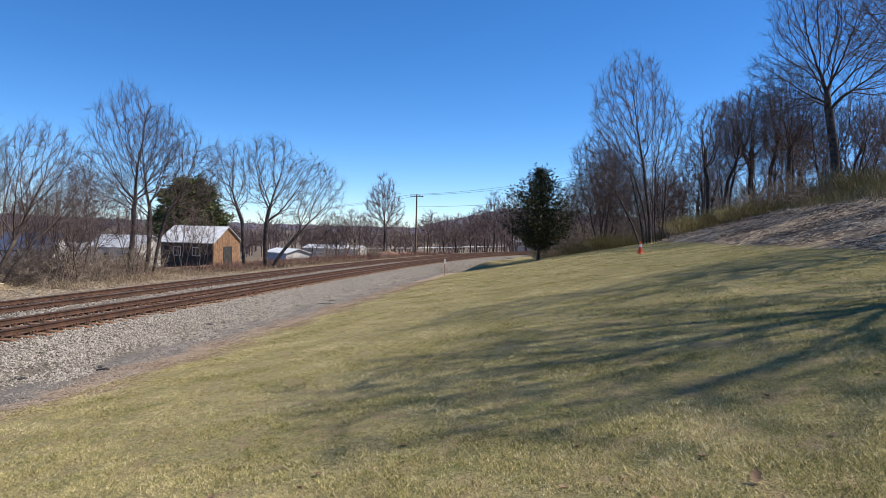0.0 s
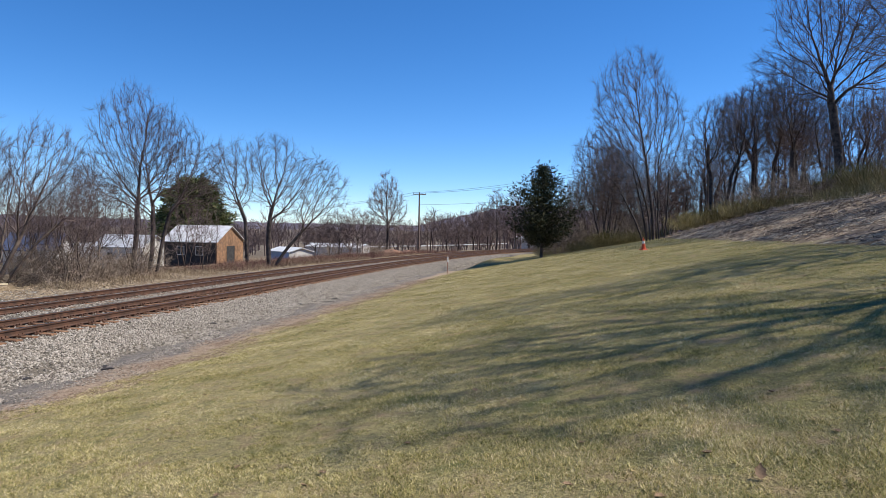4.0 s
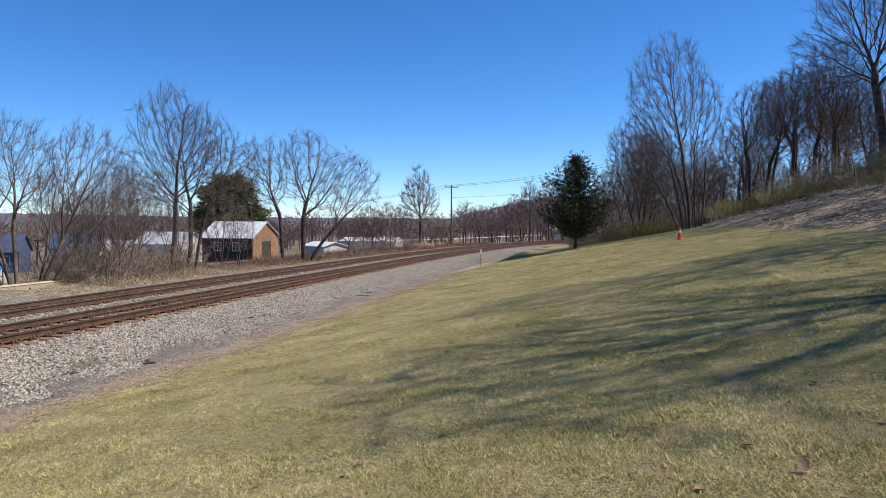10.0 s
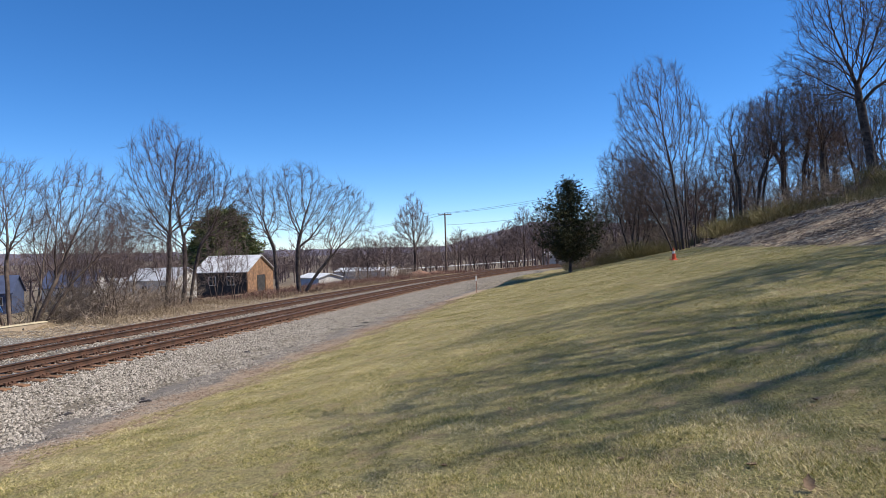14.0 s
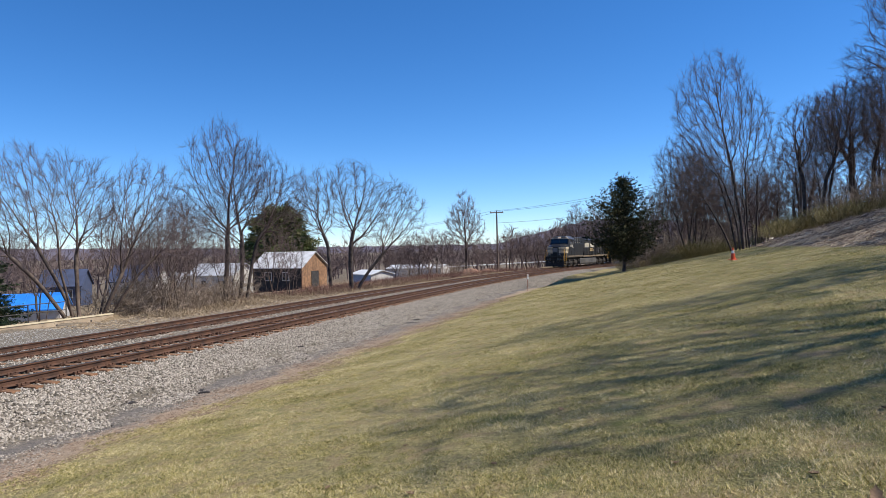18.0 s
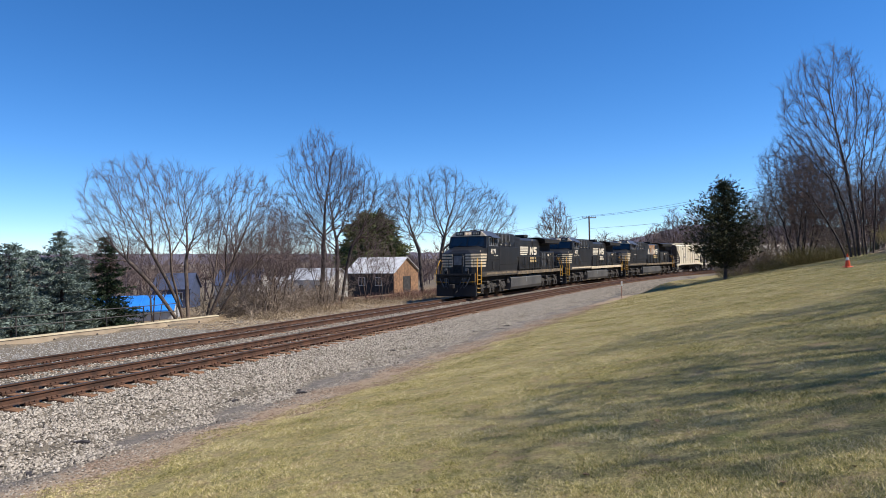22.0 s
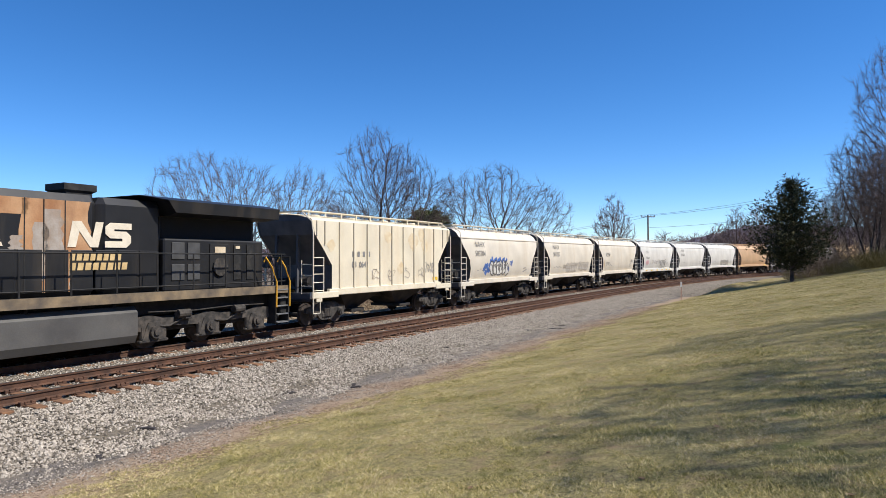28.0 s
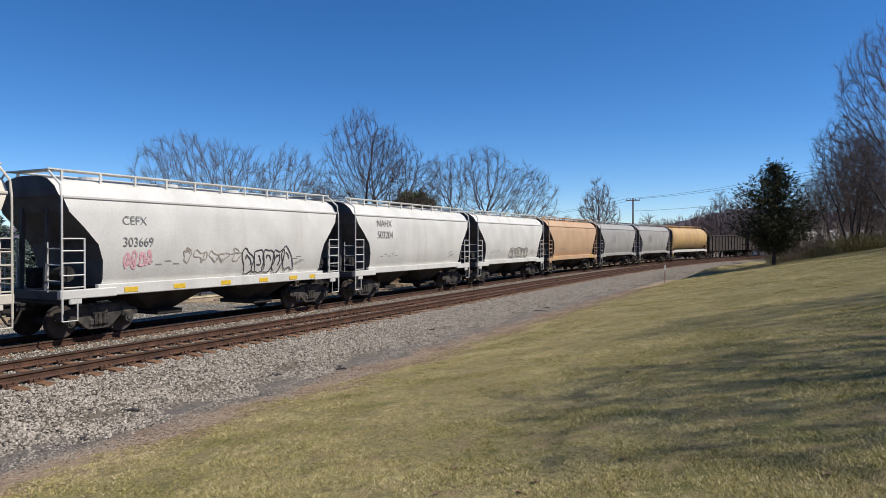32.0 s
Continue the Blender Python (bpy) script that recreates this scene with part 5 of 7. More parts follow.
def hopper_car(name, label, length, paint, style="smooth", sill=None, end=None, post=9, ladder=None):
    """A short covered hopper: shell, slope sheets, outlet bays, roof walk, ladders, sills and trucks."""
    car = thing(name, label, "hopper car", "freight train")
    # car ends take the colour with painted shade instead of the car's paint
    end = end or MAT["slope_shade"]
    ladder = ladder or paint
    hl = length / 2 - 0.62           # half the roof's length
    xs = hl - 1.22                   # half the side's length at the sill
    if style == "tank":
        prof = [(0.55, 1.5), (1.0, 1.62), (1.38, 2.0), (1.56, 2.6), (1.58, 3.0), (1.5, 3.5), (1.25, 3.95), (0.8, 4.22), (0.3, 4.32)]
        xe = [hl - 0.9, hl - 0.75, hl - 0.45, hl - 0.2, hl - 0.15, hl - 0.2, hl - 0.4, hl - 0.6, hl - 0.7]
    elif style == "ribbed":
        prof = [(1.44, 1.42), (1.44, 2.4), (1.44, 3.0), (1.44, 3.6), (1.44, 4.15), (1.38, 4.22), (0.7, 4.36), (0.3, 4.38)]
        xe = [xs, xs, xs + 0.5, xs + 1.05, hl, hl, hl, hl]
    else:
        prof = [(1.3, 1.38), (1.42, 1.6), (1.5, 2.1), (1.54, 2.55), (1.53, 3.0), (1.49, 3.4), (1.44, 3.76), (1.42, 3.8), (1.36, 3.83), (1.2, 4.08), (0.9, 4.28), (0.5, 4.36), (0.2, 4.38)]
        xe = [xs, xs + 0.02, xs + 0.06, xs + 0.22, xs + 0.62, xs + 1.0, hl - 0.08, hl - 0.04, hl - 0.02, hl, hl, hl, hl]
    shell = Shape()
    for sy in (1, -1):
        rows = [[(x, sy * y, z) for x in np.linspace(-e, e, 9)] for (y, z), e in zip(prof, xe)]
        shell.loft(rows, closed=False)
    y, z = prof[-1]
    shell.add([(-xe[-1], -y, z), (xe[-1], -y, z), (xe[-1], y, z), (-xe[-1], y, z)], [(0, 1, 2, 3)])
    part("shell", shell, paint, car, smooth=style != "ribbed")
    if style == "ribbed":
        for i in range(post):
            x = -xs + 2 * xs * (i + 0.5) / post
            for sy in (1, -1):
                part("rib", Shape().box(x - 0.035, x + 0.035, min(sy * 1.43, sy * 1.5), max(sy * 1.43, sy * 1.5), 1.44, 4.14), paint, car)
        for sx in (-1, 1):
            for xx in (xs + 0.45, xs + 0.95):
                rib = Shape()
                rib.box(sx * xx - 0.03, sx * xx + 0.03, 1.43, 1.5, 2.95 + (xx - xs) * 0.62, 4.14)
                part("rib", rib, paint, car)
    elif style == "smooth":
        seam = Shape()
        for sy in (1, -1):
            seam.box(-hl + 0.06, hl - 0.06, min(sy * 1.4, sy * 1.47), max(sy * 1.4, sy * 1.47), 3.76, 3.83, 0.012)
        part("eave_rail", seam, paint, car)
    # slope sheets close the ends
    for sx in (1, -1):
        s = Shape()
        rows = [[(sx * (e - 0.03), -y + 0.02, z), (sx * (e - 0.03), y - 0.02, z)] for (y, z), e in zip(prof, xe)]
        s.loft(rows, closed=False)
        part("slope_sheet", s, end, car, "sloping end sheet with shade put into its colour")
        fr = Shape()
        for yy in (-0.55, 0.55):
            fr.box(*sorted((sx * (xs + 0.2), sx * (hl + 0.02))), yy - 0.05, yy + 0.05, 1.15, 1.3)
            fr.add([(sx * (hl - 0.1), yy - 0.04, 1.3), (sx * (hl - 0.1), yy + 0.04, 1.3), (sx * (hl - 0.2), yy + 0.04, 4.1), (sx * (hl - 0.2), yy - 0.04, 4.1),
                    (sx * (hl - 0.22), yy - 0.04, 1.3), (sx * (hl - 0.22), yy + 0.04, 1.3), (sx * (hl - 0.32), yy + 0.04, 4.1), (sx * (hl - 0.32), yy - 0.04, 4.1)],
                   [(0, 1, 2, 3), (7, 6, 5, 4), (0, 3, 7, 4), (1, 5, 6, 2)])
        fr.box(*sorted((sx * (hl - 0.16), sx * (hl + 0.02))), -1.45, 1.45, 1.08, 1.34, 0.02)
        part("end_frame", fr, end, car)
        for sy in (1, -1):
            ld = Shape()
            x0, x1 = sx * (hl + 0.0), sx * (hl - 0.62)
            yy = sy * 1.5
            ld.tube([(x0, yy, 0.75), (x0, yy, 3.7), (x0, yy * 0.96, 4.1), (x0, yy * 0.62, 4.5)], 0.03, 6)
            ld.tube([(x1, yy, 1.2), (x1, yy, 2.72)], 0.025, 6)
            for k in range(5):
                zz = 1.42 + k * 0.32
                ld.tube([(x0, yy, zz), (x1, yy, zz)], 0.02, 5)
            ld.tube([(x0, yy, 0.55), (x0 - sx * 0.42, yy, 0.55), (x0 - sx * 0.42, yy, 1.1)], 0.022, 5)
            ld.tube([(x0, yy, 0.55), (x0, yy, 0.8)], 0.022, 5)
            part("ladder", ld, ladder, car)
            el = Shape()
            xx = sx * (hl + 0.03)
            for k in range(3):
                el.tube([(xx, sy * 1.45, 1.6 + 0.42 * k), (xx, sy * 0.95, 1.6 + 0.42 * k)], 0.018, 5)
            el.tube([(xx, sy * 0.95, 1.3), (xx, sy * 0.95, 2.6)], 0.02, 5)
            part("end_ladder", el, ladder, car)
            sl = Shape()
            sl.box(*sorted((sx * (xs - 0.35), sx * (hl + 0.05))), *sorted((sy * 1.36, sy * 1.52)), 1.12, 1.36, 0.02)
            sl.box(*sorted((sx * (hl - 0.55), sx * (hl - 0.2))), *sorted((sy * 1.44, sy * 1.51)), 0.98, 1.14, 0.02)
            part("jacking_pad", sl, sill or paint, car)
        cp = part("coupler", coupler_shape(sx * (length / 2), sx), MAT["truck_dark"], car)
        hose = Shape().box(*sorted((sx * (hl - 0.1), sx * (hl + 0.05))), -1.4, 1.4, 1.0, 1.08)
        part("end_sill", hose, MAT["hop_under"], car)
        if sx > 0:
            bw = Shape()
            c = Vector((hl + 0.12, -0.85, 2.6))
            ring = [c + Vector((0, 0.28 * math.cos(a), 0.28 * math.sin(a))) for a in np.linspace(0, 2 * math.pi, 17)]
            bw.tube(ring, 0.02, 5)
            for a in (0.3, 2.4, 4.5):
                bw.tube([c, c + Vector((0, 0.28 * math.cos(a), 0.28 * math.sin(a)))], 0.015, 4)
            bw.box(hl - 0.05, hl + 0.1, -1.05, -0.65, 2.3, 2.75, 0.04)
            part("brake_wheel", bw, end, car)
        eq = Shape()
        eq.tube([(sx * (hl - 0.5), 0.2, 1.75), (sx * (hl - 0.5), 0.95, 1.75)], 0.22, 10)
        eq.box(*sorted((sx * (hl - 0.75), sx * (hl - 0.3))), -0.6, -0.2, 1.35, 1.9, 0.05)
        part("brake_gear", eq, MAT["truck_dark"], car)
    # side sill
    for sy in (1, -1):
        s = Shape()
        s.box(-xs - 0.2, xs + 0.2, *sorted((sy * 1.34, sy * 1.49)), 1.2 if sill is None else 1.14, 1.46, 0.02)
        part("side_sill", s, sill or paint, car)
    part("centre_sill", Shape().box(-hl, hl, -0.3, 0.3, 0.9, 1.25, 0.03), MAT["hop_under"], car)
    for bx in (-xs * 0.44, xs * 0.44):
        bay = Shape()
        w = xs * 0.44 - 0.1
        bay.loft([[(bx - w, -1.25, 1.4), (bx + w, -1.25, 1.4), (bx + w, 1.25, 1.4), (bx - w, 1.25, 1.4)],
                  [(bx - 0.38, -0.6, 0.52), (bx + 0.38, -0.6, 0.52), (bx + 0.38, 0.6, 0.52), (bx - 0.38, 0.6, 0.52)]])
        b = part("outlet_bay", bay, MAT["hop_under"], car)
        part("outlet_gate", Shape().box(bx - 0.48, bx + 0.48, -0.75, 0.95, 0.38, 0.52, 0.03).tube([(bx - 0.5, 0.85, 0.45), (bx + 0.5, 0.85, 0.45)], 0.05, 8), MAT["truck_dark"], b)
    # roof: hatches and walk
    walk_ = Shape()
    yo = 0.98 if style != "tank" else 0.7
    for sy in (1, -1):
        yy = sy * yo
        walk_.box(-hl - 0.05, hl + 0.05, *sorted((yy - sy * 0.36, yy)), 4.5, 4.525)
        walk_.tube([(-hl - 0.05, yy, 4.53), (hl + 0.05, yy, 4.53)], 0.024, 5)
    for sx in (-1, 1):
        walk_.box(*sorted((sx * (hl - 0.4), sx * (hl + 0.06))), -yo, yo, 4.5, 4.525)
    part("roof_walk", walk_, ladder, car, "galvanised roof walk")
    n = 11
    for i in range(n):
        x = -hl + 0.35 + (2 * hl - 0.7) * i / (n - 1)
        for sy in (1, -1):
            part("walk_bracket", Shape().box(x - 0.03, x + 0.03, *sorted((sy * (yo - 0.03), sy * (yo + 0.015))), 4.16, 4.52), ladder, car)
    for i in range(4):
        x = (i - 1.5) * hl * 0.46
        part("roof_hatch", Shape().disc((x, 0, 4.42), (0, 0, 1), 0.32, 0.12, 14), paint, car)
    for x in (-xs + 0.1, xs - 0.1):
        add_freight_truck(car, x)
    return car


def gondola_car(length, label):
    car = thing("gondola_car", label, "gondola car", "freight train")
    h = length / 2 - 0.6
    s = Shape()
    for sy in (1, -1):
        s.box(-h, h, *sorted((sy * 1.38, sy * 1.44)), 1.1, 3.3)
        s.box(-h, h, *sorted((sy * 1.36, sy * 1.52)), 3.22, 3.36, 0.02)
    for sx in (1, -1):
        s.box(*sorted((sx * (h - 0.06), sx * h)), -1.44, 1.44, 1.1, 3.3)
    s.box(-h, h, -1.38, 1.38, 1.05, 1.15)
    part("body", s, MAT["gondola"], car)
    for i in range(13):
        x = -h + 0.1 + (2 * h - 0.2) * i / 12
        for sy in (1, -1):
            part("rib", Shape().box(x - 0.06, x + 0.06, *sorted((sy * 1.44, sy * 1.55)), 1.1, 3.22, 0.02), MAT["gondola"], car)
    part("centre_sill", Shape().box(-h, h, -0.3, 0.3, 0.85, 1.1), MAT["hop_under"], car)
    for sx in (1, -1):
        part("coupler", coupler_shape(sx * length / 2, sx), MAT["truck_dark"], car)
        add_freight_truck(car, sx * (h - 1.6))
    return car


def loco_truck_meshes():
    s = Shape()
    out = [(-2.9, 0.62), (-2.75, 0.95), (-2.2, 1.02), (-1.7, 0.9), (-0.5, 0.9), (0, 1.0), (0.5, 0.9), (1.7, 0.9), (2.2, 1.02), (2.75, 0.95), (2.9, 0.62), (2.5, 0.55), (1.6, 0.66), (0.5, 0.62), (0, 0.55), (-0.5, 0.62), (-1.6, 0.66), (-2.5, 0.55)]
    s.prism(out, 1.02, 1.2)
    for x in (-2.05, 0, 2.05):
        s.prism([(x - 0.42, 0.28), (x + 0.42, 0.28), (x + 0.3, 0.6), (x + 0.2, 0.8), (x - 0.2, 0.8), (x - 0.3, 0.6)], 1.12, 1.25)
        s.disc((x, 1.27, 0.52), (0, 1, 0), 0.19, 0.14, 14)
        s.disc((x, 1.36, 0.52), (0, 1, 0), 0.1, 0.06, 10)
        for dx in (-0.36, 0.36):
            s.tube([(x + dx, 1.16, 0.33), (x + dx, 1.16, 0.66)], 0.085, 8)
        s.box(x - 0.5, x + 0.5, 1.1, 1.24, 0.22, 0.3, 0.03)
    frame_ = s.mesh("sideframe", MAT["truck"])
    d = Shape()
    for x in (-1.1, 1.15):
        d.tube([(x - 0.3, 1.3, 1.0), (x + 0.15, 1.3, 1.0)], 0.13, 10)
        d.box(x - 0.38, x - 0.1, 1.18, 1.36, 0.82, 1.08, 0.03)
        d.tube([(x - 0.2, 1.28, 0.9), (x + 0.4, 1.26, 0.66), (x + 0.9, 1.26, 0.7)], 0.03, 6)
    d.tube([(-2.4, 1.27, 1.08), (-1.0, 1.27, 1.12), (0.6, 1.27, 1.06), (2.3, 1.27, 1.12)], 0.02, 5)
    gear = d.mesh("brake_gear", MAT["truck"])
    b = Shape().box(-2.6, 2.6, -1.05, 1.05, 0.5, 0.95, 0.05)
    for x in (-2.05, 0, 2.05):
        b.tube([(x, -0.75, 0.53), (x, 0.75, 0.53)], 0.12, 8)
    return frame_, gear, b.mesh("truck_frame", MAT["truck_dark"])


LT = loco_truck_meshes()


def locomotive(label, number, rusty=False, stripe="worn_gold"):
    """A six-axle diesel freight locomotive with a wide nose and overhanging radiator wings."""
    e = thing("locomotive", label, "locomotive", "freight train")
    BL, FR = MAT["loco_black"], MAT["frame_black"]
    both = (1, -1)
    # frame and walkway
    part("frame", Shape().box(-10.2, 10.2, -1.1, 1.1, 1.0, 1.55, 0.05).box(-10.5, 10.3, -1.5, 1.5, 1.58, 1.68), FR, e)
    for sy in both:
        part("side_sill", Shape().box(-10.3, 2.2, *sorted((sy * 1.46, sy * 1.53)), 1.44, 1.7), MAT["worn_gold"] if number != 1 else MAT["cream"], e, "dull worn sill edge")
    # nose
    nose = Shape()
    a = [(9.95, -0.95, 1.66), (9.95, 0.95, 1.66), (9.55, 1.5, 1.66), (8.3, 1.5, 1.66), (8.3, -1.5, 1.66), (9.55, -1.5, 1.66)]
    b = [(9.9, -0.9, 3.12), (9.9, 0.9, 3.12), (9.5, 1.47, 3.14), (8.3, 1.48, 3.5), (8.3, -1.48, 3.5), (9.5, -1.47, 3.14)]
    c = [(9.65, -0.55, 3.34), (9.65, 0.55, 3.34), (9.4, 0.85, 3.36), (8.3, 0.95, 3.68), (8.3, -0.95, 3.68), (9.4, -0.85, 3.36)]
    nose.loft([a, b, c])
    part("nose", nose, BL, e)
    part("nose_door", Shape().box(9.9, 9.965, -0.45, 0.3, 1.7, 3.05, 0.015), FR, e)
    for k in range(5):
        z0 = 2.15 + k * 0.2
        wide = 0.82 + 0.075 * k
        for sy in both:
            st = Shape()
            st.add([(9.56, sy * 1.507, z0), (9.56 - wide, sy * 1.507, z0), (9.56 - wide - 0.06, sy * 1.507, z0 + 0.125), (9.56, sy * 1.503, z0 + 0.125)], [(0, 1, 2, 3)])
            st.add([(9.57, sy * 1.505, z0), (9.966, sy * 0.96, z0), (9.964, sy * 0.96, z0 + 0.125), (9.57, sy * 1.5, z0 + 0.125)], [(0, 1, 2, 3)])
            st.box(9.94, 9.972, *sorted((sy * 0.5, sy * 0.94)), z0, z0 + 0.125)
            part("nose_stripe", st, MAT["cream"], e, "cream nose stripe")
    part("nose_emblem", Shape().box(9.964, 9.98, -0.4, 0.24, 2.3, 2.95, 0.01), MAT["grey_panel"], e, "worn grey nose panel")
    # cab
    cab = Shape().box(6.1, 8.32, -1.5, 1.5, 1.5, 3.52)
    cab.loft([[(8.55, -1.48, 3.5), (8.55, 1.48, 3.5), (6.1, 1.49, 3.5), (6.1, -1.49, 3.5)], [(8.25, -1.42, 4.34), (8.25, 1.42, 4.34), (6.1, 1.44, 4.34), (6.1, -1.44, 4.34)]])
    part("cab", cab, BL, e)
    roof = Shape()
    roof.loft([[(8.3, -1.43, 4.34), (8.3, 1.43, 4.34), (6.0, 1.5, 4.34), (6.0, -1.5, 4.34)],
               [(8.1, -0.98, 4.66), (8.1, 0.98, 4.66), (6.0, 1.0, 4.7), (6.0, -1.0, 4.7)],
               [(7.95, -0.6, 4.76), (7.95, 0.6, 4.76), (6.0, 0.6, 4.8), (6.0, -0.6, 4.8)]])
    part("cab_roof", roof, MAT["loco_roof"], e, "dark cab roof with sloping edges")
    for x, y in ((7.4, 0.2), (6.9, -0.35), (6.5, 0.4), (7.1, 0.55)):
        part("antenna", Shape().box(x - 0.12, x + 0.12, y - 0.1, y + 0.1, 4.74, 4.86, 0.03), FR, e)
    brow = Shape()
    brow.loft([[(8.36, -1.4, 4.35), (8.36, 1.4, 4.35), (8.2, 1.42, 4.35), (8.2, -1.42, 4.35)],
               [(8.2, -1.0, 4.68), (8.2, 1.0, 4.68), (8.05, 1.0, 4.68), (8.05, -1.0, 4.68)]])
    part("brow", brow, MAT["cream"], e, "cream band over the windscreen")
    for y0, y1 in ((-0.98, -0.3), (0.3, 0.98)):
        nb = part("number_board", Shape().box(8.18, 8.36, y0, y1, 4.42, 4.68, 0.02), MAT["seat_dark"], e)
        for k in range(4):
            yy = y0 + 0.1 + k * 0.13
            part("number_bar", Shape().box(8.362, 8.368, yy, yy + 0.07, 4.48, 4.62), MAT["lettering"], nb)
    for yy in (-0.13, 0.13):
        part("headlight", Shape().disc((8.34, yy, 4.55), (1, 0, 0), 0.075, 0.1, 12), MAT["headlight"], e, "lit headlight")
        dl = part("ditch_light", Shape().tube([(10.3, yy * 6.2, 1.98), (10.5, yy * 6.2, 1.98)], 0.1, 12, 0.13).box(10.28, 10.4, yy * 6.2 - 0.1, yy * 6.2 + 0.1, 1.66, 1.9), FR, e, "round ditch light")
        part("lens", Shape().disc((10.5, yy * 6.2, 1.98), (1, 0, 0), 0.105, 0.03, 12), MAT["grey_panel"], dl)
    for y0, y1 in ((-1.3, -0.06), (0.06, 1.3)):
        w = Shape()
        w.add([(8.54, y0, 3.64), (8.54, y1, 3.64), (8.29, y1 * 0.96, 4.28), (8.29, y0 * 0.96, 4.28)], [(0, 1, 2, 3)])
        wf = part("windscreen", w, MAT["glass"], e)
        part("wiper", Shape().tube([(8.58, (y0 + y1) / 2, 3.6), (8.46, (y0 + y1) / 2 + 0.25, 3.95)], 0.014, 4), MAT["seat_dark"], wf)
    part("windscreen_pillar", Shape().add([(8.56, -0.05, 3.6), (8.56, 0.05, 3.6), (8.3, 0.05, 4.3), (8.3, -0.05, 4.3)], [(0, 1, 2, 3)]), BL, e)
    for sy in both:
        for x0, x1 in ((7.6, 7.95), (6.3, 6.62), (6.66, 7.1), (7.14, 7.55)):
            fr = Shape()
            yy = sorted((sy * 1.44, sy * 1.495))
            fr.box(x0, x1, *yy, 3.62, 3.66).box(x0, x1, *yy, 4.22, 4.26).box(x0, x0 + 0.035, *yy, 3.62, 4.26).box(x1 - 0.035, x1, *yy, 3.62, 4.26)
            win = part("side_window", fr, MAT["alu"], e, "aluminium-framed cab window")
            part("pane", Shape().box(x0 + 0.035, x1 - 0.035, *sorted((sy * 1.44, sy * 1.475)), 3.66, 4.22), MAT["seat_dark"] if 6.6 < x0 < 7.3 else MAT["glass"], win)
        part("awning", Shape().loft([[(7.75, sy * 1.43, 4.36), (6.2, sy * 1.43, 4.36), (6.2, sy * 1.75, 4.2), (7.75, sy * 1.75, 4.2)], [(7.75, sy * 1.43, 4.39), (6.2, sy * 1.43, 4.39), (6.2, sy * 1.75, 4.23), (7.75, sy * 1.75, 4.23)]]), MAT["loco_roof"], e)
        part("cab_vent", Shape().box(7.0, 7.45, *sorted((sy * 1.5, sy * 1.525)), 1.95, 2.5, 0.01), MAT["seat_dark"], e)
        for x0, x1, z in ((6.3, 6.75, 2.9), (5.55, 5.75, 3.72), (4.55, 4.75, 3.72), (3.6, 3.8, 3.72)):
            part("small_placard", Shape().box(x0, x1, *sorted((sy * 1.495, sy * 1.513)), z, z + 0.045), MAT["lettering"], e)
        part("cab_seam", Shape().box(6.1, 8.1, *sorted((sy * 1.5, sy * 1.514)), 2.62, 2.645), FR, e)
        part("skirt", Shape().box(2.2, 9.5, *sorted((sy * 1.44, sy * 1.515)), 1.46, 1.8), MAT["loco_dusty"], e, "dust-browned skirt")
        part("skirt_stripe", Shape().box(2.25, 8.6, *sorted((sy * 1.515, sy * 1.521)), 1.58, 1.72), MAT[stripe], e, "worn stripe along the skirt")
    # inverter and blower cabs
    part("inverter_cab", Shape().box(2.2, 6.1, -1.5, 1.5, 1.6, 3.6, 0.03), BL, e)
    part("blower_cab", Shape().box(2.2, 6.05, -1.3, 1.3, 3.6, 4.62, 0.07), BL, e)
    part("blower_slope", Shape().prism([(2.2, 1.6), (2.2, 4.55), (1.6, 4.5), (0.35, 4.42), (0.35, 3.3), (1.4, 1.6)], -1.12, 1.12), BL, e)
    for sy in both:
        for k in range(3):
            x0 = 5.15 - k * 0.82
            bk = part("louvre", Shape().box(x0, x0 + 0.62, *sorted((sy * 1.29, sy * 1.315)), 3.9, 4.52), MAT["seat_dark"], e, "dark open louvre")
            for j in range(7):
                zz = 3.98 + j * 0.085
                part("slat", Shape().add([(x0, sy * 1.316, zz), (x0 + 0.62, sy * 1.316, zz), (x0 + 0.62, sy * 1.345, zz - 0.04), (x0, sy * 1.345, zz - 0.04)], [(0, 1, 2, 3)]), FR, bk)
            for xx in (x0 - 0.07, x0 + 0.63):
                part("louvre_post", Shape().box(xx, xx + 0.06, *sorted((sy * 1.29, sy * 1.37)), 3.88, 4.55), MAT["alu_dull"], bk)
        part("louvre_sill", Shape().box(2.3, 6.0, *sorted((sy * 1.28, sy * 1.42)), 3.62, 3.86, 0.02), BL, e)
        part("grab_rail", Shape().tube([(5.95, sy * 1.47, 4.0), (2.5, sy * 1.47, 4.0)], 0.02, 5), FR, e)
        for x in (5.9, 4.9, 3.7, 2.7):
            part("grab_post", Shape().tube([(x, sy * 1.47, 3.45), (x, sy * 1.47, 4.02)], 0.024, 5), FR, e)
        part("panel_seam", Shape().box(2.3, 5.9, *sorted((sy * 1.5, sy * 1.514)), 2.26, 2.285), FR, e)
        part("panel_seam", Shape().box(6.06, 6.1, *sorted((sy * 1.5, sy * 1.512)), 1.85, 3.55), FR, e)
    # engine hood
    part("engine_hood", Shape().box(-3.3, 0.36, -0.98, 0.98, 1.66, 4.4, 0.2), BL, e)
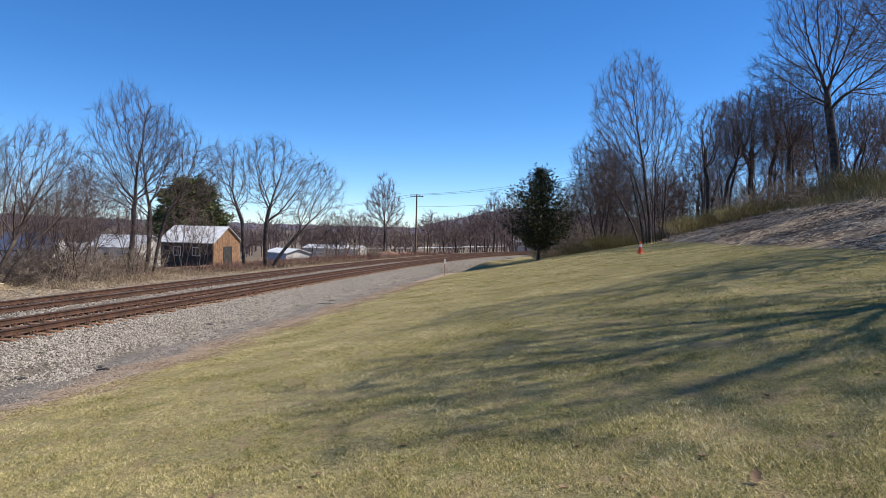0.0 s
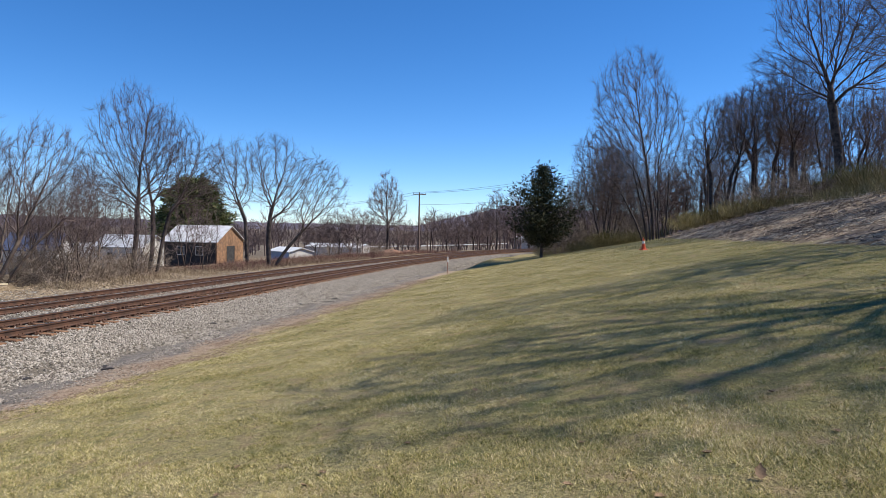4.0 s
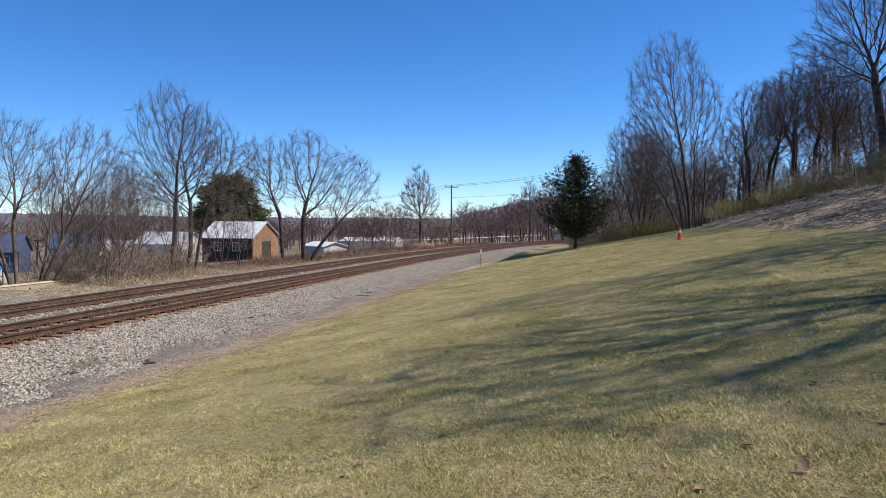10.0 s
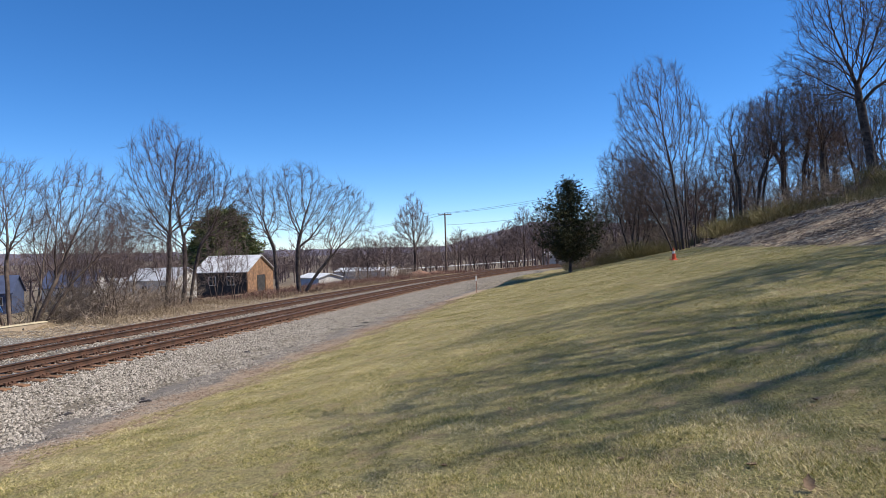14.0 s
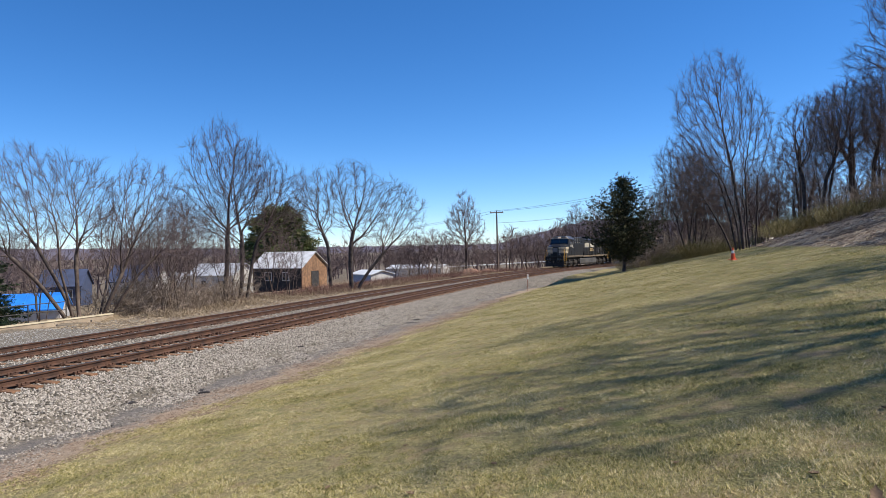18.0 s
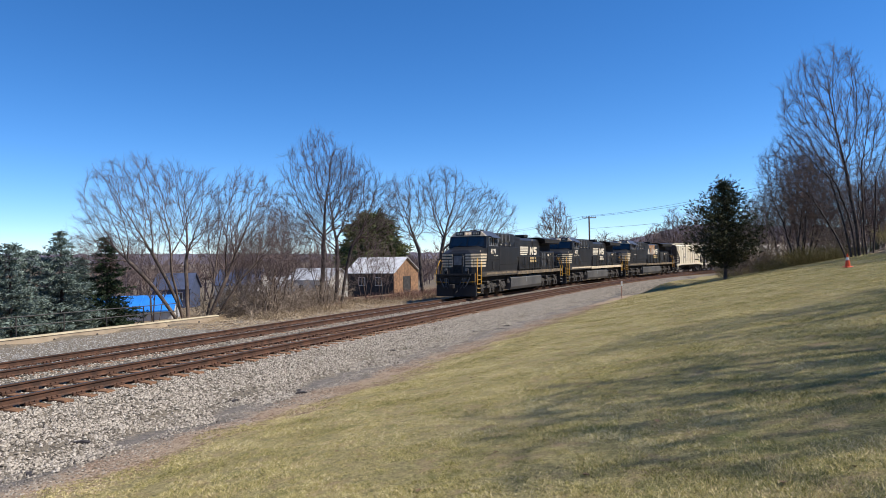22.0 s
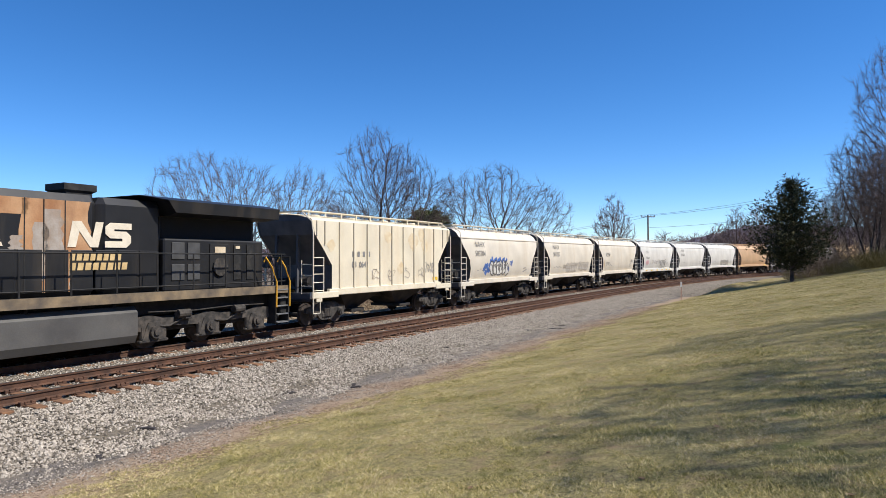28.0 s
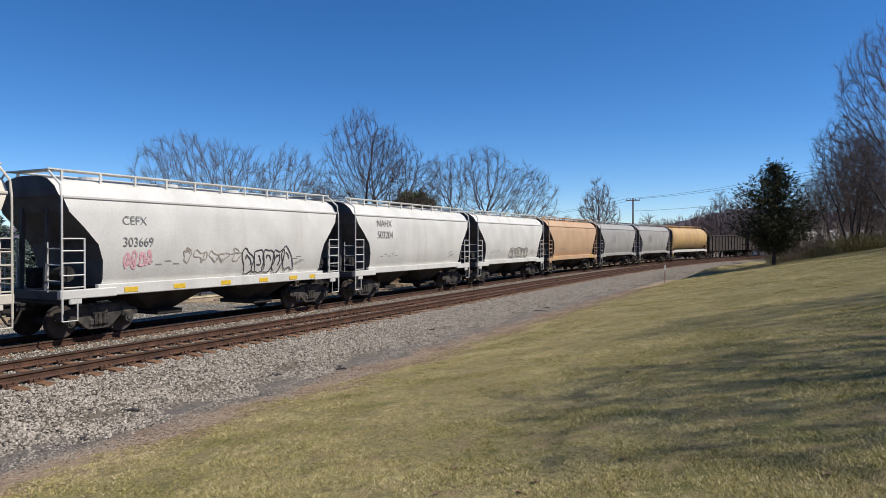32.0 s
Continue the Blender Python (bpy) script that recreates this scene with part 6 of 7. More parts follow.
    if rusty:
        # paint flaked off in uneven strips, down to rust and grey primer
        rr = random.Random(6)
        for x0, x1, z0, z1, mt in ((-0.62, -1.4, 3.78, 4.2, "rust"), (-1.2, -3.05, 1.8, 4.2, "rust"), (-1.5, -1.86, 2.1, 3.6, "primer"), (-1.78, -2.3, 2.5, 3.95, "primer"), (-2.5, -2.72, 1.9, 2.9, "primer"), (-0.95, -1.25, 2.9, 3.25, "primer")):
            n = 9
            left = [(x0 + rr.uniform(-0.06, 0.06), z0 + (z1 - z0) * i / n) for i in range(n + 1)]
            right = [(x1 + rr.uniform(-0.09, 0.09), z0 + (z1 - z0) * i / n) for i in range(n + 1)]
            f = Shape()
            d = 0.0 if mt == "rust" else 0.003
            f.loft([[(a[0], 0.985 + d, a[1]), (b[0], 0.985 + d, b[1])] for a, b in zip(left, right)], closed=False)
            part("bare_patch", f, MAT[mt], e, "bare rusty patch where paint flaked off")
        for x in (-1.3, -1.78, -2.34):
            part("hood_seam", Shape().box(x - 0.012, x + 0.012, 0.985, 1.0, 1.8, 4.2), FR, e)
    part("engine_hood_rear", Shape().box(-5.4, -3.3, -0.97, 0.97, 1.66, 4.38, 0.2), BL, e)
    for k in range(8):
        x = 0.25 - k * 0.69
        for sy in both:
            part("hood_door", Shape().box(x - 0.62, x, *sorted((sy * 0.965, sy * 0.995)), 1.8, 2.9, 0.012), BL, e)
    part("chimney", Shape().loft([[(x0, -0.38 - g, z), (x1, -0.38 - g, z), (x1, 0.38 + g, z), (x0, 0.38 + g, z)] for x0, x1, g, z in ((-3.5, -2.75, 0, 4.34), (-3.5, -2.75, 0, 4.5), (-3.6, -2.65, 0.06, 4.56), (-3.6, -2.65, 0.06, 4.74))]), FR, e)
    hb = part("horn", Shape().box(-0.15, -0.05, -0.2, 0.2, 4.38, 4.62), FR, e)
    for dy in (-0.15, 0, 0.15):
        part("trumpet", Shape().tube([(-0.2, dy, 4.64), (0.25, dy, 4.64)], 0.025, 8, 0.08), FR, hb)
    # radiator cab
    part("radiator_cab", Shape().box(-9.6, -5.4, -1.0, 1.0, 1.66, 3.28, 0.05).box(-9.5, -5.4, -0.6, 0.6, 3.2, 4.02), BL, e)
    wing = Shape()
    wing.loft([[(-5.6, -0.98, 3.98), (-5.6, 0.98, 3.98), (-9.7, 0.98, 3.98), (-9.7, -0.98, 3.98)],
               [(-5.5, -1.42, 4.06), (-5.5, 1.42, 4.06), (-9.95, 1.42, 4.06), (-9.95, -1.42, 4.06)],
               [(-5.2, -1.45, 4.42), (-5.2, 1.45, 4.42), (-9.95, 1.45, 4.42), (-9.95, -1.45, 4.42)],
               [(-4.6, -0.95, 4.54), (-4.6, 0.95, 4.54), (-9.9, 0.95, 4.54), (-9.9, -0.95, 4.54)]])
    part("radiator_wing", wing, BL, e, "overhanging radiator roof")
    for sy in both:
        part("radiator_screen", Shape().box(-9.4, -5.6, *sorted((sy * 0.595, sy * 0.62)), 3.3, 3.96), MAT["seat_dark"], e)
        for k, (x0, z0, w, h) in enumerate(((-6.15, 2.65, 0.48, 0.52), (-6.75, 2.65, 0.48, 0.52), (-6.15, 2.0, 0.48, 0.5), (-6.75, 2.0, 0.48, 0.5), (-8.5, 1.95, 0.32, 1.2), (-9.1, 1.95, 0.32, 1.2))):
            part("vent_door", Shape().box(x0, x0 + w, *sorted((sy * 1.0, sy * 1.03)), z0, z0 + h, 0.01), MAT["grey_dark"] if k < 4 else FR, e)
        hbk = part("hand_brake", Shape().box(-7.95, -7.15, *sorted((sy * 1.0, sy * 1.03)), 1.75, 3.15, 0.01), MAT["seat_dark"], e)
        part("brake_wheel", Shape().disc((-7.55, sy * 1.08, 2.4), (0, 1, 0), 0.3, 0.05, 14), MAT["truck"], hbk)
        part("placard", Shape().box(-7.8, -7.35, *sorted((sy * 1.03, sy * 1.042)), 2.86, 3.06), MAT["cream"], e)
        part("placard", Shape().box(-8.45, -8.25, *sorted((sy * 1.03, sy * 1.042)), 3.0, 3.1), MAT["cream"], e)
    # pilot, steps, platforms
    part("pilot", Shape().prism([(10.1, 1.68), (10.6, 1.68), (10.62, 1.1), (10.4, 0.75), (10.1, 0.75)], -1.45, 1.45), FR, e)
    plough = Shape()
    for sy in both:
        plough.add([(10.95, 0, 0.95), (10.5, sy * 1.5, 0.9), (10.55, sy * 1.5, 0.16), (11.0, 0, 0.16), (10.45, 0, 0.95), (10.3, sy * 1.5, 0.9), (10.3, sy * 1.5, 0.16), (10.5, 0, 0.16)],
                   [(0, 1, 2, 3), (4, 7, 6, 5), (0, 4, 5, 1), (3, 2, 6, 7), (1, 5, 6, 2)])
    part("plough", plough, MAT["seat_dark"], e, "black snow plough")
    part("anti_climber", Shape().box(10.55, 10.78, -1.2, 1.2, 1.56, 1.7, 0.03).box(10.55, 10.74, -1.1, 1.1, 1.42, 1.5, 0.02), FR, e)
    for sy in both:
        part("cable_socket", Shape().disc((10.64, sy * 0.72, 1.28), (1, 0, 0), 0.1, 0.12, 10).box(10.58, 10.63, sy * 0.72 - 0.14, sy * 0.72 + 0.14, 1.14, 1.42), MAT["grey_dark"], e)
        part("jumper_cable", Shape().tube([(10.7, sy * (1.15 - 0.42 * math.sin(t * 3.1416) * 0.3 - 0.55 * t), 1.42 - 0.62 * math.sin(t * 3.1416)) for t in np.linspace(0, 1, 9)], 0.026, 6), MAT["grey_panel"], e, "looped grey jumper cable")
        part("grab_iron", Shape().tube([(10.1, sy * 0.42, 2.2), (10.16, sy * 0.42, 2.22), (10.16, sy * 0.42, 2.9), (9.95, sy * 0.42, 2.95)], 0.02, 5), MAT["alu_dull"], e)
        part("hood_latch", Shape().box(9.55, 9.62, *sorted((sy * 1.47, sy * 1.51)), 3.2, 3.3), MAT["cream"], e)
    part("rear_pilot", Shape().box(-10.5, -10.0, -1.45, 1.45, 0.7, 1.6, 0.03), FR, e)
    for sx in both:
        part("coupler", coupler_shape(sx * 11.15, sx), MAT["truck_dark"], e)
        for k in range(3):
            y0 = 0.5 + 0.25 * k
            for s2 in both:
                xb = sx * 10.6
                part("brake_hose", Shape().tube([(xb, s2 * y0, 1.35), (xb + sx * 0.2, s2 * (y0 - 0.05), 1.0), (xb + sx * 0.22, s2 * (y0 - 0.25), 0.72), (xb + sx * 0.12, s2 * (y0 - 0.4), 0.9)], 0.03, 5), MAT["grey_dark"], e)
        for sy in both:
            xs0 = sx * 10.02
            st = part("steps", Shape().box(xs0 - 0.32, xs0 - 0.28, *sorted((sy * 1.1, sy * 1.54)), 0.35, 1.66).box(xs0 + 0.28, xs0 + 0.32, *sorted((sy * 1.1, sy * 1.5)), 0.35, 1.66), FR, e)
            for k in range(5):
                part("step", Shape().box(xs0 - 0.28, xs0 + 0.28, *sorted((sy * 1.2, sy * 1.55)), 0.38 + k * 0.29, 0.42 + k * 0.29), MAT["yellow_dull"] if sx > 0 else MAT["grey_panel"], st, "yellow-edged step")
            for dx in (-0.34, 0.34):
                rl = Shape().tube([(xs0 + dx, sy * 1.56, 0.95), (xs0 + dx, sy * 1.57, 1.85), (xs0 + dx - sx * 0.16, sy * 1.5, 2.35), (xs0 + dx - sx * 0.4, sy * 1.42, 2.72), (xs0 + dx - sx * 0.42, sy * 1.36, 2.55)], 0.032, 6)
                part("handrail", rl, MAT["yellow"], e, "yellow step handrail")
        xr = sx * 10.55
        for yy in (-1.4, -0.5, 0.5, 1.4):
            part("railing_post", Shape().tube([(xr, yy, 1.66), (xr, yy, 2.75)], 0.024, 5), FR, e)
        for y0, y1 in ((-1.4, -0.5), (0.5, 1.4)):
            part("railing_bar", Shape().tube([(xr, y0, 2.72), (xr, y1, 2.72)], 0.022, 5), FR, e)
        if sx > 0:
            for s2 in both:
                part("uncoupling_lever", Shape().tube([(10.66, s2 * 1.55, 1.75), (10.66, s2 * 1.55, 1.15), (10.7, s2 * 0.5, 1.12)], 0.022, 5), MAT["yellow"], e)
    for sy in both:
        part("walkway_rail", Shape().tube([(2.15, sy * 1.47, 2.6), (1.9, sy * 1.48, 2.82), (-10.2, sy * 1.48, 2.82)], 0.024, 5), FR, e)
        part("kick_bar", Shape().tube([(1.2, sy * 1.48, 1.86), (-10.2, sy * 1.48, 1.86)], 0.02, 5), FR, e)
        for k in range(10):
            x = 1.7 - k * 1.3
            part("stanchion", Shape().tube([(x, sy * 1.49, 1.6), (x, sy * 1.48, 2.82)], 0.026, 5), FR, e)
    # fuel tank, bell, trucks
    tk_ = Shape()
    tk_.loft([[(x, y, z) for y, z in ((-1.3, 0.28), (-1.42, 0.5), (-1.42, 1.15), (-1.25, 1.32), (1.25, 1.32), (1.42, 1.15), (1.42, 0.5), (1.3, 0.28))] for x in (-4.2, 3.4)])
    part("fuel_tank", tk_, MAT["tank"], e, "grey dusty fuel tank")
    part("tank_gauge", Shape().box(-0.25, -0.05, 1.415, 1.45, 0.75, 1.2, 0.02), MAT["grey_panel"], e)
    for x in (2.9, 1.6, 0.3, -1.2, -2.6, -3.6):
        part("tank_fitting", Shape().tube([(x, 1.2, 1.3), (x, 1.2, 1.5)], 0.08, 8, 0.05), FR, e)
    part("bell", Shape().tube([(3.75, 1.25, 0.85), (3.75, 1.25, 0.98), (3.75, 1.25, 1.15)], 0.19, 12, 0.08).tube([(3.75, 1.25, 1.15), (3.75, 1.25, 1.35)], 0.03, 5), MAT["truck"], e)
    for sx in both:
        t = part("truck", LT[2], None, e, at=Matrix.Translation((sx * 6.95, 0, 0)))
        for m in (Matrix.Identity(4), MIRROR):
            part("sideframe", LT[0], None, t, at=m)
            part("brake_gear", LT[1], None, t, at=m)
            for x in (-2.05, 0, 2.05):
                part("wheel", WHEEL_BIG, None, t, at=m @ Matrix.Translation((x, 0, 0.53)))
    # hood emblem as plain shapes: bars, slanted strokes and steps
    y = 0.985
    pale = MAT["lettering"]
    for k in range(5):
        z0 = 2.98 + k * 0.15
        end_x = -0.55 if rusty else -2.15
        part("emblem_bar", Shape().prism([(0.22 - 0.07 * (4 - k), z0), (end_x - 0.06 * (4 - k), z0), (end_x - 0.06 * (3.4 - k), z0 + 0.1), (0.25 - 0.07 * (4 - k), z0 + 0.1)], y, y + 0.008), pale, e)
    if not rusty:
        part("emblem_mane", Shape().prism([(-2.1, 3.72), (-2.7, 3.5), (-2.5, 2.98), (-1.75, 2.98), (-2.0, 3.3)], y + 0.008, y + 0.012), MAT["seat_dark"], e)
    NX = lambda o: [(-2.4 + (x + 2.85) * 1.05, 2.98 + (z - 3.04) * 1.12) for x, z in o]
    for k, o in enumerate(([(-2.85, 3.04), (-3.07, 3.04), (-3.22, 3.66), (-2.98, 3.66)], [(-3.46, 3.04), (-3.68, 3.04), (-3.83, 3.66), (-3.61, 3.66)], [(-2.98, 3.66), (-3.22, 3.66), (-3.68, 3.04), (-3.46, 3.04)],
                           [(-3.87, 3.04), (-4.5, 3.04), (-4.64, 3.16), (-4.64, 3.34), (-4.5, 3.45), (-4.14, 3.45), (-4.14, 3.5), (-4.66, 3.5), (-4.66, 3.66), (-4.02, 3.66), (-3.88, 3.56), (-3.88, 3.38), (-4.02, 3.27), (-4.38, 3.27), (-4.38, 3.2), (-3.87, 3.2)])):
        part("emblem_stroke", Shape().prism(NX(o), y + 0.0065 + 0.0005 * k, y + 0.014 + 0.0007 * k), pale, e, "pale emblem stroke")
    for z0, x1 in ((2.62, -4.0), (2.36, -4.2)):
        for k in range(8):
            w = (x1 + 2.45) / 8
            part("letter_bar", Shape().prism([(-2.45 + w * k, z0), (-2.45 + w * (k + 0.74), z0), (-2.48 + w * (k + 0.74), z0 + 0.2), (-2.48 + w * k, z0 + 0.2)], y + 0.012, y + 0.018), MAT["gold"] if number != 1 else pale, e)
    part("sub_bars", Shape().box(6.9, 7.05, 1.506, 1.512, 2.92, 2.98), pale, e)
    return e


CARS = []   # thing, distance of its middle behind the first coupler, half the distance of its trucks


def couple(car, length, half):
    s = CARS[-1][3] if CARS else 0.0
    CARS.append((car, s + length / 2, half, s + length))


L1 = locomotive("black diesel freight locomotive with cream nose stripes leading the train", 0)
L2 = locomotive("second black diesel freight locomotive with cream nose stripes", 1, stripe="cream")
L3 = locomotive("third black diesel locomotive with a rust-streaked hood", 2, rusty=True)
lettering("4179", 0.36, MAT["lettering"], L1, 7.72, 1.506, 3.07, "pale cab number", 1.0)
lettering("4077", 0.36, MAT["lettering"], L2, 7.72, 1.506, 3.07, "pale cab number", 1.0)
lettering("DC to AC", 0.15, MAT["lettering"], L2, 7.85, 1.506, 2.83, "small pale lettering", 1.0)
for lc in (L1, L2, L3):
    couple(lc, 22.3, 6.95)
SHORT = 12.645
specs = [
    ("cream ribbed covered hopper car with rust-stained side", 12.4, "hop_cream", "ribbed", None),
    ("bone-white covered hopper car with blue graffiti", SHORT, "hop_bone", "smooth", None),
    ("bone-white covered hopper car with faded grey graffiti", SHORT, "hop_bone", "smooth", None),
    ("bone-white covered hopper car with small scrawls", SHORT, "hop_bone", "smooth", None),
    ("white covered hopper car with pink and black graffiti and yellow reflectors", 13.12, "hop_white", "smooth", "hop_white"),
    ("white covered hopper car with grey stencilled marks", SHORT, "hop_white", "smooth", None),
    ("white covered hopper car with dark graffiti low on its side", SHORT, "hop_white", "smooth", None),
    ("tan-orange covered hopper car with yellow sill patches", 13.4, "hop_tan", "smooth", "hop_tan"),
    ("dirty grey covered hopper car with a dark striped mark", 12.87, "hop_grey", "smooth", None),
    ("dirty grey covered hopper car with brown stains", 12.87, "hop_grey", "smooth", None),
    ("yellow-orange round-sided covered hopper car", 15.4, "hop_orange", "tank", "hop_white"),
]
HOPPERS = []
for lab, ln, paint, style, sill in specs:
    c = hopper_car("hopper_car", lab, ln, MAT[paint], style, MAT[sill] if sill else None)
    HOPPERS.append(c)
    couple(c, ln, ln / 2 - 1.75)
for k in range(2):
    couple(gondola_car(16.5, "black open gondola car with rusty ribs"), 16.5, 6.0)
for k in range(3):
    c = copy_thing(HOPPERS[6], Matrix.Identity(4))
    c["label"] = "white covered hopper car far back in the train"
    couple(c, SHORT, SHORT / 2 - 1.75)



# ---- marks on the hopper cars ----
def side_y(z):
    return float(np.interp(z, [1.38, 1.6, 2.1, 2.55, 3.0, 3.4, 3.76], [1.3, 1.42, 1.5, 1.54, 1.53, 1.49, 1.44]))


def ribbon(s, pts, thick):
    """A painted line of even width through the points, lying on the car's side."""
    rings = []
    for i, p in enumerate(pts):
        d = pts[min(i + 1, len(pts) - 1)] - pts[max(i - 1, 0)]
        w = Vector((-d.z, 0, d.x)).normalized() * thick if d.length > 1e-4 else Vector((0, 0, thick))
        rings.append([p - w, p + w])
    if len(rings) > 1:
        s.loft(rings, closed=False)


def scrawl(car, x0, x1, z0, z1, mat, seed, letters=5, thick=0.022, label="", flat=0.0):
    """Spray-painted loops along a car's side, letter by letter; flat is the side's depth where it is upright."""
    rnd = random.Random(seed)
    for k in range(letters):
        a, b = x0 + (x1 - x0) * k / letters, x0 + (x1 - x0) * (k + 1.12) / letters
        pts = []
        n = rnd.randint(6, 9)
        cx, cz, ph = (a + b) / 2, (z0 + z1) / 2, rnd.uniform(0, 6.28)
        for i in range(n + 3):
            an = ph + 6.283 * i / n * rnd.choice((1, 1, 1.15))
            f = rnd.uniform(0.55, 1.0) if i % 3 else rnd.uniform(0.2, 0.6)
            z = cz + (z1 - z0) / 2 * f * math.sin(an)
            pts.append(Vector((cx + (b - a) / 2 * f * math.cos(an), (flat or side_y(z)) + 0.012, z)))
        fine = []
        for i in range(len(pts) - 1):
            p0, p1, p2, p3 = pts[max(0, i - 1)], pts[i], pts[i + 1], pts[min(len(pts) - 1, i + 2)]
            for t in (0.0, 0.25, 0.5, 0.75):
                q = 0.5 * ((2 * p1) + (p2 - p0) * t + (2 * p0 - 5 * p1 + 4 * p2 - p3) * t * t + (3 * p1 - p0 - 3 * p2 + p3) * t ** 3)
                q.y = (flat or side_y(q.z)) + 0.012
                fine.append(q)
        s = Shape()
        ribbon(s, fine, thick)
        part("graffiti_stroke", s, mat, car, label)


def blob(car, pts, mat, name, label="", flat=0.0, off=0.008):
    """A filled shape of paint that follows the car's side."""
    cx, cz = sum(p[0] for p in pts) / len(pts), sum(p[1] for p in pts) / len(pts)
    s = Shape()
    n = len(pts)
    v = []
    for f in (0.0, 0.5, 1.0):
        v.append([(cx + (x - cx) * f, (flat or side_y(cz + (z - cz) * f)) + off, cz + (z - cz) * f) for x, z in pts])
    s.add([v[0][0]] + v[1] + v[2], [(0, 1 + i, 1 + (i + 1) % n) for i in range(n)] + [(1 + i, 1 + n + i, 1 + n + (i + 1) % n, 1 + (i + 1) % n) for i in range(n)])
    part(name, s, mat, car, label)


def bubbles(car, x0, x1, z0, z1, fill, line, seed, letters=5, thick=0.03, label="", flat=0.0):
    """Fat overlapping graffiti letters: a filled shape with a painted outline and an inner stroke."""
    rnd = random.Random(seed)
    for k in range(letters):
        a, b = x0 + (x1 - x0) * (k - 0.12) / letters, x0 + (x1 - x0) * (k + 1.12) / letters
        n, cx, cz = 22, (a + b) / 2, (z0 + z1) / 2 + rnd.uniform(-0.05, 0.05)
        p1, p2, s1 = rnd.uniform(0, 6.28), rnd.uniform(0, 6.28), rnd.uniform(-0.35, 0.35)
        pts = []
        for i in range(n):
            t = 6.2832 * i / n
            c, q = math.cos(t), math.sin(t)
            m_ = max(abs(c), abs(q)) ** 0.6
            f = (1 + 0.13 * math.sin(3 * t + p1) + 0.1 * math.sin(5 * t + p2)) / m_ * 0.88
            pts.append((cx + abs(b - a) / 2 * c * f + s1 * q * (z1 - z0) / 2, cz + (z1 - z0) / 2 * q * f))
        if fill is not None:
            blob(car, pts, fill, "graffiti_fill", label + " fill", flat, 0.008 + 0.0012 * k)
        lines = [pts + pts[:1]]
        inner = [(cx + (x - cx) * 0.34 + (z - cz) * 0.1, cz + (z - cz) * 0.4 + 0.05) for x, z in pts]
        lines.append(inner[rnd.randint(0, 5):rnd.randint(13, 22)])
        s = Shape()
        for ln in lines:
            ribbon(s, [Vector((x, (flat or side_y(z)) + 0.016 + 0.0012 * k, z)) for x, z in ln], thick)
        part("graffiti_stroke", s, line, car, label + " outline")


def splash(car, x, z, r, mat, seed, name="blue_splash", flat=0.0):
    rnd = random.Random(seed)
    blob(car, [(x + r * rnd.uniform(0.7, 1.25) * math.cos(t), z + r * rnd.uniform(0.7, 1.25) * math.sin(t)) for t in np.arange(12) * 0.5236], mat, name, flat=flat, off=0.006)


def patch(car, x, z, w, h, mat, name="paint_patch", flat=0.0, label=""):
    zs = np.linspace(z - h / 2, z + h / 2, 4)
    s = Shape()
    s.loft([[(x - w / 2, (flat or side_y(q)) + 0.006, q), (x + w / 2, (flat or side_y(q)) + 0.006, q)] for q in zs], closed=False)
    part(name, s, mat, car, label)


ST = MAT["stencil"]
for i, lines in ((1, ("NAHX", "503304")), (2, ("NAHX", "503325")), (3, ("", "503301")), (5, ("NAHX", "503204")), (4, ("CEFX", "303669"))):
    for w, z in zip(lines, (3.3, 2.78) if i != 4 else (3.1, 2.5)):
        if w:
            lettering(w, 0.34 if i != 4 else 0.26, ST, HOPPERS[i], 4.05 if i != 4 else 4.2, side_y(z + 0.12) + 0.02, z, "grey stencilled marking", 0.95, weight=-0.006)
for i in (1, 2, 3, 5, 6, 4, 7):
    for k in range(5):
        patch(HOPPERS[i], 3.6 - 0.32 * k, 1.95 + 0.09 * (k % 2), 0.22, 0.035, ST, "small_marking")
        patch(HOPPERS[i], -3.2 - 0.2 * (k % 3), 1.78 + 0.07 * k, 0.3, 0.03, ST, "small_marking")
lettering("83  064", 0.24, ST, HOPPERS[0], 3.05, 1.455, 2.3, "grey stencilled marking", 1.0)
for k in range(4):
    patch(HOPPERS[0], 2.95 - 0.38 * k, 2.85, 0.16, 0.22, ST, "stencil_bar", 1.448)
    scrawl(HOPPERS[0], 1.6 - 1.25 * k, 0.9 - 1.25 * k, 1.6, 2.35, MAT["graffiti_grey"], 20 + k, 1, 0.014, "faint chalk scrawl", 1.445)
patch(HOPPERS[0], -4.0, 1.65, 0.5, 0.16, MAT["reflector"], "orange_patch", 1.448)
scrawl(HOPPERS[0], -2.9, -3.9, 1.9, 2.5, MAT["stencil"], 31, 4, 0.014, "dark chalk scrawl", 1.445)
for k in range(15):
    splash(HOPPERS[1], 2.0 - 0.19 * k, 2.5 + 0.12 * math.sin(k * 2.1) if k < 13 else 2.0, 0.15, MAT["graffiti_blue"], 200 + k)
bubbles(HOPPERS[1], 2.0, -0.6, 1.62, 2.52, MAT["hop_white"], MAT["graffiti_black"], 41, 6, 0.028, "black and white graffiti")
for k in range(7):
    splash(HOPPERS[1], 2.8 - 0.12 * k, 2.05 + 0.22 * math.sin(k * 2.4), 0.17, MAT["graffiti_blue"], 220 + k)
scrawl(HOPPERS[1], -0.8, -1.25, 2.15, 2.55, MAT["graffiti_blue"], 43, 2, 0.028, "blue graffiti scrawl")
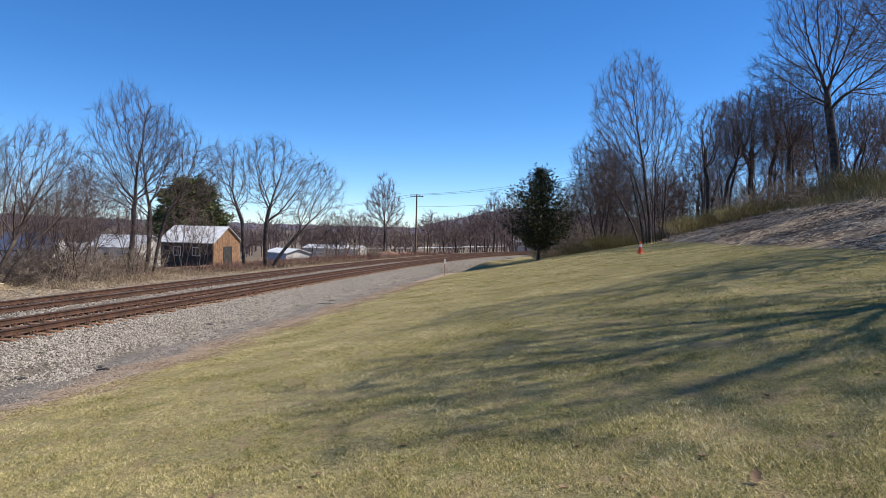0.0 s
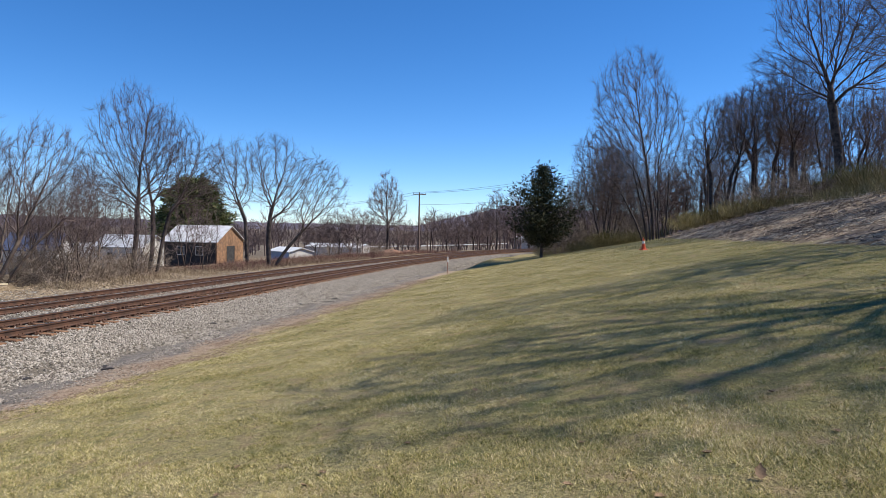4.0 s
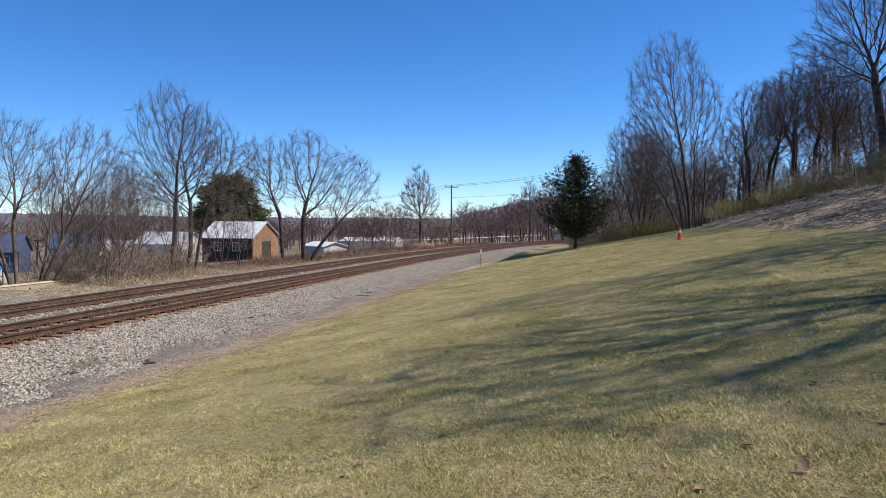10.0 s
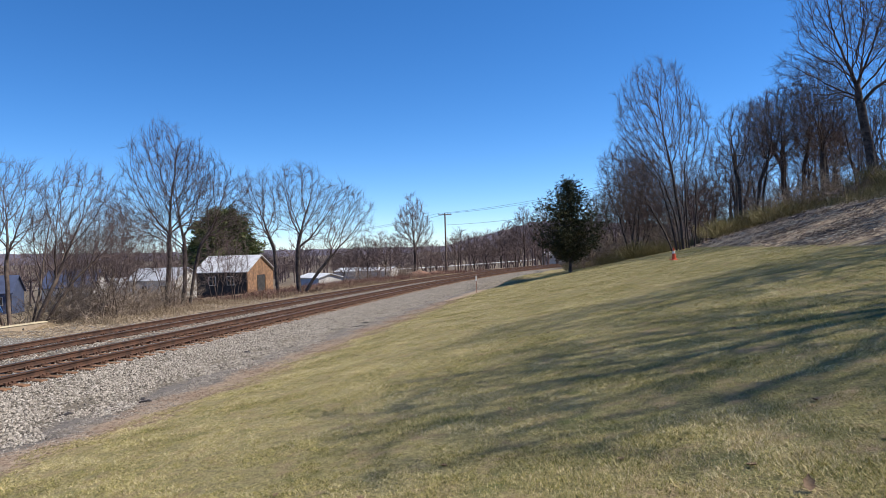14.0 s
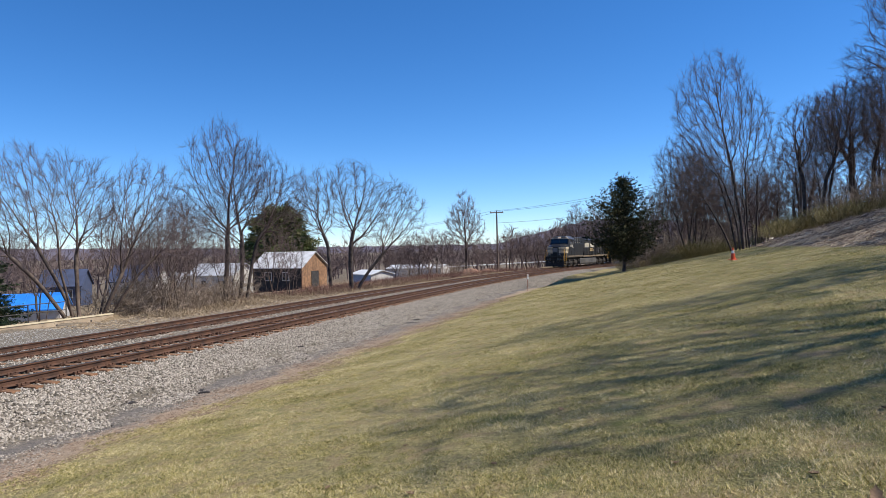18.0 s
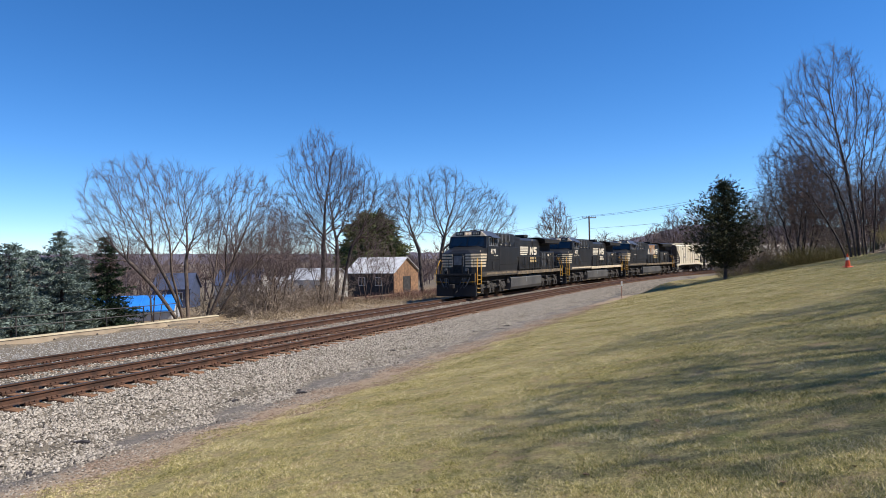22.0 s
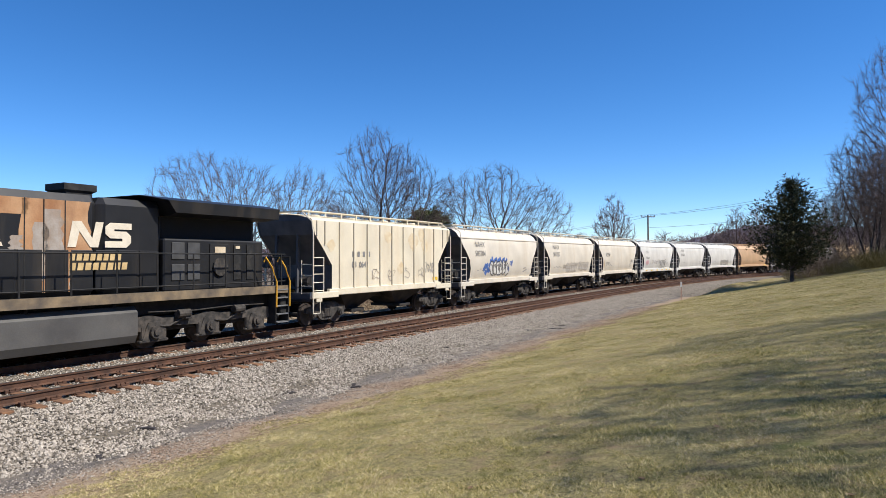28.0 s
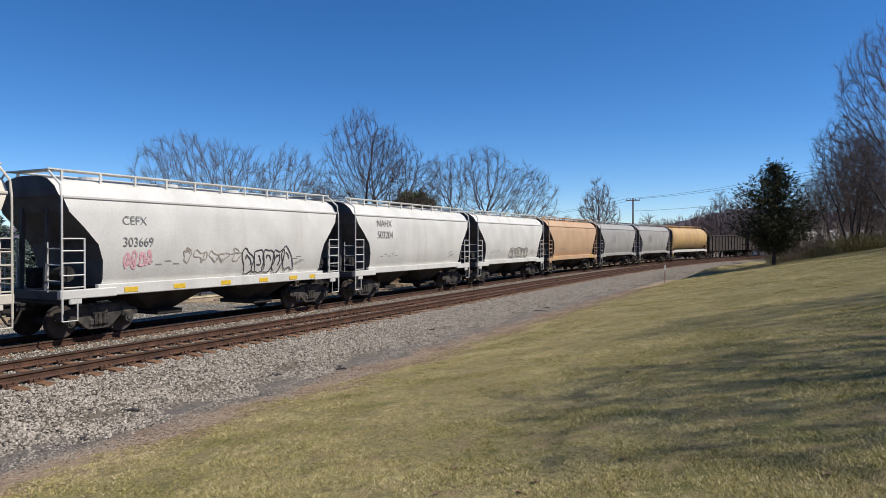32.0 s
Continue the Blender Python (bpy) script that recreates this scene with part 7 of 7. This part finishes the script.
for k in range(6):
    splash(HOPPERS[0], (-1.9, -3.0, 0.3, 4.4, -0.8, -2.6)[k], (3.5, 3.3, 3.6, 3.2, 2.2, 3.8)[k], (0.42, 0.36, 0.3, 0.25, 0.3, 0.3)[k], MAT["ochre_stain"], 240 + k, "rust_stain", 1.444)
bubbles(HOPPERS[2], 1.2, -1.2, 1.58, 2.3, MAT["graffiti_faded"], MAT["graffiti_grey"], 51, 6, 0.022, "faded grey graffiti")
scrawl(HOPPERS[2], 1.9, 1.2, 1.8, 2.2, MAT["graffiti_grey"], 53, 4, 0.02, "faded grey graffiti")
bubbles(HOPPERS[2], -1.6, -3.9, 1.68, 2.35, MAT["graffiti_faded"], MAT["graffiti_grey"], 52, 6, 0.022, "faded grey graffiti")
scrawl(HOPPERS[3], 3.9, 2.9, 2.05, 2.3, ST, 61, 5, 0.014, "thin dark scrawl")
scrawl(HOPPERS[3], -3.4, -4.1, 2.2, 2.5, ST, 62, 4, 0.014, "thin dark scrawl")
patch(HOPPERS[3], 4.25, 2.0, 0.12, 0.9, MAT["hop_orange"], "rust_streak")
bubbles(HOPPERS[4], -0.5, -3.0, 1.5, 2.4, None, MAT["graffiti_black"], 71, 5, 0.02, "black graffiti")
scrawl(HOPPERS[4], 4.2, 3.2, 1.85, 2.4, MAT["graffiti_pink"], 72, 4, 0.03, "pink graffiti scrawl")
scrawl(HOPPERS[4], 2.2, -0.4, 1.9, 2.45, MAT["graffiti_grey"], 73, 5, 0.018, "faint graffiti outline")
for x in (3.9, 2.2, 0.3, -1.5, -3.1, -4.3):
    part("reflector", Shape().box(x - 0.22, x + 0.22, 1.49, 1.5, 1.2, 1.34), MAT["reflector"], HOPPERS[4], "yellow reflector")
bubbles(HOPPERS[6], 0.8, -2.4, 1.55, 2.2, MAT["graffiti_faded"], MAT["stencil"], 81, 6, 0.035, "dark grey graffiti")
for x in (4.9, 4.6, -4.4, -4.8):
    part("sill_patch", Shape().box(x - 0.3, x + 0.3, 1.49, 1.505, 1.2, 1.4), MAT["reflector"], HOPPERS[7], "yellow sill patch")
for i in (8, 9):
    for k in range(4):
        patch(HOPPERS[i], 2.6 - 0.35 * k, 2.85, 0.16, 0.75, MAT["stencil"], "stripe_mark")
    patch(HOPPERS[i], -2.9, 2.0, 0.3, 0.6, MAT["stencil"], "small_marking")

SPEED, HEAD_AT_24 = 14.92, 12.1


def car_pose(t, mid, half):
    """Where a car stands at t seconds: its trucks sit on the far track."""
    q = HEAD_AT_24 - SPEED * (t - 24.0) + mid
    a, b = on_line(q - half), on_line(q + half)
    x = (a - b).normalized()
    y = Vector((0, 0, 1)).cross(x).normalized()
    m = Matrix((x, y, x.cross(y))).transposed().to_4x4()
    m.translation = (a + b) / 2
    return m

# ---- buildings and small things ----
def box_at(o, ux, uy, s, x0, x1, y0, y1, z0, z1):
    """A box in a frame of two ground directions from the point o."""
    P = lambda x, y, z: (o.x + ux.x * x + uy.x * y, o.y + ux.y * x + uy.y * y, o.z + z)
    return s.add([P(x, y, z) for z in (z0, z1) for y in (y0, y1) for x in (x0, x1)], [(0, 2, 3, 1), (4, 5, 7, 6), (0, 1, 5, 4), (2, 6, 7, 3), (0, 4, 6, 2), (1, 3, 7, 5)])


def frame_at(az, rho, turn):
    """Base point and two ground directions for a building whose long side is turned from the line of sight."""
    d = Vector((math.sin(radians(az)), math.cos(radians(az)), 0))
    r = Vector((math.cos(radians(az)), -math.sin(radians(az)), 0))
    a = radians(turn)
    return polar(az, rho), -r * math.cos(a) + d * math.sin(a), r * math.sin(a) + d * math.cos(a)


def gabled(name, label, az, rho, turn, length, width, eave, ridge, wall, roof, gable=None, windows=(), over=0.3, door=None, ribs=0, sink=0.5, category="building"):
    """A gabled building: long wall, gable wall, roof slopes with thickness, windows and doors."""
    o, u, v = frame_at(az, rho, turn)
    b = thing(name, label, category)
    P = lambda x, y, z: (o.x + u.x * x + v.x * y, o.y + u.y * x + v.y * y, o.z + z)
    s = Shape()
    box_at(o, u, v, s, 0, length, 0, width, -sink, eave)
    part("wall", s, wall, b)
    for x in (0.0, length):
        g = Shape()
        e = 0.03 if x == 0 else -0.03
        pts = [P(x - e, 0, -sink), P(x - e, width, -sink), P(x - e, width, eave), P(x - e, width / 2, ridge), P(x - e, 0, eave)]
        pts += [P(x + e * 2, 0, -sink), P(x + e * 2, width, -sink), P(x + e * 2, width, eave), P(x + e * 2, width / 2, ridge), P(x + e * 2, 0, eave)]
        g.add(pts, [(0, 1, 2, 3, 4), (9, 8, 7, 6, 5)] + [(i, (i + 1) % 5, 5 + (i + 1) % 5, 5 + i) for i in range(5)])
        part("gable_wall", g, gable or wall, b)
    sl = (ridge - eave) / (width / 2)
    for side in (0, 1):
        r = Shape()
        y0, y1 = (-over, width / 2) if side == 0 else (width + over, width / 2)
        z0, z1 = eave - over * sl, ridge
        pts = [P(-over, y0, z0), P(length + over, y0, z0), P(length + over, y1, z1), P(-over, y1, z1)]
        pts += [(p[0], p[1], p[2] + 0.09) for p in pts]
        r.add(pts, [(3, 2, 1, 0), (4, 5, 6, 7), (0, 1, 5, 4), (1, 2, 6, 5), (2, 3, 7, 6), (3, 0, 4, 7)])
        ro = part("roof", r, roof, b)
        for k in range(ribs):
            x = -over + (length + 2 * over) * (k + 0.5) / ribs
            rb = Shape()
            for xx in (x,):
                a0, a1 = P(xx, y0, z0 + 0.09), P(xx, y1, z1 + 0.09)
                rb.tube([a0, a1], 0.025, 4)
            part("roof_rib", rb, roof, ro)
    for x0, x1, z0, z1 in windows:
        w = Shape()
        box_at(o, u, v, w, x0, x1, -0.06, 0.02, z0, z1)
        wf = part("window", w, MAT["white_siding"], b)
        p = Shape()
        box_at(o, u, v, p, x0 + 0.08, (x0 + x1) / 2 - 0.03, -0.075, -0.055, z0 + 0.08, z1 - 0.08)
        part("pane", p, MAT["glass"], wf)
        p = Shape()
        box_at(o, u, v, p, (x0 + x1) / 2 + 0.03, x1 - 0.08, -0.075, -0.055, z0 + 0.08, z1 - 0.08)
        part("pane", p, MAT["glass"], wf)
    if door:
        y0, y1, z1 = door
        d = Shape()
        box_at(o, u, v, d, -0.14, -0.06, y0, y1, 0, z1)
        part("door", d, MAT["dark_wood"], b)
    return b, P


barn, BP = gabled("small_barn", "small barn with grey tin roof and orange-brown plank gable", -18.7, 85, 30, 6.9, 6.5, 2.75, 4.55, MAT["dark_wood"], MAT["tin_roof"], MAT["plank"], ((1.7, 2.7, 1.0, 2.1), (4.2, 5.2, 1.0, 2.1)), 0.35, (2.3, 4.2, 2.1), 18)
for k in range(22):
    s = Shape()
    y0 = 6.5 * k / 22
    top = 2.75 + 1.8 * (1 - abs((y0 + 0.15) / 3.25 - 1))
    a, b_ = BP(-0.1, y0 + 0.012, 0), BP(-0.1, y0 + 0.283, 0)
    a1, b1 = BP(-0.063, y0 + 0.012, 0), BP(-0.063, y0 + 0.283, 0)
    zb = a[2]
    if not 2.2 < y0 < 4.2:
        s.add([(*p[:2], zb + dz) for dz in (-0.4, top - 0.08) for p in (a, b_, b1, a1)], [(0, 1, 5, 4), (1, 2, 6, 5), (2, 3, 7, 6), (3, 0, 4, 7), (4, 5, 6, 7)])
    else:
        s.add([(*p[:2], zb + dz) for dz in (2.15, top - 0.08) for p in (a, b_, b1, a1)], [(0, 1, 5, 4), (1, 2, 6, 5), (2, 3, 7, 6), (3, 0, 4, 7), (4, 5, 6, 7)])
    part("plank", s, MAT["plank"], barn)
gabled("metal_shed", "low shed with white metal roof and pale blue end wall", -12.9, 82, 55, 4.4, 3.4, 1.0, 1.45, MAT["blue_steel"], MAT["white_roof"], MAT["white_siding"], (), 0.2, ribs=9)
gabled("long_shed", "long low white shed beyond the tracks", -6.9, 165, 18, 14.5, 7, 1.7, 2.5, MAT["white_siding"], MAT["white_roof"], None, (), 0.2, ribs=12)
gabled("white_house", "small white house with a steep gable among bare trees", -30.0, 88, 20, 5.5, 5, 2.6, 4.4, MAT["white_siding"], MAT["navy"], None, ((1.0, 1.9, 0.9, 1.9), (3.2, 4.1, 0.9, 1.9)))
gabled("white_house", "pale house half hidden by brush", -24.2, 92, 35, 7, 5.5, 2.6, 4.0, MAT["white_siding"], MAT["tin_roof"], None, ((1.2, 2.1, 0.9, 1.9), (4.0, 4.9, 0.9, 1.9)))
gabled("white_house", "pale low house behind the brush", -27.2, 105, 10, 8, 6, 2.4, 3.6, MAT["white_siding"], MAT["tin_roof"], None, ((1.5, 2.4, 0.8, 1.8), (5.0, 5.9, 0.8, 1.8)))
gabled("dark_house", "dark house with a navy roof below the spruces", -35.2, 110, 15, 5.5, 6, 3.0, 5.2, MAT["navy"], MAT["navy"], None, ((1, 2, 1.2, 2.4), (3.4, 4.4, 1.2, 2.4)))
gabled("blue_roofed_shelter", "low shelter with a bright blue sheet roof", -36.6, 60, 8, 7.4, 5.0, 0.75, 1.8, MAT["white_siding"], MAT["blue_roof"], None, (), 0.25, ribs=10)
gabled("far_house", "far pale building behind the cedar", 9.6, 190, 12, 12, 7, 2.6, 3.4, MAT["white_siding"], MAT["white_roof"])

# low concrete wall with a cream edge
wall = thing("low_wall", "low tan concrete wall with a cream painted top edge", "wall", kind="structure")
part("wall_body", sweep([(0, -0.75), (0.22, -0.75), (0.22, -0.06), (0, -0.06)], 8.3, -0.17, -50, 28.6, 2.62), MAT["concrete"], wall)
part("wall_cap", sweep([(-0.03, -0.055), (0.25, -0.055), (0.25, 0.0), (-0.01, 0.0)], 8.3, -0.17, -50, 28.64, 2.621), MAT["cream_edge"], wall)
for i in range(24):
    q = -20 + i * 2.05
    p = on_line(q, 8.29, -0.42)
    part("wall_hole", Shape().disc(p, tuple((on_line(q, 9.3) - on_line(q, 8.3)).normalized()), 0.05, 0.03, 8), MAT["old_iron"], wall)

rail = thing("pipe_railing", "dark two-bar pipe railing behind the low wall", "railing")
for zz in (0.45, 0.86):
    part("bar", Shape().tube([tuple(on_line(q, 9.9, -0.32 + zz)) for q in np.arange(-30, 28, 2.2)], 0.024, 6), MAT["pipe"], rail)
for q in np.arange(-30, 28, 2.2):
    part("post", Shape().tube([tuple(on_line(q, 9.9, -0.45)), tuple(on_line(q, 9.9, -0.32 + 0.86))], 0.028, 6), MAT["pipe"], rail)

# utility poles and wires
def utility_pole(az, rho, top, label, arm_turn):
    p = polar(az, rho)
    u = thing("utility_pole", label, "utility pole", "utility poles", Matrix.Translation((p.x, p.y, 0)))
    part("shaft", Shape().tube([(0, 0, p.z - 0.5), (0, 0, (p.z + top) / 2), (0, 0, top)], 0.17, 9, 0.11), MAT["pole_wood"], u)
    a = radians(arm_turn)
    dx, dy = math.cos(a), math.sin(a)
    part("crossarm", Shape().tube([(-dx * 1.1, -dy * 1.1, top - 0.3), (dx * 1.1, dy * 1.1, top - 0.3)], 0.07, 4), MAT["pole_wood"], u)
    for k in (-1.0, -0.4, 0.4, 1.0):
        part("insulator", Shape().tube([(dx * k, dy * k, top - 0.26), (dx * k, dy * k, top - 0.05)], 0.05, 6, 0.035), MAT["grey_panel"], u)
    return Vector((p.x, p.y, top)), Vector((dx, dy, 0))


A1, AD1 = utility_pole(-2.05, 110, 8.1, "brown wooden utility pole with a short crossarm", 15)
A2, AD2 = utility_pole(21.5, 82, 12.2, "wooden utility pole among the woodland trees", 20)
A3, AD3 = utility_pole(-14.5, 210, 8.0, "far wooden utility pole", 10)
A4, AD4 = utility_pole(-1.3, 175, 4.6, "far wooden utility pole near the road", 15)


def wire(a, b, sag):
    s = Shape().tube([tuple(a.lerp(b, t) - Vector((0, 0, sag * 4 * t * (1 - t)))) for t in np.linspace(0, 1, 15)], 0.018, 4)
    return tagged(new("overhead_wire", s.mesh("overhead_wire", MAT["pipe"])), "thin dark overhead wire between utility poles", "wire", "overhead wires")


for k in (-1.0, 1.0):
    wire(A1 + AD1 * k + Vector((0, 0, -0.05)), A2 + AD2 * k + Vector((0, 0, -0.05)), 1.0)
    wire(A1 + AD1 * k + Vector((0, 0, -0.05)), A3 + AD3 * k + Vector((0, 0, -0.05)), 1.2)
wire(A1 + Vector((0, 0, -2.0)), A2 + Vector((0, 0, -3.0)), 0.9)

# traffic cone
cp = polar(16.72, 41.6) + Vector((0, 0, 0.03))
cone = thing("traffic_cone", "orange traffic cone with a white collar at the lawn's edge", "traffic cone", at=Matrix.Translation(cp) @ Euler((0.05, -0.06, 0.4)).to_matrix().to_4x4())
part("base", Shape().box(-0.19, 0.19, -0.19, 0.19, 0, 0.045, 0.02), MAT["cone_orange"], cone)
part("body", Shape().tube([(0, 0, 0.04), (0, 0, 0.38)], 0.14, 16, 0.085).tube([(0, 0, 0.54), (0, 0, 0.72)], 0.06, 16, 0.027), MAT["cone_orange"], cone)
part("collar", Shape().tube([(0, 0, 0.38), (0, 0, 0.54)], 0.087, 16, 0.06), MAT["cone_white"], cone)

# marker post by the track
mp = polar(0.45, 53.2)
post = thing("marker_post", "thin faded red marker post with a white plate", "marker post", at=Matrix.Translation(mp) @ Euler((0, 0.01, 0.3)).to_matrix().to_4x4())
part("stake", Shape().box(-0.025, 0.025, -0.015, 0.015, -0.1, 1.05, 0.004), MAT["red_post"], post)
part("plate", Shape().box(-0.06, 0.06, -0.03, -0.012, 0.95, 1.36, 0.006), MAT["cone_white"], post)

# clay heap, guard rail of a far road, scraps on the ballast
rng = np.random.default_rng(12)
for az, rho, w, h in ((-4.4, 98, 2.3, 0.75), (-5.6, 101, 1.8, 0.5), (-2.9, 104, 2.2, 0.5)):
    p = polar(az, rho)
    V, F, n, m_ = [], [], 14, 5
    for j in range(m_ + 1):
        for i in range(n):
            r = w * (1 - j / m_) * rng.uniform(0.85, 1.12)
            V.append((p.x + r * math.cos(i * 2 * math.pi / n), p.y + 0.7 * r * math.sin(i * 2 * math.pi / n), p.z - 0.15 + h * (1 - (1 - j / m_) ** 1.6) * rng.uniform(0.9, 1.1) + 0.15 * (j > 0)))
    F = [(j * n + i, j * n + (i + 1) % n, (j + 1) * n + (i + 1) % n, (j + 1) * n + i) for j in range(m_) for i in range(n)]
    tagged(new("clay_heap", raw_mesh("clay_heap", V, F, MAT["clay"], True)), "heap of orange-brown clay beyond the tracks", "earth heap", "clay heaps")
road = Shape().tube([tuple(polar(a, 185 + 25 * (a + 8) / 14) + Vector((0, 0, 2.3 + 0.05 * a))) for a in np.arange(-8, 7, 1.5)], 0.14, 4)
tagged(new("guard_rail", road.mesh("guard_rail", MAT["white_roof"])), "pale guard rail along a far road", "guard rail")
for q, l, ln, an in ((13.6, -8.1, 0.32, 0.4), (13.9, -7.8, 0.22, 1.9), (12.1, -7.3, 0.3, 1.2), (29.5, -7.9, 0.9, 0.2), (31.0, -7.6, 0.5, 0.9), (8.2, -7.2, 0.4, 0.5), (27.6, -7.2, 0.35, 2.0), (6.8, -7.9, 0.3, 2.6), (20.5, -6.9, 0.35, 0.1)):
    p = on_line(q, l)
    s = Shape().prism([(-ln / 2, -0.02), (ln / 2, -0.02), (ln * 0.42, 0.03), (0.05, 0.05), (-ln * 0.4, 0.02)], -0.05, 0.04)
    o = new("ballast_scrap", s.mesh("ballast_scrap", MAT["old_iron"]))
    o.matrix_basis = Matrix.Translation((p.x, p.y, gz(p.x, p.y))) @ Euler((0, 0.06, an)).to_matrix().to_4x4()
    tagged(o, "dark broken piece of wood or iron lying on the ballast", "debris", "scraps on the ballast")


# ---- distant ridges, their haze painted into the base colour ----
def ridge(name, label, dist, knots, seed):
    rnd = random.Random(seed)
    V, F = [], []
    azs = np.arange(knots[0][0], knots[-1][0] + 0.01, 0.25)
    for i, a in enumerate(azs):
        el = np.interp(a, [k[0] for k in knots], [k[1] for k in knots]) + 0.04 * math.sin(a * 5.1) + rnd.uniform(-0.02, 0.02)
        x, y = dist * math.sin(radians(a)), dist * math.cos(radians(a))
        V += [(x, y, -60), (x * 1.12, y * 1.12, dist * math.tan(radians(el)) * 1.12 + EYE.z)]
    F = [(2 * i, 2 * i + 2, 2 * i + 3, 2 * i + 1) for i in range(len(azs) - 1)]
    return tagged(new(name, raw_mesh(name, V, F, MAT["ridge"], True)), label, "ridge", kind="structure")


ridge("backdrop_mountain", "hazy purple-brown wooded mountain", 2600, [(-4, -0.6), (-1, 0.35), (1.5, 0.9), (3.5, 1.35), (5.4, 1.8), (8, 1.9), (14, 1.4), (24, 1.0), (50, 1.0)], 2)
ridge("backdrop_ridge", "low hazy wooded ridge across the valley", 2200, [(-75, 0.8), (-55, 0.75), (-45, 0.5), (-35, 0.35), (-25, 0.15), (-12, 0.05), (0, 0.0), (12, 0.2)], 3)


# ---- what moves: the train rolls down the far track ----
def motions():
    for car, mid, half, _ in CARS:
        walk(car, [(float(t), car_pose(t, mid, half)) for t in np.arange(0, 32.01, 1.0)])


motions()
